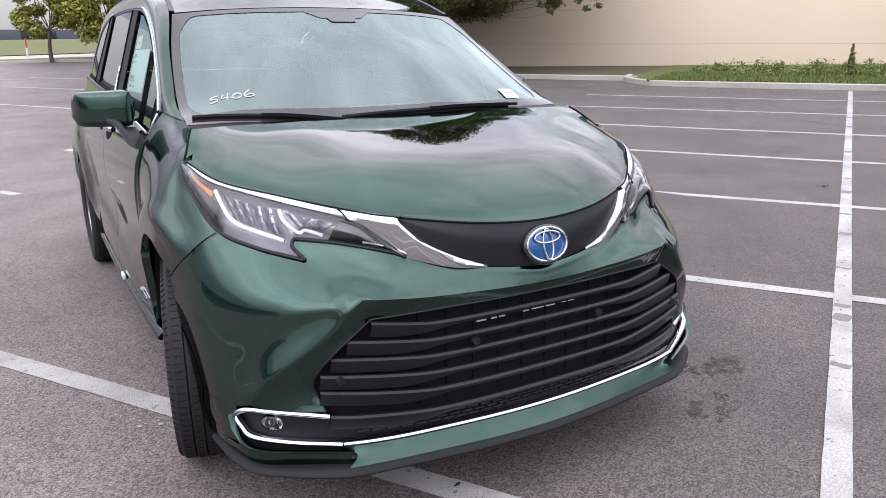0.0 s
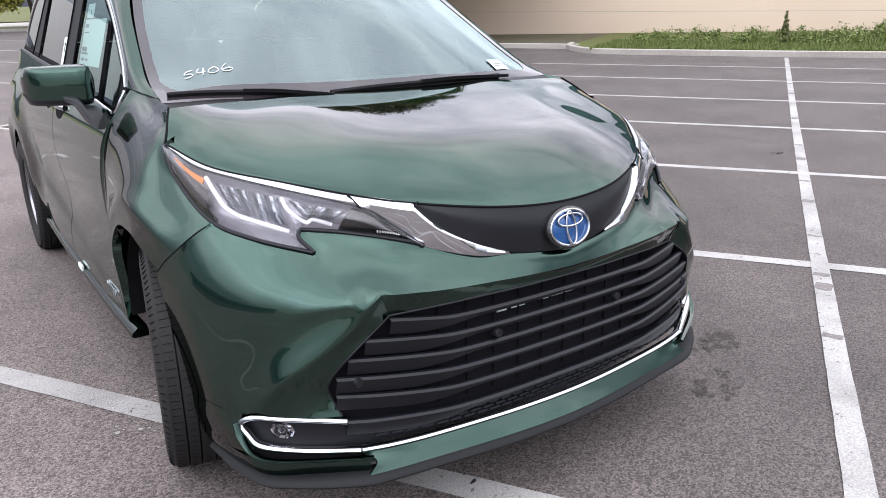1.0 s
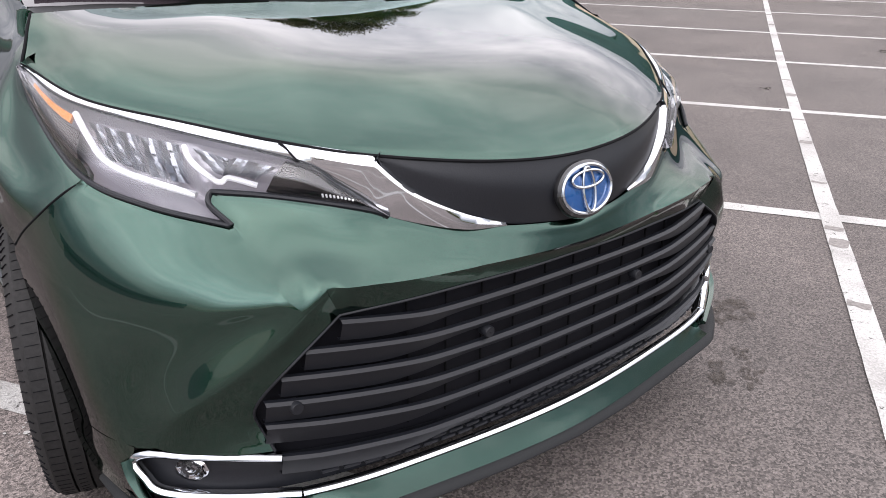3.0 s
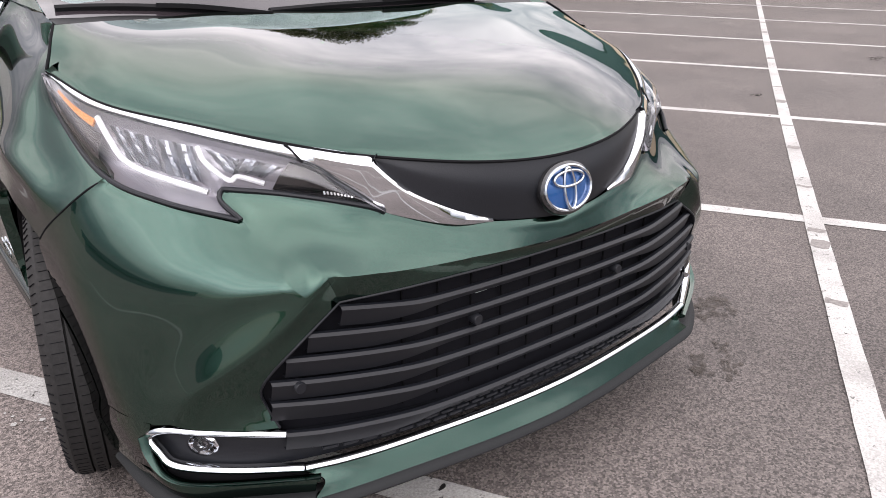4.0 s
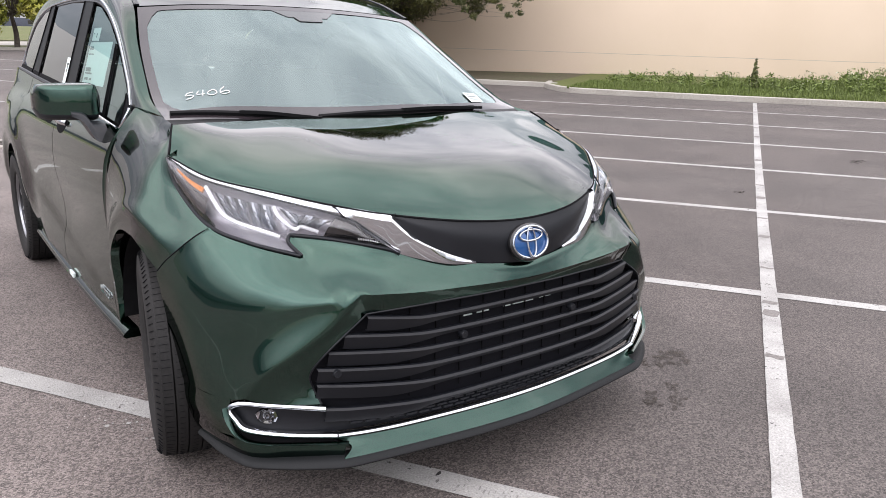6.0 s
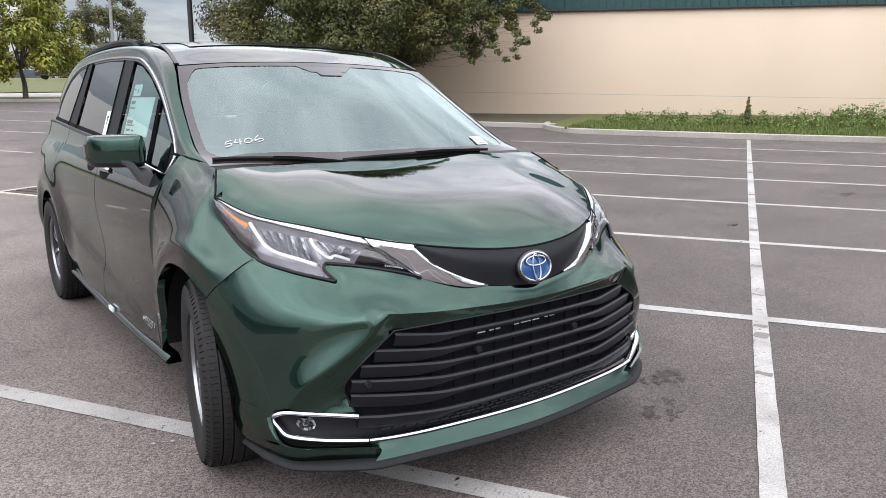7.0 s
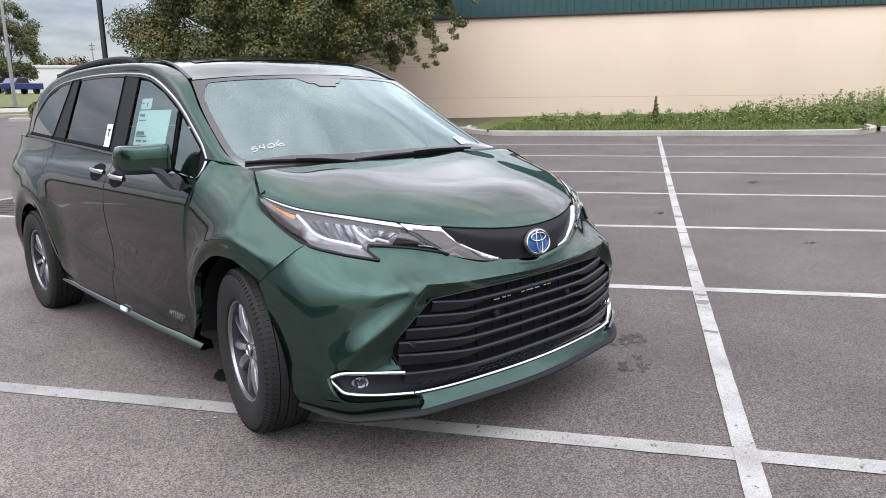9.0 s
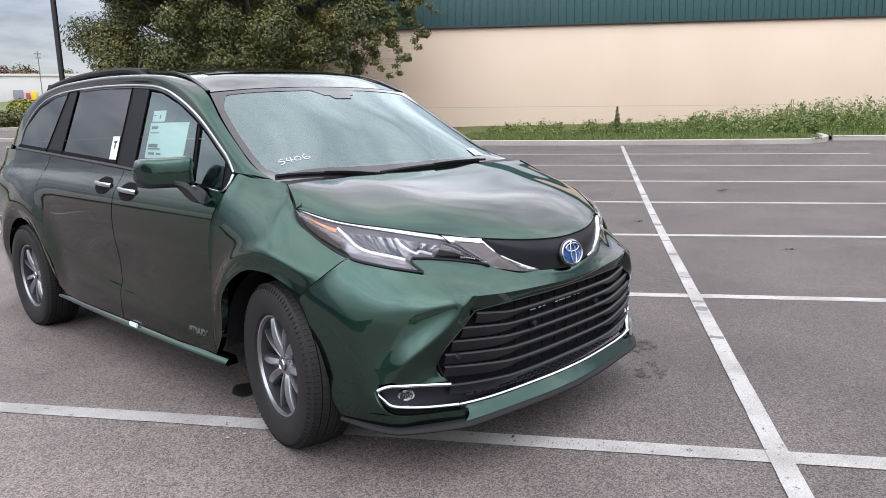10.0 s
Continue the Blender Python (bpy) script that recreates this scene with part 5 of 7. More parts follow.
# Stock number written on the glass
STROKES = [[(0.95, 1.0), (0.30, 0.95), (0.12, 0.62), (0.55, 0.62), (0.85, 0.40), (0.55, 0.08), (0.0, 0.05)],
           [(1.50, 1.0), (1.25, 0.50), (2.0, 0.42)], [(1.95, 1.02), (1.72, 0.0)],
           [(2.75, 0.85), (2.35, 0.60), (2.30, 0.20), (2.75, 0.05), (3.10, 0.40), (2.95, 0.80), (2.70, 0.86)],
           [(3.85, 1.15), (3.45, 0.70), (3.40, 0.25), (3.75, 0.05), (4.15, 0.30), (3.95, 0.55), (3.45, 0.35)]]
nums = []
for st in STROKES:
    P = even([(a, b, 0) for a, b in st], 26)
    pts = np.array([ws_at(0.089 + 0.0272 * a, 0.258 + 0.056 * b + 0.0060 * a, 0.0022) for a, b, _ in P])
    nums.append(tube(pts, 0.0015, 5))
obj("handwritten_number", mesh_of(join(*nums)), MARKER, wind, "white handwritten number 5406")

roof = loft([sym(r) for r in (
    [(-0.676, 0.880, 1.566), (-0.46, 0.838, 1.582), (-0.22, 0.800, 1.590), (0, 0.790, 1.592)],
    [(-0.652, 1.150, 1.652), (-0.46, 1.10, 1.672), (-0.22, 1.07, 1.682), (0, 1.06, 1.684)],
    [(-0.640, 1.450, 1.690), (-0.46, 1.45, 1.710), (-0.22, 1.45, 1.722), (0, 1.45, 1.725)],
    [(-0.630, 2.200, 1.714), (-0.46, 2.20, 1.732), (-0.22, 2.20, 1.742), (0, 2.20, 1.745)],
    [(-0.622, 2.900, 1.695), (-0.46, 2.95, 1.715), (-0.22, 3.00, 1.724), (0, 3.02, 1.726)],
    [(-0.625, 3.350, 1.645), (-0.46, 3.50, 1.655), (-0.22, 3.60, 1.660), (0, 3.64, 1.660)],
    [(-0.640, 3.760, 1.530), (-0.46, 3.95, 1.530), (-0.22, 4.02, 1.530), (0, 4.04, 1.530)])], 8, 7)
grid("roof", roof, PAINT, van, edge=0.02)
rN = normals(roof)
rN = rN * np.sign(rN[..., 2:3])
sun_g = (roof + rN * 0.004)[7:30, 5:44]
grid("sunroof", sun_g, SUNGLASS, van, "dark glass roof panel", edge=0.006)
tail_g = loft([sym(r) for r in (
    [(-0.690, 4.020, 1.280), (-0.46, 4.10, 1.285), (-0.22, 4.14, 1.285), (0, 4.15, 1.285)],
    [(-0.790, 4.100, 0.95), (-0.50, 4.17, 0.95), (-0.25, 4.19, 0.95), (0, 4.19, 0.95)],
    [(-0.800, 4.115, 0.60), (-0.50, 4.19, 0.60), (-0.25, 4.20, 0.60), (0, 4.20, 0.60)],
    [(-0.780, 4.110, 0.30), (-0.50, 4.15, 0.30), (-0.25, 4.16, 0.30), (0, 4.16, 0.30)])], 6, 6)
grid("tailgate", tail_g, PAINT, van, edge=0.02)
rearglass = loft([sym(r) for r in ([(-0.640, 3.760, 1.528), (-0.46, 3.95, 1.528), (-0.22, 4.02, 1.528), (0, 4.04, 1.528)], [(-0.690, 4.020, 1.282), (-0.46, 4.10, 1.287), (-0.22, 4.14, 1.287), (0, 4.15, 1.287)])], 6, 6)
grid("rear_window", rearglass, PRIVACY, van, "dark rear window").visible_shadow = False
for s in (1, -1):
    g = (lambda d: d) if s > 0 else mirror_data
    rail = even([(-0.615, 3.26, 1.690), (-0.625, 3.10, 1.716), (-0.635, 2.78, 1.742), (-0.638, 2.41, 1.757), (-0.640, 2.0, 1.758), (-0.642, 1.75, 1.742), (-0.640, 1.60, 1.706)], 50) - np.array([0, 0, 0.020])
    obj("roof_rail", mesh_of(g(sweep(rail, [(-0.020, -0.018), (0.020, -0.018), (0.023, 0.0), (0.014, 0.014), (-0.014, 0.014), (-0.023, 0.0)]))), TRIMGREY, van, "dark grey roof rail")
    obj("rail_foot", mesh_of(g(box((-0.640, 1.70, 1.712), (0.03, 0.20, 0.035), bev=0.01))), TRIMGREY, van)
    obj("rail_foot", mesh_of(g(box((-0.622, 3.16, 1.690), (0.03, 0.16, 0.035), bev=0.01))), TRIMGREY, van)
    gut = even([(-0.676, 0.885, 1.572), (-0.650, 1.150, 1.662), (-0.638, 1.450, 1.700), (-0.628, 2.2, 1.722), (-0.620, 2.9, 1.704)], 50)
    obj("roof_seam", mesh_of(g(sweep(gut, [(-0.010, -0.004), (0.010, -0.004), (0.010, 0.003), (-0.010, 0.003)]))), BLACK, van, "black roof joint")

# Scuttle and wipers
cowl = loft([sym(r) for r in ([(-0.806, 0.045, 1.128), (-0.60, 0.050, 1.132), (-0.30, 0.040, 1.132), (0, 0.035, 1.132)], [(-0.800, 0.140, 1.150), (-0.60, 0.125, 1.150), (-0.30, 0.060, 1.136), (0, 0.045, 1.132)])], 8, 4)
grid("cowl", cowl, PILLARBLACK, van, "black scuttle panel")
for pts in ([(0.022, 0.085), (0.10, 0.072), (0.20, 0.060), (0.34, 0.040)], [(0.36, 0.050), (0.48, 0.086), (0.62, 0.088), (0.80, 0.045)]):
    wp = new("wiper")
    wp.parent = van
    C = even([ws_at(u, v, 0.008) for u, v in pts], 24)
    obj("wiper_blade", mesh_of(sweep(C, [(-0.006, -0.010), (0.006, -0.010), (0.009, 0.001), (0.003, 0.008), (-0.003, 0.008), (-0.009, 0.001)])), PILLARBLACK, wp)
    D = even([C[11] + (0, -0.002, 0.005), C[16] + (0, -0.010, 0.007), ws_at(pts[3][0] + 0.02, 0.012, 0.016)], 16)
    obj("wiper_arm", mesh_of(sweep(D, [(-0.009, -0.006), (0.009, -0.006), (0.009, 0.006), (-0.009, 0.006)])), PILLARBLACK, wp)


# Door mirrors
def door_mirror(s):
    M = new("door_mirror")
    M.parent = van
    g = (lambda d: d) if s > 0 else mirror_data
    xs = np.linspace(0, 1, 15)
    rows = []
    for q in xs:
        x = -0.897 - 0.222 * q
        yc = 0.718 + 0.125 * q**1.3
        hh = 0.074 * (1 - 0.60 * abs(2 * q - 1.0) ** 14) * (1 - 0.06 * q)
        dep = 0.092 * (1 - 0.7 * abs(2 * q - 1.0) ** 6)
        zc = 1.186 - 0.004 * q
        ring = []
        for a in np.linspace(0, 2 * math.pi, 29)[:-1]:
            ca, sa = math.cos(a), math.sin(a)
            ring.append((x, yc - dep * np.sign(ca) * abs(ca) ** 0.55 * (1.0 if ca > 0 else 0.55), zc + hh * np.sign(sa) * abs(sa) ** 0.27))
        rows.append(ring)
    R = np.array(rows)
    R = np.concatenate([R, R[:, :1]], 1)
    ends = [R[:1].mean(1, keepdims=True).repeat(R.shape[1], 1), R[-1:].mean(1, keepdims=True).repeat(R.shape[1], 1)]
    R = np.concatenate([ends[0], R, ends[1]], 0)
    V, F = grid_data(R)
    upper = [f for f in F if np.mean([V[i][2] for i in f]) > 1.156]
    lower = [f for f in F if np.mean([V[i][2] for i in f]) <= 1.156]
    obj("mirror_shell", mesh_of(g((V, upper)), smooth=50), PAINT, M)
    obj("mirror_base", mesh_of(g((V, lower)), smooth=50), BLACK, M, "black lower mirror shell")
    arm = loft([[(-0.905, 0.545, 1.040), (-0.905, 0.575, 1.095), (-0.905, 0.66, 1.110), (-0.905, 0.655, 1.045), (-0.905, 0.545, 1.040)],
                [(-0.945, 0.560, 1.045), (-0.945, 0.590, 1.100), (-0.945, 0.675, 1.115), (-0.945, 0.670, 1.055), (-0.945, 0.560, 1.045)],
                [(-0.975, 0.620, 1.110), (-0.968, 0.640, 1.142), (-0.968, 0.735, 1.146), (-0.975, 0.730, 1.115), (-0.975, 0.620, 1.110)],
                [(-1.010, 0.665, 1.133), (-1.010, 0.675, 1.150), (-1.010, 0.765, 1.150), (-1.010, 0.765, 1.135), (-1.010, 0.665, 1.133)]], 5, 5)
    obj("mirror_arm", mesh_of(g(grid_data(arm))), BLACK, M, "black mirror arm")
    return M


door_mirror(1), door_mirror(-1)

# Name plate on the door, stickers on the windows
fnt = bpy.data.curves.new("badge_text", "FONT")
fnt.body, fnt.size, fnt.extrude, fnt.space_character = "HYBRID", 0.042, 0.002, 1.15
txt_tmp = bpy.data.objects.new("tmp_text", fnt)
scene.collection.objects.link(txt_tmp)
bpy.context.view_layer.update()
txt_me = bpy.data.meshes.new_from_object(txt_tmp.evaluated_get(bpy.context.evaluated_depsgraph_get()))
bpy.data.objects.remove(txt_tmp)
txt_me.materials.clear()
txt_me.materials.append(CHROME)
tb = obj("name_plate", txt_me, None, van, "chrome lettering HYBRID on the door")
tb.matrix_basis = Matrix.Translation((-side_x(0.76, 0.40) - 0.004, 0.775, 0.385)) @ Matrix(((0, 0, -1, 0), (-1, 0, 0, 0), (0, 1, 0, 0), (0, 0, 0, 1)))


def sticker(y0, y1, z0, z1, bars, push, lean=0.0):
    st = new("window_sticker")
    st.parent = van
    A = side_panel([(y0 + lean, z0), (y1 + lean, z0)], [(y0, z1), (y1, z1)], up_x, 6, 6, push)
    grid("sticker_sheet", A, PAPER, st, "pale printed paper sheet")
    for a0, a1, b0, b1 in bars:
        ya, yb = y0 + (y1 - y0) * a0, y0 + (y1 - y0) * a1
        za, zb = z0 + (z1 - z0) * b0, z0 + (z1 - z0) * b1
        grid("printed_bar", side_panel([(ya, za), (yb, za)], [(ya, zb), (yb, zb)], up_x, 3, 3, push + 0.0012), PRINT, st, "dark printed bar")


sticker(1.345, 0.915, 1.232, 1.418, [(0.04, 0.28, 0.70, 0.73), (0.05, 0.30, 0.30, 0.40), (0.05, 0.38, 0.24, 0.28), (0.08, 0.25, 0.10, 0.16), (0.30, 0.42, 0.10, 0.15), (0.05, 0.22, 0.82, 0.90)], -0.004)
sticker(1.335, 1.190, 1.424, 1.482, [(0.55, 0.66, 0.25, 0.6), (0.1, 0.3, 0.5, 0.6)], -0.004)
sticker(1.785, 1.692, 1.215, 1.345, [(0.42, 0.60, 0.45, 0.78), (0.30, 0.75, 0.72, 0.80)], 0.002)
sm = box((-side_x(1.44, 0.30) - 0.012, 1.437, 0.297), (0.012, 0.09, 0.024), bev=0.002)
obj("sill_label", mesh_of(sm), PAPER, van, "white label on the sill")


# Wheels
def tyre_data():
    r, w = 0.368, 0.118
    prof = [(0.222, -0.092), (0.232, -0.104), (0.262, -0.115), (0.300, -w), (0.335, -0.114), (0.352, -0.104), (0.360, -0.094)]
    for a, b in ((-0.094, -0.060), (-0.055, -0.024), (-0.019, 0.019), (0.024, 0.055), (0.060, 0.094)):
        prof += [(r - 0.006 * abs(a / 0.094) ** 3, a), (r - 0.006 * abs(b / 0.094) ** 3, b)]
        if b < 0.09:
            prof += [(r - 0.016, b + 0.0002), (r - 0.016, b + 0.0048)]
    prof += [(0.360, 0.094), (0.352, 0.104), (0.335, 0.114), (0.300, w), (0.262, 0.115), (0.232, 0.104), (0.222, 0.092)]
    return revolve(prof, 96)


TYRE_ME = mesh_of(tyre_data(), "tyre", 30)
TYRE_ME.materials.append(RUBBER)
sipe = box((0, 0, 0), (0.027, 0.0016, 0.004))
SIPES = []
for k in range(96):
    a = 2 * math.pi * k / 96
    for xc in (-0.077, 0.077):
        V, F = sipe
        R = Matrix.Rotation(a, 4, "X")
        SIPES.append((np.array([R @ Vector((v[0] + xc, v[1], v[2] + 0.3632 - 0.10 * (abs(v[0] + xc) - 0.077))) for v in V]), F))
    for xc in (-0.040, 0.0, 0.040):
        V, F = sipe
        R = Matrix.Rotation(a + 0.03, 4, "X")
        SIPES.append((np.array([R @ Vector((v[0] * 0.6 + xc, v[1] * 0.7, v[2] + 0.3664)) for v in V]), F))
for k in range(96):
    for xc in (-0.105, 0.105):
        V, F = box((0, 0, 0), (0.018, 0.0016, 0.010), pose(0, 0, 0, 0, 52 if xc > 0 else -52, 0))
        R = Matrix.Rotation(2 * math.pi * k / 96, 4, "X")
        SIPES.append((np.array([R @ Vector((v[0] + xc, v[1], v[2] + 0.3462)) for v in V]), F))
SIPE_ME = mesh_of(join(*SIPES), "tread_cuts", 0)
SIPE_ME.materials.append(DARKVOID)
RIM_ME = mesh_of(revolve([(0.224, -0.098), (0.228, -0.103), (0.223, -0.106), (0.215, -0.104), (0.211, -0.092)], 72), "rim", 40)
BARREL_ME = mesh_of(revolve([(0.211, -0.092), (0.206, -0.06), (0.200, 0.06), (0.21, 0.10), (0.224, 0.10)], 72), "rim_barrel", 40)
BARREL_ME.materials.append(ALLOYDARK)
RIM_ME.materials.append(SILVER)
DISC_ME = mesh_of(revolve([(0.001, -0.030), (0.12, -0.030), (0.16, -0.026), (0.16, -0.018), (0.001, -0.014)], 40), "brake_disc", 40)
DISC_ME.materials.append(ALLOYDARK)
WELL_ME = mesh_of(revolve([(0.001, 0.02), (0.19, 0.02), (0.203, 0.0)], 40), "rim_well", 40)
WELL_ME.materials.append(DARKVOID)
CAP_ME = mesh_of(revolve([(0.001, -0.086), (0.022, -0.086), (0.028, -0.083), (0.032, -0.074), (0.034, -0.05)], 32), "centre_cap", 40)
CAP_ME.materials.append(GLOSSBLACK)
CAPRING_ME = mesh_of(revolve([(0.0225, -0.0855), (0.024, -0.0885), (0.027, -0.0875), (0.029, -0.083)], 32), "cap_ring", 40)
CAPRING_ME.materials.append(CHROME)


def spoke_data(side):
    """One blade of a forked pair: narrow at the hub, spreading and twisting towards the rim."""
    n = 14
    rows = []
    for k in range(n):
        t = k / (n - 1)
        r = 0.034 + 0.174 * t
        off = side * (0.009 + 0.020 * t + 0.034 * t**2)
        wi, wo = 0.009 + 0.004 * t, 0.011 + 0.014 * math.sin(math.pi * min(1.0, 0.15 + 0.8 * t))
        dep = -0.074 - 0.018 * math.sin(math.pi * t * 0.85)
        a, b = (off - side * wi, off + side * wo)
        rows.append([(dep + 0.040, a, r), (dep + 0.010 + 0.010 * t, a, r), (dep + 0.001, a + side * 0.004, r), (dep, a + side * 0.010, r), (dep + 0.010, b - side * 0.003, r), (dep + 0.016, b, r), (dep + 0.044, b, r)])
    rows = np.array(rows)
    return grid_data(rows if side < 0 else rows[:, ::-1])


def web_data():
    """Sunk floor between the two blades of a pair."""
    rows = []
    for t in np.linspace(0, 1, 8):
        r = 0.05 + 0.152 * t
        h = 0.012 + 0.036 * t**1.5
        rows.append([(-0.060 + 0.014 * t, -h, r), (-0.054 + 0.016 * t, 0, r), (-0.060 + 0.014 * t, h, r)])
    return grid_data(np.array(rows))


SPOKES = []
for k in range(5):
    for sd_ in (-1, 1):
        V, F = spoke_data(sd_)
        R = Matrix.Rotation(2 * math.pi * k / 5 + 0.3, 4, "X")
        me = mesh_of((np.array([R @ Vector(v) for v in V]), F), "spoke", 30)
        me.materials.append(SILVER)
        SPOKES.append(me)
    V, F = web_data()
    R = Matrix.Rotation(2 * math.pi * k / 5 + 0.3, 4, "X")
    me = mesh_of((np.array([R @ Vector(v) for v in V]), F), "spoke_web", 30)
    me.materials.append(SILVER)
    SPOKES.append(me)
HUB_ME = mesh_of(revolve([(0.030, -0.076), (0.050, -0.072), (0.066, -0.060), (0.070, -0.04)], 40), "hub", 40)
HUB_ME.materials.append(SILVER)
NUT = revolve([(0.001, -0.072), (0.007, -0.072), (0.009, -0.068), (0.009, -0.045)], 6)


def wheel(at, steer, s, spin=0.0):
    w = new("wheel")
    w.parent = van
    w.matrix_basis = Matrix.Translation(at) @ Matrix.Rotation(radians(steer), 4, "Z") @ Matrix.Rotation(radians(0 if s > 0 else 180), 4, "Z") @ Matrix.Rotation(spin, 4, "X")
    obj("tyre", TYRE_ME, None, w, "black road tyre")
    obj("tread_pattern", SIPE_ME, None, w)["kind"] = "stuff"
    rim = obj("rim", RIM_ME, None, w, "silver alloy rim")
    rim.location = (0.012, 0, 0)
    for me in SPOKES:
        obj(me.name.split(".")[0], me, None, rim)
    for nm, me in (("rim_barrel", BARREL_ME), ("brake_disc", DISC_ME), ("rim_well", WELL_ME), ("centre_cap", CAP_ME), ("cap_ring", CAPRING_ME), ("hub", HUB_ME)):
        obj(nm, me, None, rim)
    for k in range(5):
        a = 2 * math.pi * k / 5 + 0.3 + math.pi / 5
        V, F = NUT
        o = obj("lug_nut", mesh_of((V + (0, 0.048 * math.sin(a) * -1, 0.048 * math.cos(a)), F)), CHROME, rim)
    return w


wheel((-0.850, 0.0, 0.367), STEER, 1, 0.25), wheel((0.850, 0.0, 0.367), STEER, -1, 0.5)
wheel((-0.862, 3.06, 0.367), 0, 1, 0.1), wheel((0.862, 3.06, 0.367), 0, -1, 0.8)

# Underbody and cabin
obj("underbody", mesh_of(box((0, 1.75, 0.34), (1.20, 4.5, 0.24), bev=0.02)), DARKVOID, van, "black underbody")
obj("floor_pan", mesh_of(box((0, 1.75, 0.40), (1.82, 2.1, 0.20), bev=0.02)), DARKVOID, van)
obj("engine_bay", mesh_of(box((0, -0.28, 0.62), (1.14, 0.70, 0.56), bev=0.05)), DARKVOID, van)
obj("engine_bay", mesh_of(box((0, -0.30, 0.87), (1.30, 0.50, 0.14), bev=0.05)), DARKVOID, van)
obj("boot_lining", mesh_of(box((0, 3.55, 0.75), (1.10, 0.9, 0.6), bev=0.05)), DARKVOID, van)
dashb = loft([sym(r) for r in ([(-0.75, 0.22, 1.10), (-0.4, 0.16, 1.10), (0, 0.12, 1.10)], [(-0.75, 0.55, 1.13), (-0.4, 0.55, 1.15), (0, 0.53, 1.15)], [(-0.75, 0.78, 1.08), (-0.4, 0.80, 1.10), (0, 0.78, 1.09)], [(-0.75, 0.82, 0.75), (-0.4, 0.85, 0.75), (0, 0.85, 0.75)])], 5, 5)
grid("dashboard", dashb, DASH, van, "dark dashboard", edge=0.02)


def seat_data(x, y, w):
    sec = lambda yy, z, hw, d: [(x - hw, yy + d, z), (x - hw * 0.6, yy - d * 0.6, z), (x, yy - d, z), (x + hw * 0.6, yy - d * 0.6, z), (x + hw, yy + d, z), (x + hw * 0.6, yy + d * 2.2, z), (x, yy + d * 2.5, z), (x - hw * 0.6, yy + d * 2.2, z), (x - hw, yy + d, z)]
    back = loft([sec(y + 0.02, 0.70, w * 0.98, 0.05), sec(y + 0.08, 0.95, w, 0.05), sec(y + 0.16, 1.18, w * 0.92, 0.045), sec(y + 0.20, 1.30, w * 0.55, 0.03)], 3, 4)
    head = loft([sec(y + 0.185, 1.32, 0.09, 0.03), sec(y + 0.19, 1.36, 0.13, 0.04), sec(y + 0.20, 1.44, 0.13, 0.04), sec(y + 0.21, 1.49, 0.07, 0.025)], 3, 4)
    base = box((x, y - 0.18, 0.70), (w * 2, 0.55, 0.16), bev=0.05)
    return back, head, base


for x, y in ((-0.38, 1.35), (0.38, 1.35), (-0.38, 2.35), (0.38, 2.35)):
    b, h, c = seat_data(x, y, 0.24)
    st = new("seat")
    st.parent = van
    grid("seat_back", b, SEAT, st, "dark leather seat")
    grid("headrest", h, SEAT, st)
    obj("seat_cushion", mesh_of(c), SEAT, st)
SWM = pose(0.38, 0.86, 1.02, 65, 0, 0)
sw = np.array([SWM @ Vector((0.18 * math.cos(a), 0.18 * math.sin(a), 0)) for a in np.linspace(0, 2 * math.pi, 40, endpoint=False)])
obj("steering_wheel", mesh_of(sweep(sw, ring_prof(0.015, 8), SWM.to_3x3() @ Vector((0, 0, 1)), closed=True)), BLACK, van)


# ---- the car park: u runs up the bay line, w across it ----
U2, W2, O2 = np.array([0.8486, 0.5291]), np.array([-0.5291, 0.8486]), np.array([0.28, -1.60])


def gz(u, w):
    """Height of the ground: level round the minivan, rising gently up the bays."""
    s = np.minimum(u, 62.0) - 6.8 + 0.45 * np.clip(w, -20, 45)
    far = np.clip((0.42 * (0.8486 * u - 0.5291 * w) + 0.9 * (0.5291 * u + 0.8486 * w)) - 45.0, 0.0, 135.0)
    return 0.031 * (s + np.sqrt(s * s + 9)) / 2 - 0.008 + 0.029 * far


def at_uw(u, w, dz=0.0):
    p = O2 + U2 * u + W2 * w
    return (p[0], p[1], float(gz(u, w)) + dz)


def to_uw(x, y):
    d = np.array([x, y]) - O2
    return float(d @ U2), float(d @ W2)


def at_xy(x, y, dz=0.0):
    return (x, y, float(gz(*to_uw(x, y))) + dz)


def ticks(a, b, fine_lo, fine_hi, step):
    far = [a, a * 0.6, a * 0.35] if a < fine_lo * 1.5 else [a]
    return np.unique(np.r_[far, np.arange(fine_lo, fine_hi + 1e-6, step), [b * 0.35, b * 0.6, b]])


gu, gw = ticks(-420, 420, -60, 80, 2.0), ticks(-420, 420, -60, 80, 2.5)
G = np.array([[at_uw(u, w) for u in gu] for w in gw])
tagged(grid("ground", G, ASPHALT, out=1), "worn grey asphalt of a sloping car park", "ground", kind="structure")


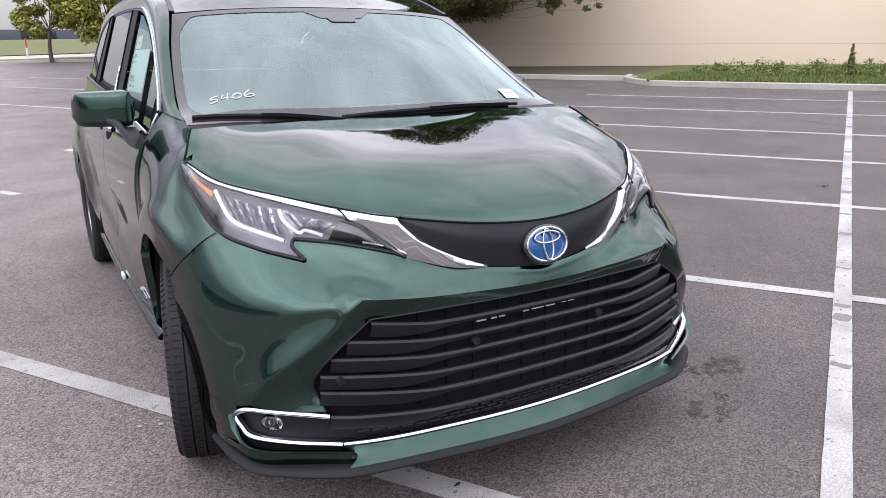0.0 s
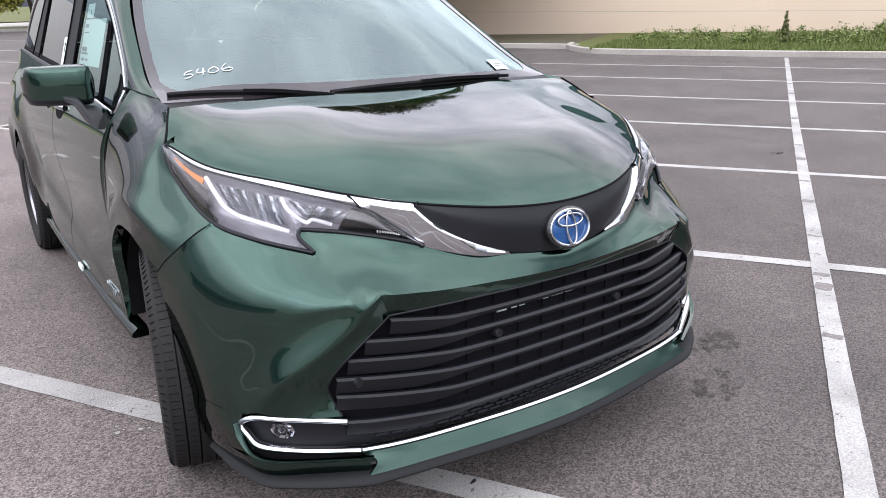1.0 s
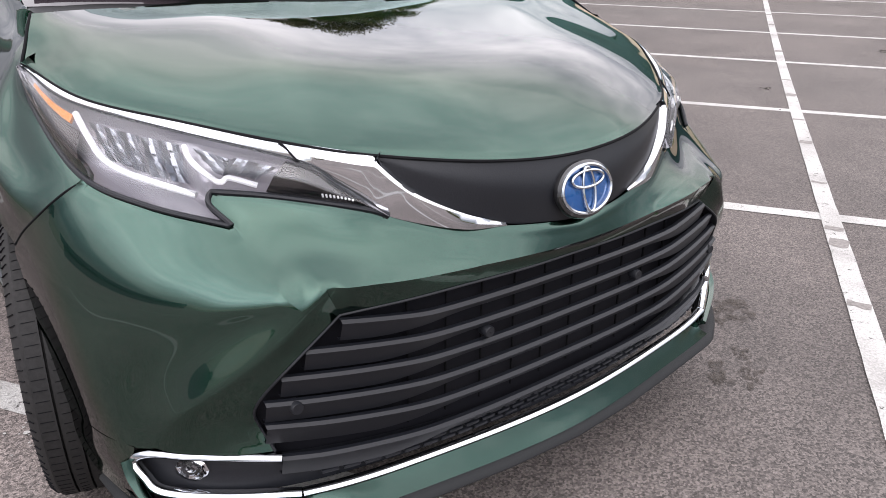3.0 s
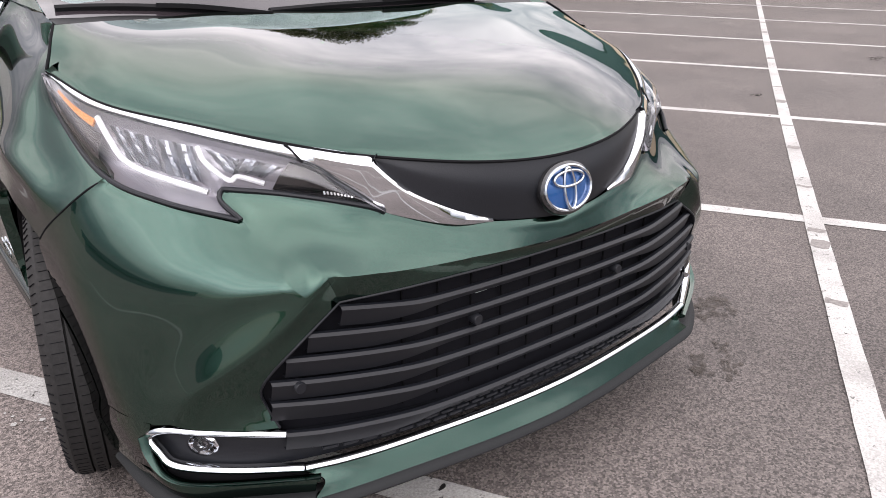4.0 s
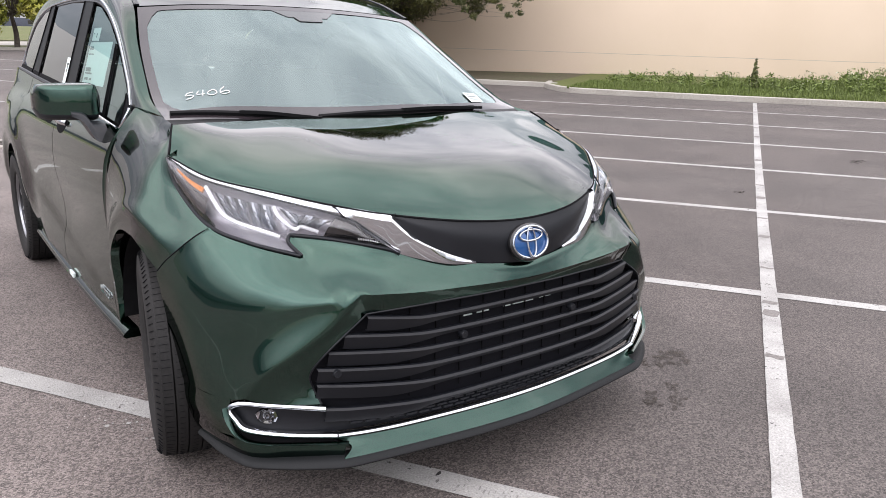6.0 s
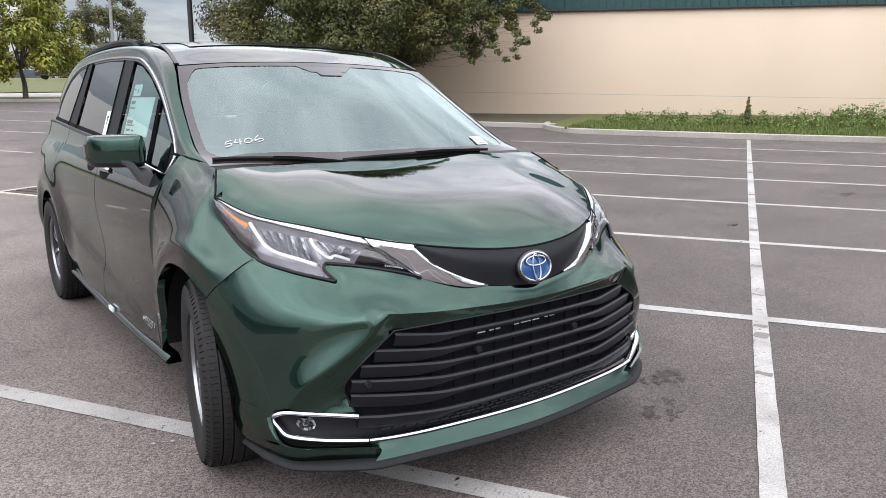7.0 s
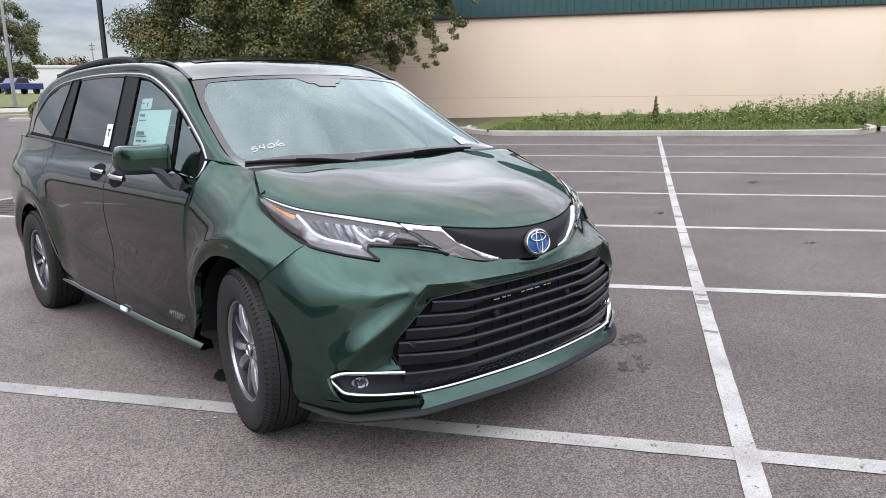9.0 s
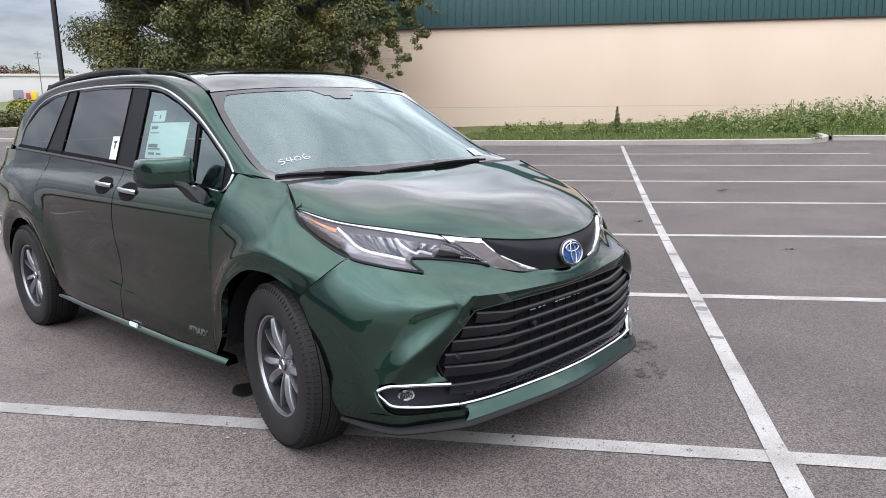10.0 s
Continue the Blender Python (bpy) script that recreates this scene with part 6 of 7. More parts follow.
def strip_on_ground(name, u0, w0, u1, w1, width, m, dz=0.004, label="", cat="marking", ragged=0.0, grp=""):
    n = max(3, int(math.hypot(u1 - u0, w1 - w0) / 0.12))
    d = np.array([u1 - u0, w1 - w0]) / math.hypot(u1 - u0, w1 - w0)
    s = np.array([-d[1], d[0]])
    rng = np.random.RandomState(int(abs(u0 * 31 + w0 * 17 + u1 * 7) * 10) % 9999)
    rows = []
    for k in range(n + 1):
        c = np.array([u0, w0]) + (np.array([u1, w1]) - (u0, w0)) * k / n
        e = rng.uniform(-ragged, ragged, 2)
        rows.append([at_uw(*(c + s * (q * width / 2 + (e[0] if q > 0 else e[1]) * abs(q))), dz) for q in (-1, -0.3, 0.3, 1)])
    return tagged(grid(name, np.array(rows), m, out=-1), label, cat, grp, "structure")


for k, u in enumerate((0.0, 2.69, 5.42, 8.10, 10.68, 13.45, 16.15)):
    strip_on_ground("parking_line", u - 0.01, -5.6, u + 0.012, 5.7, 0.112, LINEPAINT, label="worn white painted stall line", ragged=0.002, grp="stall lines")
strip_on_ground("parking_line", -6.0, -0.10, 18.75, -0.01, 0.092, LINEPAINT, 0.007, "worn white centre line between the bays", ragged=0.0015, grp="stall lines")
for k in range(1, 4):
    strip_on_ground("parking_line", -2.7 * k, -5.6, -2.7 * k, 5.7, 0.105, LINEPAINT, label="worn white painted stall line", ragged=0.002, grp="stall lines")
for u, w0 in ((2.75, 7.6), (9.45, 14.6), (13.6, 17.8), (17.5, 22.6), (22.6, 26.5)):
    strip_on_ground("parking_line", u, w0, u + 0.3, w0 + 7.5, 0.11, LINEPAINT, label="worn white painted stall line", ragged=0.002, grp="stall lines")


def blot(name, x, y, rx, ry, rz, m, seed, label, cat, dz=0.004, n=26, jag=0.35):
    rng = np.random.RandomState(seed)
    ph = rng.uniform(0, 6.3, 5)
    V = [at_xy(x, y, dz)]
    for k in range(n):
        a = 2 * math.pi * k / n
        r = 1 + jag * sum(math.sin((q + 2) * a + ph[q]) / (q + 1.5) for q in range(5))
        px_, py_ = rx * r * math.cos(a), ry * r * math.sin(a)
        c, s = math.cos(rz), math.sin(rz)
        V.append(at_xy(x + c * px_ - s * py_, y + s * px_ + c * py_, dz))
    return tagged(obj(name, raw(name, V, [(0, 1 + k, 1 + (k + 1) % n) for k in range(n)], 0), m), label, cat, "ground stains", "structure")


for i, (x, y, rx, ry) in enumerate(((1.27, -0.52, 0.13, 0.07), (1.12, -0.47, 0.07, 0.05), (0.88, -0.78, 0.11, 0.07), (1.02, -0.72, 0.05, 0.03), (5.6, 1.9, 0.12, 0.03), (4.85, -0.16, 0.10, 0.04), (9.0, 2.3, 0.22, 0.05))):
    rs_ = np.random.RandomState(90 + i)
    for q in range(9):
        a, d = rs_.uniform(0, 6.28), rs_.rand() ** 0.7
        s_ = rs_.uniform(0.22, 0.5) * (1.25 - 0.7 * d)
        blot("oil_stain", x + rx * d * math.cos(a), y + ry * d * math.sin(a) * 1.3, rx * s_, rx * s_ * rs_.uniform(0.35, 0.7), rs_.uniform(0.2, 0.9), OIL, 40 + 20 * i + q, "dark oil stain soaked into the asphalt", "stain", 0.003 + 0.0003 * q, 22, 0.5)
blot("oil_stain", -0.69, 0.73, 0.10, 0.07, 0.55, WETOIL, 77, "fresh black oil spot behind the front wheel", "stain", n=30, jag=0.2)
for k, (u, wd) in enumerate(((1.62, 0.05), (2.30, 0.11), (2.50, 0.05), (3.3, 0.04), (4.30, 0.09), (5.05, 0.05), (6.1, 0.14), (6.9, 0.06), (8.9, 0.16), (11.6, 0.2), (13.0, 0.15))):
    w_c = -0.10 + 0.09 * (u + 6) / 24.75
    strip_on_ground("tyre_mark", u, w_c - 0.042, u + 0.015, w_c + 0.042, wd, TYREMARK, 0.0082, "dark worn gap where tyres cross the centre line", ragged=0.012, grp="tyre marks")

# Rows of small scuffs printed on the near stall line by a tyre
rs_ = np.random.RandomState(31)
for k in range(26):
    w_ = 0.50 + 0.018 * k
    if rs_.rand() < 0.85:
        u_ = rs_.uniform(-0.018, 0.012) - 0.02 + 0.05 * (w_ - 0.5)
        strip_on_ground("tyre_scuff", u_ - 0.010, w_, u_ + 0.004 + 0.014 * rs_.rand(), w_ + rs_.uniform(-0.003, 0.004), 0.003 + 0.006 * rs_.rand(), SCUFF, 0.0052, "faint dark tyre scuff on the stall line", ragged=0.001, grp="tyre scuffs")
blot("tar_spot", -0.232, -0.718, 0.013, 0.008, 0.4, WETOIL, 5, "small black tar spot on the stall line", "stain", dz=0.0056, n=14, jag=0.3)

# Flakes of line paint scattered beside the front wheel
rs_ = np.random.RandomState(57)
V_, F_ = [], []
for k in range(150):
    w_, u_ = 2.25 + rs_.normal(0, 0.22), rs_.normal(0, 0.10)
    r_ = 0.003 + 0.009 * rs_.rand() ** 2
    a_ = rs_.uniform(0, 6.28)
    n0 = len(V_)
    V_ += [at_uw(u_ + r_ * rs_.uniform(0.5, 1.3) * math.cos(a_ + q * 1.2566), w_ + r_ * rs_.uniform(0.5, 1.3) * math.sin(a_ + q * 1.2566), 0.0062) for q in range(5)]
    F_.append(tuple(range(n0, n0 + 5)))
tagged(obj("paint_flakes", raw("paint_flakes", V_, F_, 0), LINEPAINT), "white flakes of line paint beside the wheel", "paint flakes", kind="stuff")

# Storm drain beyond the minivan's tail
DC, D1, D2 = np.array([-0.65, 9.58]), np.array([0.48, -0.877]), np.array([0.889, 0.458])


def drain_pt(a, b, dz):
    return at_xy(*(DC + D1 * a + D2 * b), dz)


def drain_slab(name, a0, a1, b0, b1, lo, hi, m, parent=None, label=""):
    V = [drain_pt(a, b, dz) for dz in (lo, hi) for a, b in ((a0, b0), (a1, b0), (a1, b1), (a0, b1))]
    return obj(name, mesh_of((np.array(V), [(3, 2, 1, 0), (4, 5, 6, 7), (0, 1, 5, 4), (1, 2, 6, 5), (2, 3, 7, 6), (3, 0, 4, 7)]), smooth=0), m, parent, label)


gr = thing("drain_grate", "rusty iron storm drain grate in a pale concrete frame", "drain")
for a0, a1, b0, b1 in ((-0.09, 0.0, -0.09, 2.55), (0.0, 2.4, -0.09, 0.0), (2.4, 2.49, -0.09, 2.55), (0.0, 2.4, 2.46, 2.55)):
    drain_slab("concrete_frame", a0, a1, b0, b1, -0.02, 0.022, CONCRETE, gr, "pale concrete frame")
drain_slab("grate_pit", 0, 2.4, 0, 2.46, 0.0, 0.006, DARKVOID, gr)
for k in range(14):
    drain_slab("grate_bar", 0.01, 2.39, 0.03 + 0.174 * k, 0.03 + 0.174 * k + 0.13, 0.006, 0.020, IRON, gr)


# ---- kerbs, planted island, verge ----
def kerb(path, label, name="kerb", h=0.15, wdt=0.16):
    P = resample(np.array(path, float), max(8, int(len(path) * 10)))
    C = np.array([at_uw(u, w) for u, w in P])
    d = sweep(C, [(-wdt / 2, -0.05), (-wdt / 2, h - 0.02), (-wdt / 2 + 0.03, h), (wdt / 2 - 0.03, h), (wdt / 2, h - 0.02), (wdt / 2, -0.05)])
    return tagged(obj(name, mesh_of(d), CONCRETE), label, "kerb", kind="structure")


ISLAND = [(22.0, 6.15), (21.0, 6.0), (20.3, 5.65), (19.6, 5.1), (19.25, 4.2), (19.05, 0.0), (19.2, -4.4), (19.5, -5.2), (20.3, -5.75), (21.6, -5.95), (26.0, -6.2)]
kerb(crp([(u, w) for u, w in ISLAND], 5), "pale concrete kerb round the planted island")
kerb([(21.12, 5.7), (21.25, 9.0), (21.5, 14.0), (22.0, 24.0)], "pale concrete kerb before the building")
kerb([(20.5, -6.0), (20.4, -7.5), (20.2, -30)], "pale concrete kerb by the verge")


def fill(name, poly, m, dz, label, cat, nu=24, nv=14):
    """A bed between the front line poly and a straight back line."""
    F0 = resample(np.array([p[0] for p in poly], float), nu)
    B0 = resample(np.array([p[1] for p in poly], float), nu)
    t_ = np.linspace(0, 1, nv)[:, None, None]
    Q = F0[None] * (1 - t_) + B0[None] * t_
    A = np.array([[at_uw(u, w, dz) for u, w in row] for row in Q])
    return tagged(grid(name, A, m, out=1), label, cat, kind="structure")


fill("island_grass", [((21.0, 5.95), (34, 6)), ((20.3, 5.6), (34, 5.5)), ((19.65, 5.05), (34, 5)), ((19.3, 4.1), (34, 4)), ((19.1, 0), (34, 0)), ((19.25, -4.3), (34, -4.5)), ((20.3, -5.7), (34, -5.8))], GRASS, 0.13, "rough grass on the planted island", "grass")
fill("verge_grass", [((20.4, -6.0), (36, -6)), ((20.3, -8), (36, -8)), ((20.2, -30), (40, -40))], GRASS, 0.13, "rough grass verge before the building", "grass")
fill("mulch_bed", [((21.15, 5.97), (33, 5.97)), ((21.3, 9.0), (31, 9)), ((21.55, 14), (31, 14)), ((22.05, 24), (31, 24))], MULCH, 0.12, "brown mulch bed under the oak", "bed")

# ---- the long building ----
wa, wb = np.array([25.4, 16.0]), np.array([33.2, -19.5])
hall = thing("long_building", "long cream stucco building with a teal metal fascia", "building")
A3, B3 = np.array(at_uw(*wa)), np.array(at_uw(*wb))
hd = (B3 - A3)[:2] / np.linalg.norm((B3 - A3)[:2])
hn = np.array([-hd[1], hd[0]])
if hn @ (np.array([0, 0]) - A3[:2]) < 0:
    hn = -hn
hl = np.linalg.norm((B3 - A3)[:2])
ang = math.atan2(hd[1], hd[0])
HM = Matrix.Translation((A3[0], A3[1], 0)) @ Matrix.Rotation(ang, 4, "Z")
back_s = -1 if (Matrix.Rotation(ang, 3, "Z") @ Vector((0, 1, 0))).xy.dot(Vector(hn)) > 0 else 1


def hall_part(name, x0, x1, y, d, z0, z1, m, label="", bev=0.01):
    V, F = box(((x0 + x1) / 2, back_s * (y + d / 2), (z0 + z1) / 2), (x1 - x0, d, z1 - z0), bev=bev)
    return obj(name, mesh_of((np.array([HM @ Vector(v) for v in V]), F)), m, hall, label)


WT = 4.82
hall_part("wall_body", -0.1, hl, 0.12, 14.0, -0.5, WT - 0.05, STUCCO)
n_pan = 1
for k in range(n_pan):
    a, b = hl * k / n_pan, hl * (k + 1) / n_pan
    hall_part("wall_panel", a + 0.004, b - 0.004, 0, 0.118, 0.0, WT, STUCCO, bev=0.004)
V = np.array([HM @ Vector((x, back_s * y, 1.82 - 0.0185 * x + z)) for x in (0.0, hl) for y in (-0.003, 0.004) for z in (-0.006, 0.006)])
obj("wall_joint", mesh_of((V, [(0, 1, 3, 2), (4, 6, 7, 5), (0, 4, 5, 1), (2, 3, 7, 6), (0, 2, 6, 4), (1, 5, 7, 3)]), smooth=0), CONCRETE, hall, "thin joint line")
hall_part("fascia_sheet", -0.15, hl + 0.1, -0.06, 0.3, WT, WT + 2.6, TEAL, "teal ribbed metal fascia")
hall_part("drip_edge", -0.15, hl + 0.1, -0.12, 0.1, WT - 0.06, WT + 0.02, POLE, "dark drip edge")
rib = box((0, 0, 0), (0.05, 0.05, 2.55), bev=0.01)
rib_me = mesh_of(rib, "fascia_rib")
rib_me.materials.append(TEAL)
for k in range(int(hl / 0.32)):
    o = obj("fascia_rib", rib_me, None, hall)
    o.matrix_basis = HM @ Matrix.Translation((0.32 * k, back_s * -0.075, WT + 1.31))
hall_part("fascia_cap", -0.2, hl + 0.2, -0.15, 0.5, WT + 2.6, WT + 2.75, TEAL)


# ---- plants ----
def leaf_cloud(name, centres, radii, count, size, m, parent, seed, flat=0.6, label="", kind="", shell=0.55):
    """Many small leaves scattered through overlapping clumps."""
    rng = np.random.RandomState(seed)
    centres, radii = np.asarray(centres, float), np.asarray(radii, float)
    wts = radii**2 / (radii**2).sum()
    idx = rng.choice(len(centres), count, p=wts)
    d = rng.normal(size=(count, 3))
    d /= np.linalg.norm(d, axis=1, keepdims=True)
    rr = shell + (1 - shell) * rng.rand(count) ** 0.6
    rr *= rng.uniform(0.85, 1.12, count)
    P = centres[idx] + d * (rr * radii[idx])[:, None] * [1, 1, flat]
    face = d * 0.9 + [0, 0, 0.45] + rng.normal(0, 0.55, (count, 3))
    a = np.cross(face, rng.normal(size=(count, 3)))
    a /= np.linalg.norm(a, axis=1, keepdims=True)
    b = np.cross(a, face)
    b /= np.linalg.norm(b, axis=1, keepdims=True)
    s = size * rng.uniform(0.6, 1.35, count)[:, None]
    V = np.stack([P - a * s, P - b * s * 0.45, P + a * s, P + b * s * 0.45], 1).reshape(-1, 3)
    me = bpy.data.meshes.new(name)
    me.vertices.add(len(V))
    me.vertices.foreach_set("co", V.ravel())
    me.loops.add(count * 4)
    me.loops.foreach_set("vertex_index", np.arange(count * 4))
    me.polygons.add(count)
    me.polygons.foreach_set("loop_start", np.arange(0, count * 4, 4))
    me.update(calc_edges=True)
    me.validate()
    o = obj(name, me, m, parent, label)
    if kind:
        o["kind"] = kind
    return o


def limbs(base, tips, r0, seed, sag=0.3):
    rng = np.random.RandomState(seed)
    parts = []
    for tip, r in tips:
        b, t_ = np.array(base, float), np.array(tip, float)
        mid = b * 0.55 + t_ * 0.45 + rng.normal(0, 0.12, 3) * np.linalg.norm(t_ - b) * 0.4
        mid2 = b * 0.2 + t_ * 0.8 + rng.normal(0, 0.08, 3) * np.linalg.norm(t_ - b) * 0.4
        C = even([b, mid, mid2, t_], 12)
        parts.append(tube(C, r, 7, np.linspace(1, 0.25, 12)))
    return join(*parts)


def tree(name, label, base, height, spread, trunk_h, trunk_r, clumps, leaves, leaf, m, seed, flat=0.7, low=0.35, extra=(), puff=(0.20, 0.36)):
    rng = np.random.RandomState(seed)
    T = thing(name, label, "tree", base)
    tr = even([(0, 0, -0.1), (rng.normal(0, 0.05), rng.normal(0, 0.05), trunk_h * 0.5), (rng.normal(0, 0.12), rng.normal(0, 0.12), trunk_h)], 14)
    cs, rs, tips = [], [], []
    for k in range(clumps):
        a, q = rng.uniform(0, 6.283), math.sqrt(rng.rand())
        z = trunk_h * 0.8 + (height - trunk_h * 0.8) * (low + (1 - low) * rng.rand()) * (1 - 0.35 * q * q)
        c = np.array([spread * q * math.cos(a), spread * q * math.sin(a), z])
        cs.append(c)
        rs.append(spread * rng.uniform(*puff))
        if k % 3 == 0:
            tips.append((c, trunk_r * 0.35))
    for c, r in extra:
        cs.append(np.array(c, float)), rs.append(r)
        tips.append((np.array(c, float), trunk_r * 0.018))
    obj("trunk", mesh_of(join(tube(tr, trunk_r, 12, np.linspace(1.25, 0.75, 14)), limbs(tr[-1], tips, trunk_r * 0.4, seed + 1))), BARK, T, "grey bark")
    leaf_cloud("crown", cs, rs, leaves, leaf, m, T, seed + 2, flat, shell=0.25)
    return T


def strand(top, tip, n, r):
    """Clumps down a hanging spray of leaves."""
    a, b = np.array(top, float), np.array(tip, float)
    n = 2 * n
    return [(tuple(a + (b - a) * k / (n - 1) + np.array([0.22 * math.sin(5 * k), 0.22 * math.cos(7 * k), 0.1 * math.sin(11 * k)])), r * 0.75 * (1 - 0.6 * k / (n - 1))) for k in range(n)]


oak_at = at_uw(22.4, 13.5)
OAK_SPRAYS = strand((2.6, -4.1, 3.9), (2.9, -4.6, 2.2), 7, 0.5) + strand((3.4, -4.2, 4.6), (3.8, -4.8, 2.3), 9, 0.5) + strand((4.0, -4.4, 5.2), (4.5, -5.1, 3.2), 9, 0.55) + strand((1.4, -3.9, 3.9), (1.5, -4.5, 2.1), 7, 0.55) + strand((0.2, -3.9, 3.6), (0.1, -4.4, 2.3), 6, 0.5) + strand((4.4, -4.0, 6.0), (5.0, -5.0, 4.4), 7, 0.5)
tree("oak_tree", "spreading live oak with dense dark olive leaves", oak_at, 13.2, 4.45, 2.5, 0.42, 300, 430000, 0.056, OAKLEAF, 11, 0.75, 0.02, puff=(0.09, 0.21),
     extra=OAK_SPRAYS + [((-1.5, -3.2, 2.7), 1.0), ((-3.2, -1.6, 2.8), 1.1), ((-4.0, 0.6, 3.0), 1.1), ((-4.3, 1.6, 3.6), 1.0), ((0.5, -3.4, 3.0), 1.2), ((2.6, -3.4, 4.0), 1.2), ((3.4, -3.0, 5.2), 1.3)])
tree("verge_tree", "slim young tree with yellow-green autumn leaves on a verge", at_xy(1.2, 50.4), 6.6, 1.9, 1.9, 0.11, 30, 8000, 0.13, YELLOWLEAF, 21, 0.9, 0.05)
tree("verge_tree", "full young tree with yellow-green autumn leaves on a verge", at_xy(4.9, 49.9), 8.6, 3.1, 1.9, 0.14, 60, 26000, 0.14, YELLOWLEAF, 23, 0.9, 0.05)
tree("tall_tree", "tall open-crowned tree with olive leaves by the road", at_xy(21.4, 99.9), 11.4, 4.0, 1.7, 0.26, 80, 26000, 0.14, FARLEAF, 27, 0.8, 0.02, puff=(0.16, 0.30))


def weed_patch(name, spots, label, seed, m=WEED):
    """Upright weeds: leaning stalks with leaves along them."""
    rng = np.random.RandomState(seed)
    T = thing(name, label, "weeds", kind="stuff")
    st, cs, rs, fl = [], [], [], []
    for u, w, h in spots:
        b = np.array(at_uw(u, w, 0.10))
        tip = b + np.array([rng.normal(0, 0.16), rng.normal(0, 0.16), h])
        C = even([b, (b + tip) / 2 + rng.normal(0, 0.05, 3), tip], 6)
        st.append(tube(C, 0.008, 4, np.linspace(1, 0.4, 6)))
        for q in np.linspace(0.15, 1, 5):
            cs.append(b + (tip - b) * q), rs.append(0.10 + 0.16 * (1 - q) + 0.04 * rng.rand())
        if rng.rand() < 0.25:
            fl.append(tip + rng.normal(0, 0.05, 3))
    obj("stalks", mesh_of(join(*st)), WEED, T)
    leaf_cloud("leaves", cs, rs, len(spots) * 60, 0.045, m, T, seed + 1, 1.0, shell=0.2)
    if fl:
        leaf_cloud("flowers", fl, [0.10] * len(fl), len(fl) * 5, 0.022, FLOWER, T, seed + 2, 1.0)
    return T


rng0 = np.random.RandomState(5)
spots = []
for k in range(1150):
    w = rng0.uniform(-16, 4.5)
    tall = np.interp(w, [-16, -9, -5.5, -3.0, -1.5, 2.5, 4.0, 4.5], [0.92, 0.92, 0.8, 0.55, 0.40, 0.36, 0.3, 0.2])
    u = rng0.uniform(21.3, 25.5) if w > -6 else rng0.uniform(21.5, 28)
    if w > -2.5 and rng0.rand() < 0.72:
        continue
    spots.append((u, w, tall * rng0.uniform(0.25, 1.12)))
weed_patch("weed_bank", spots, "tangled green weeds with small pale flowers against the wall", 61)
sp = at_uw(22.0, 0.05)
spike = thing("conifer_seedling", "small dark pointed evergreen among the weeds", "shrub", sp)
leaf_cloud("needles", [(0, 0, z) for z in np.linspace(0.2, 1.0, 8)], np.linspace(0.17, 0.03, 8), 700, 0.05, OAKLEAF, spike, 71, 1.2, shell=0.1)
obj("stem", mesh_of(tube(np.array([(0, 0, 0), (0, 0, 0.5), (0, 0, 1.02)]), 0.015, 6)), BARK, spike)


def grass_tufts(name, n, ulo, uhi, wlo, whi, h, seed, label, m=BLADE, dz=0.12):
    rng = np.random.RandomState(seed)
    u, w = rng.uniform(ulo, uhi, n), rng.uniform(wlo, whi, n)
    P = np.array([at_uw(a, b, dz) for a, b in zip(u, w)])
    d = rng.normal(size=(n, 3)) * [1, 1, 0]
    d /= np.linalg.norm(d, axis=1, keepdims=True)
    hh = h * rng.uniform(0.5, 1.4, n)[:, None]
    tip = P + [0, 0, 1] * hh + d * hh * rng.uniform(0.1, 0.7, n)[:, None]
    s = np.cross(d, [0, 0, 1]) * 0.012
    V = np.stack([P - s, P + s, tip], 1).reshape(-1, 3)
    F = np.arange(n * 3).reshape(-1, 3).tolist()
    return tagged(obj(name, raw(name, V, F, 0), m), label, "grass", kind="stuff")


grass_tufts("island_blades", 26000, 19.3, 22.8, -5.4, 5.0, 0.09, 81, "tufts of rough green grass along the kerb")
grass_tufts("tall_grass", 12000, 21.6, 25.5, -16, 1.0, 0.22, 85, "tall wispy grass before the wall")
grass_tufts("verge_blades", 9000, 20.4, 23.0, -16, -5.9, 0.16, 83, "tufts of rough green grass along the verge")

# ---- lamp posts and poles ----
pl = thing("light_pole", "black steel car park light pole", "lamp post", at_xy(6.6, 23.0))
obj("pole_shaft", mesh_of(tube(np.array([(0, 0, 0.5), (0, 0, 4), (0, 0, 8.5)]), 0.085, 14)), POLE, pl)
obj("pole_base", mesh_of(revolve([(0.001, 0.62), (0.26, 0.62), (0.28, 0.58), (0.28, -0.1)], 24)), CONCRETE, pl, "round concrete base").rotation_euler = (0, radians(-90), 0)
for x in (0.35, -0.35):
    obj("lamp_head", mesh_of(box((x, 0, 8.45), (0.6, 0.32, 0.10), bev=0.03)), POLE, pl)
sl = thing("street_lamp", "grey galvanised street lamp with a curved arm", "street lamp", at_xy(12.0, 57.6))
obj("lamp_shaft", mesh_of(tube(np.array([(0, 0, 0), (0, 0, 3.8), (0, 0, 7.4)]), 0.13, 10, [1.1, 0.9, 0.7])), GALV, sl)
obj("lamp_arm", mesh_of(tube(even([(0, 0, 7.1), (0.4, -0.1, 7.55), (1.3, -0.4, 7.85), (2.1, -0.6, 7.9)], 16), 0.05, 8)), GALV, sl)
obj("lamp_head", mesh_of(box((2.4, -0.7, 7.88), (0.7, 0.3, 0.14), bev=0.04)), GALV, sl)
up_ = thing("utility_pole", "distant wooden utility pole with crossarms", "utility pole", at_xy(38.7, 120.6))
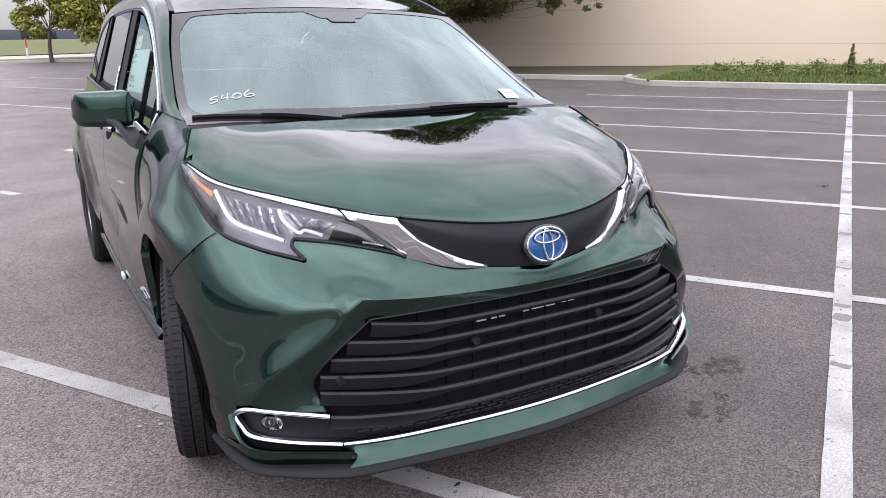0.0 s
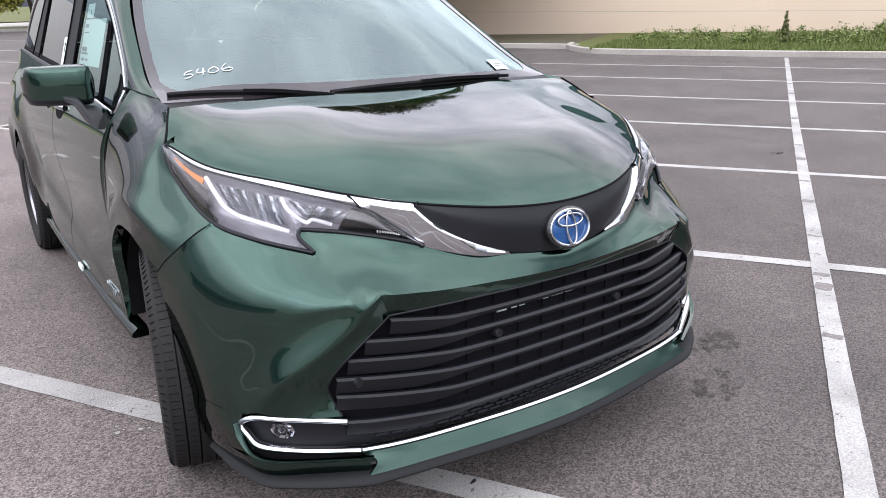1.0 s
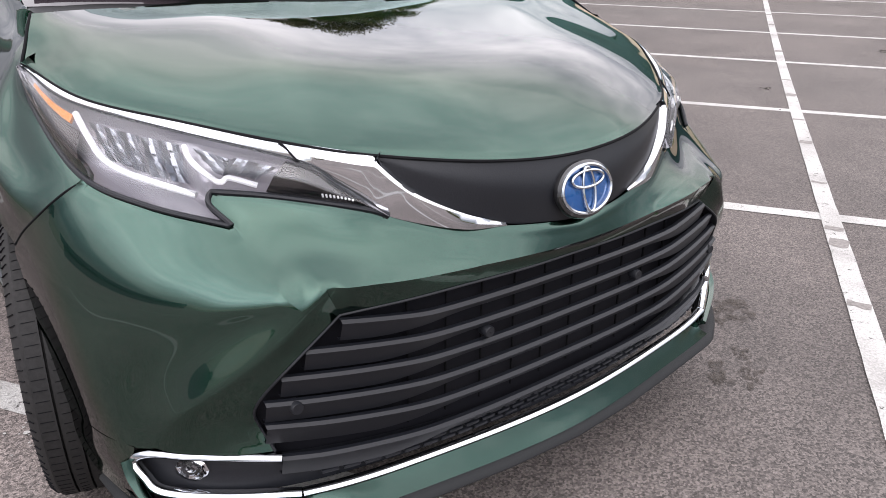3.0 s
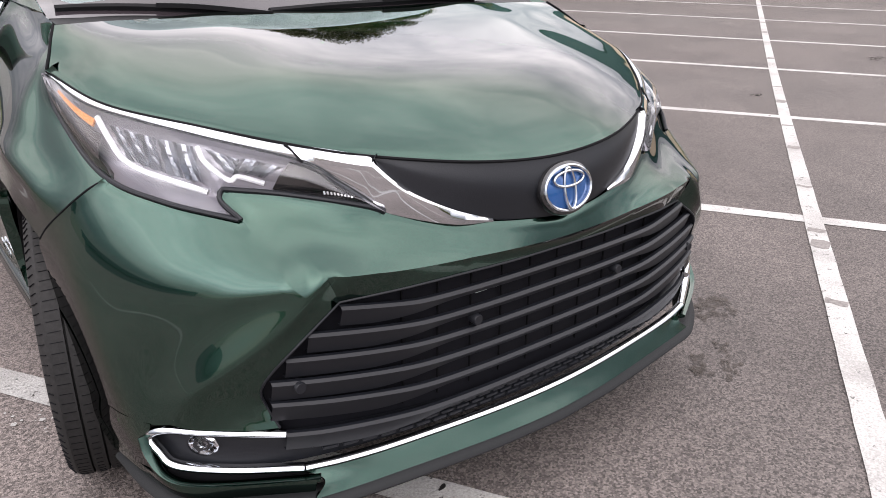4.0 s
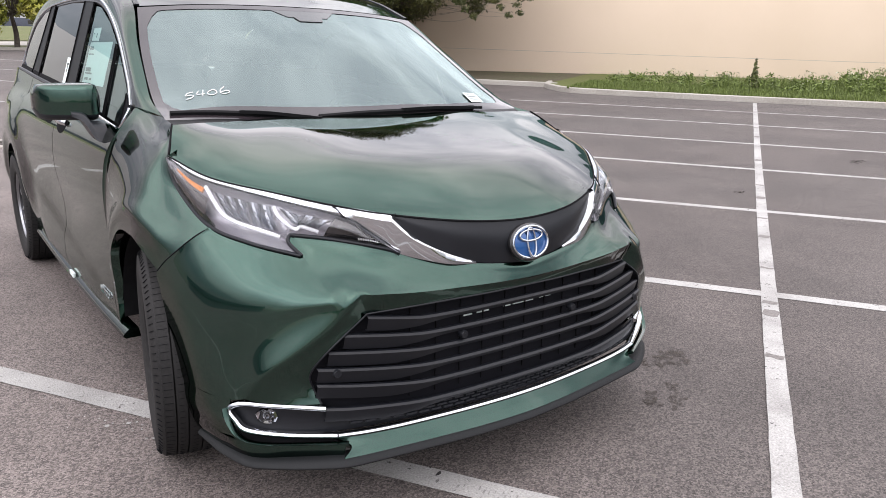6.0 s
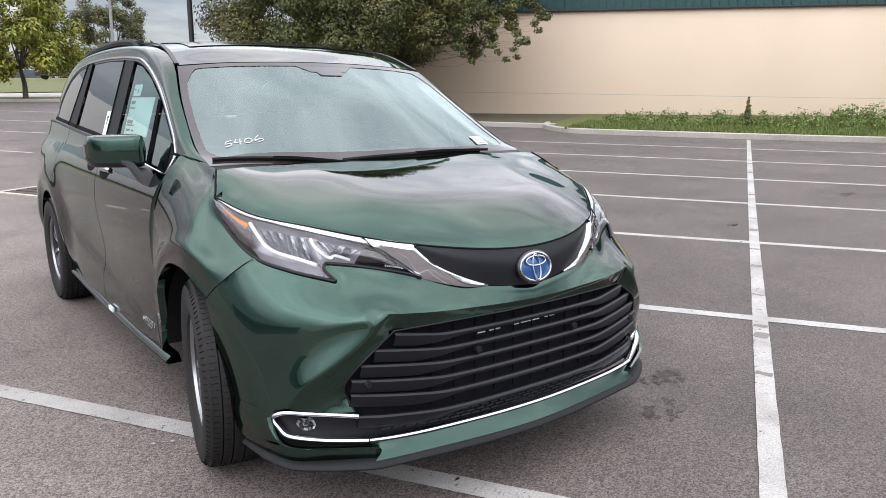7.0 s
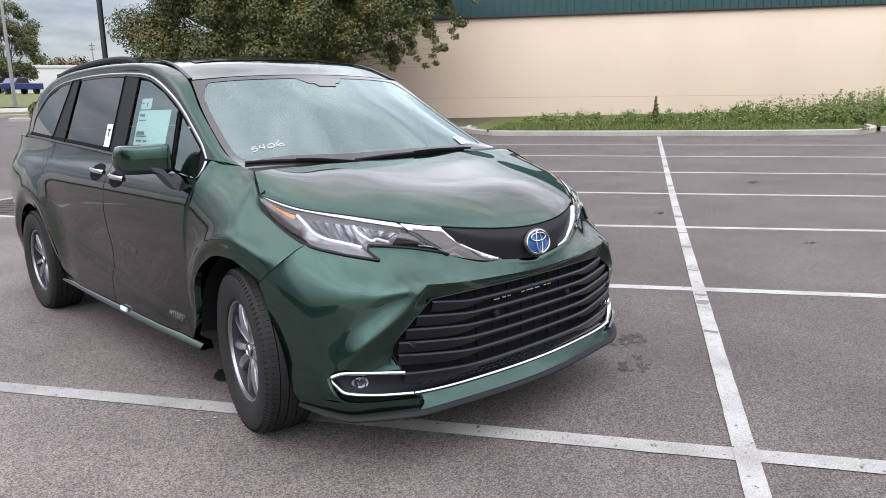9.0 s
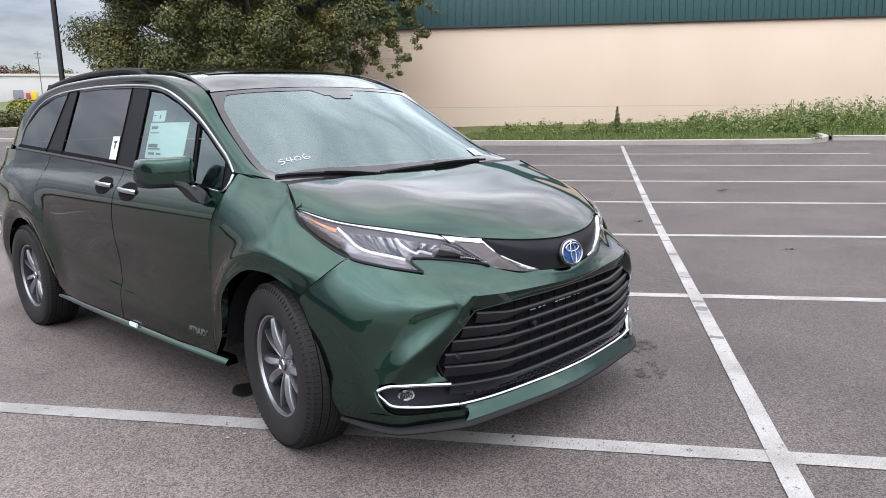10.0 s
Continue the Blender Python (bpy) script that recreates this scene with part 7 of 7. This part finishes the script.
obj("pole_shaft", mesh_of(tube(np.array([(0, 0, 0), (0, 0, 4), (0, 0, 7.6)]), 0.075, 8)), WOODPOLE, up_)
for z, w in ((7.2, 0.9), (6.6, 0.7)):
    obj("crossarm", mesh_of(box((0, 0, z), (w, 0.12, 0.12))), WOODPOLE, up_)

# ---- beyond the car park ----
kl = np.array([[-70.0, 82.0], [-20, 60.5], [-0.4, 51.5], [7.5, 47.6], [25, 40.5], [36, 34]])
kp = resample(crp(kl, 6), 80)
C = np.array([at_xy(x, y) for x, y in kp])
tagged(obj("kerb", mesh_of(sweep(C, [(-0.15, -0.1), (-0.15, 0.13), (-0.11, 0.16), (0.11, 0.16), (0.15, 0.13), (0.15, -0.1)])), CONCRETE), "pale concrete kerb at the end of the car park", "kerb", kind="structure")


def beyond(name, d0, d1, m, dz, label, cat):
    A = np.array([[at_xy(x + 0.42 * d, y + 0.9 * d, dz) for x, y in kp] for d in np.linspace(d0, d1, 12)])
    return tagged(grid(name, A, m, out=1), label, cat, kind="structure")


beyond("verge_lawn", 0.1, 2.6, GRASS, 0.14, "strip of mown grass behind the kerb", "grass")
beyond("side_road", 2.6, 8.5, CONCRETE, 0.10, "pale concrete side road", "road")
beyond("lawn", 8.5, 130.0, GRASS, 0.16, "wide mown lawn with dry patches", "grass")


def slab_building(name, label, x, y, rz, w, d, parts_):
    B = thing(name, label, "building", Matrix.Translation(at_xy(x, y)) @ Matrix.Rotation(radians(rz), 4, "Z"))
    for nm, c, s, m in parts_:
        obj(nm, mesh_of(box(c, s, bev=0.02)), m, B)
    return B


slab_building("warehouse", "distant white warehouse with a grey door", 85.5, 166, -17, 60, 20, [
    ("wall", (0, 0, 1.9), (90, 26, 6.6), WHITEWALL), ("parapet", (0, -13.1, 5.0), (90.4, 0.3, 0.5), WHITEWALL),
    ("roller_door", (-34.6, -13.05, 0.85), (1.8, 0.2, 2.4), DOORGREY), ("roller_door", (-8, -13.05, 1.2), (4.2, 0.2, 3.2), DOORGREY),
    ("sign_board", (-31.8, -13.2, 0.9), (1.0, 0.2, 1.7), YELLOW), ("sign_board", (-32.9, -13.2, 0.7), (0.7, 0.2, 1.6), RED)])
slab_building("low_building", "distant white building with a slate blue base", -8, 196, 8, 90, 20, [
    ("wall", (-30, 0, 8.0), (130, 16, 18.0), WHITEWALL), ("base_band", (-30, -8.1, 0.6), (130.2, 0.3, 3.2), SLATEWALL),
    ("window", (-5, -8.3, 0.9), (6.0, 0.2, 2.0), POLE), ("window", (-22, -8.3, 0.9), (8.0, 0.2, 2.0), POLE), ("window", (13, -8.3, 0.9), (7.0, 0.2, 2.0), POLE)])


def hedge(name, label, a, b, h, wdt, seed, count=9000, m=WEED):
    T = thing(name, label, "hedge")
    rng = np.random.RandomState(seed)
    a, b = np.array(a, float), np.array(b, float)
    n = max(4, int(np.linalg.norm(b - a) / (wdt * 0.5)))
    cs = [at_xy(*(a + (b - a) * k / (n - 1) + rng.normal(0, 0.1, 2)), h * rng.uniform(0.42, 0.6)) for k in range(n)]
    leaf_cloud("leaves", cs, [max(h * 0.55, wdt * 0.5)] * n, count, 0.10, m, T, seed, 0.95, shell=0.6)
    return T


hedge("hedge", "clipped dark green hedge on a kerbed island", (9.6, 42.6), (16.5, 39.2), 0.95, 1.1, 91, m=OAKLEAF)
hedge("bush", "rounded yellow-green bush behind the hedge", (13.4, 50.2), (14.6, 49.8), 1.3, 1.2, 93, 5000, YELLOWLEAF)
kerb([to_uw(x, y) for x, y in ((17.5, 37.2), (12, 39.6), (8.6, 41.4), (8.0, 42.4), (8.6, 43.6), (12, 42.6), (18, 39.6))], "pale concrete kerb round the hedge island")
mk = thing("marker_post", "white marker post with an orange upper half", "post", at_xy(0.1, 57.4))
obj("post_shaft", mesh_of(tube(np.array([(0, 0, 0), (0, 0, 0.4), (0, 0, 0.72)]), 0.06, 10)), WHITEWALL, mk)
obj("post_top", mesh_of(tube(np.array([(0, 0, 0.72), (0, 0, 1.0), (0, 0, 1.36)]), 0.062, 10)), RED, mk)
leaf_t = thing("far_trees", "belt of distant olive and rust coloured trees", "trees", kind="stuff")
rng1 = np.random.RandomState(7)
cs = [np.array(at_xy(x, 226 - 0.28 * x + rng1.normal(0, 5), rng1.uniform(0.5, 7.5))) for x in rng1.uniform(-130, 190, 170)]
leaf_cloud("far_leaves", cs, rng1.uniform(2.6, 4.8, 170), 60000, 0.5, FARLEAF, leaf_t, 8, 0.9, shell=0.4)
cs = [np.array(at_xy(x, 222 - 0.28 * x, rng1.uniform(4.0, 8.0))) for x in rng1.uniform(52, 66, 9)]
leaf_cloud("rust_leaves", cs, rng1.uniform(2.2, 3.2, 9), 4000, 0.5, RUSTLEAF, leaf_t, 9, 0.9, shell=0.4)
# Trees and a low showroom behind the camera, seen in the paint and the windows
leaf_b = thing("rear_trees", "belt of dark trees mirrored in the paint", "trees", kind="stuff")
cs = [np.array([x, -58 + 0.1 * x + rng1.normal(0, 3), rng1.uniform(0.6, 1.6) + 2.6 * max(0.0, math.sin(0.21 * x) + 0.4 * math.sin(0.53 * x)) * rng1.rand()]) for x in rng1.uniform(-90, 60, 130)]
leaf_cloud("rear_leaves", cs, rng1.uniform(1.0, 2.2, 130), 30000, 0.34, OAKLEAF, leaf_b, 10, 0.9, shell=0.4)
show = thing("showroom", "grey showroom building with a dark slate fascia", "building", Matrix.Translation((-62, 12, 0)) @ Matrix.Rotation(radians(8), 4, "Z"))
obj("wall", mesh_of(box((0, 0, 1.6), (6, 46, 3.2), bev=0.02)), DOORGREY, show)
obj("fascia", mesh_of(box((0.6, 0, 4.1), (8, 48, 1.8), bev=0.05)), SLATEWALL, show, "dark slate fascia")

# ---- the blue pickup on the far road ----
pk = thing("pickup_truck", "dark blue pickup truck standing on the far road", "pickup truck", Matrix.Translation(at_xy(20.5, 91.5, 0.16)) @ Matrix.Rotation(radians(212), 4, "Z"))


def shell(pts, half, m, name, bev=0.05, car=None):
    n = len(pts)
    V = [(x, -half, z) for x, z in pts] + [(x, half, z) for x, z in pts]
    F = [tuple(range(n))[::-1], tuple(range(n, 2 * n))] + [(i, (i + 1) % n, n + (i + 1) % n, n + i) for i in range(n)]
    bm = bmesh.new()
    vs = [bm.verts.new(v) for v in V]
    for f_ in F:
        bm.faces.new([vs[i] for i in f_])
    bmesh.ops.recalc_face_normals(bm, faces=bm.faces[:])
    bmesh.ops.bevel(bm, geom=bm.edges[:], offset=bev, segments=2, affect="EDGES", profile=0.6)
    me = bpy.data.meshes.new(name)
    bm.to_mesh(me)
    bm.free()
    return obj(name, me, m, car or pk)


shell([(-2.85, 0.55), (2.85, 0.55), (2.90, 1.05), (2.75, 1.15), (1.2, 1.20), (-0.9, 1.22), (-2.85, 1.25)], 0.97, BLUEPAINT, "body")
shell([(1.25, 1.15), (0.55, 1.80), (-0.75, 1.85), (-1.05, 1.20)], 0.84, BLUEPAINT, "cab")
for s in (-1, 1):
    shell([(0.95, 1.24), (0.48, 1.70), (-0.70, 1.74), (-0.86, 1.26)], 0.01, GLOSSBLACK, "cab_window", 0.003).location = (0, s * 0.84, 0)
PW = mesh_of(revolve([(0.001, -0.13), (0.20, -0.13), (0.24, -0.11), (0.40, -0.13), (0.42, -0.08), (0.42, 0.10), (0.3, 0.12)], 28), "pickup_wheel")
PW.materials.append(RUBBER)
for x in (-1.85, 1.85):
    for s in (-1, 1):
        o = obj("wheel", PW, None, pk)
        o.matrix_basis = Matrix.Translation((x, s * 0.86, 0.42)) @ Matrix.Rotation(radians(90 * s), 4, "Z")


# ---- a dark saloon behind the lawn ----
dk = thing("saloon_car", "dark parked saloon car beyond the lawn", "car", Matrix.Translation(at_xy(13.9, 92.5, 0.16)) @ Matrix.Rotation(radians(165), 4, "Z"))
shell([(-2.3, 0.35), (2.3, 0.35), (2.35, 0.75), (1.2, 0.95), (-1.6, 1.0), (-2.3, 0.95)], 0.9, GLOSSBLACK, "body", car=dk)
shell([(1.15, 0.92), (0.4, 1.40), (-0.9, 1.42), (-1.7, 0.98)], 0.74, GLOSSBLACK, "cabin", car=dk)
for x in (-1.45, 1.45):
    for s in (-1, 1):
        o = obj("wheel", PW, None, dk)
        o.matrix_basis = Matrix.Translation((x, s * 0.78, 0.32)) @ Matrix.Rotation(radians(90 * s), 4, "Z") @ Matrix.Scale(0.77, 4)
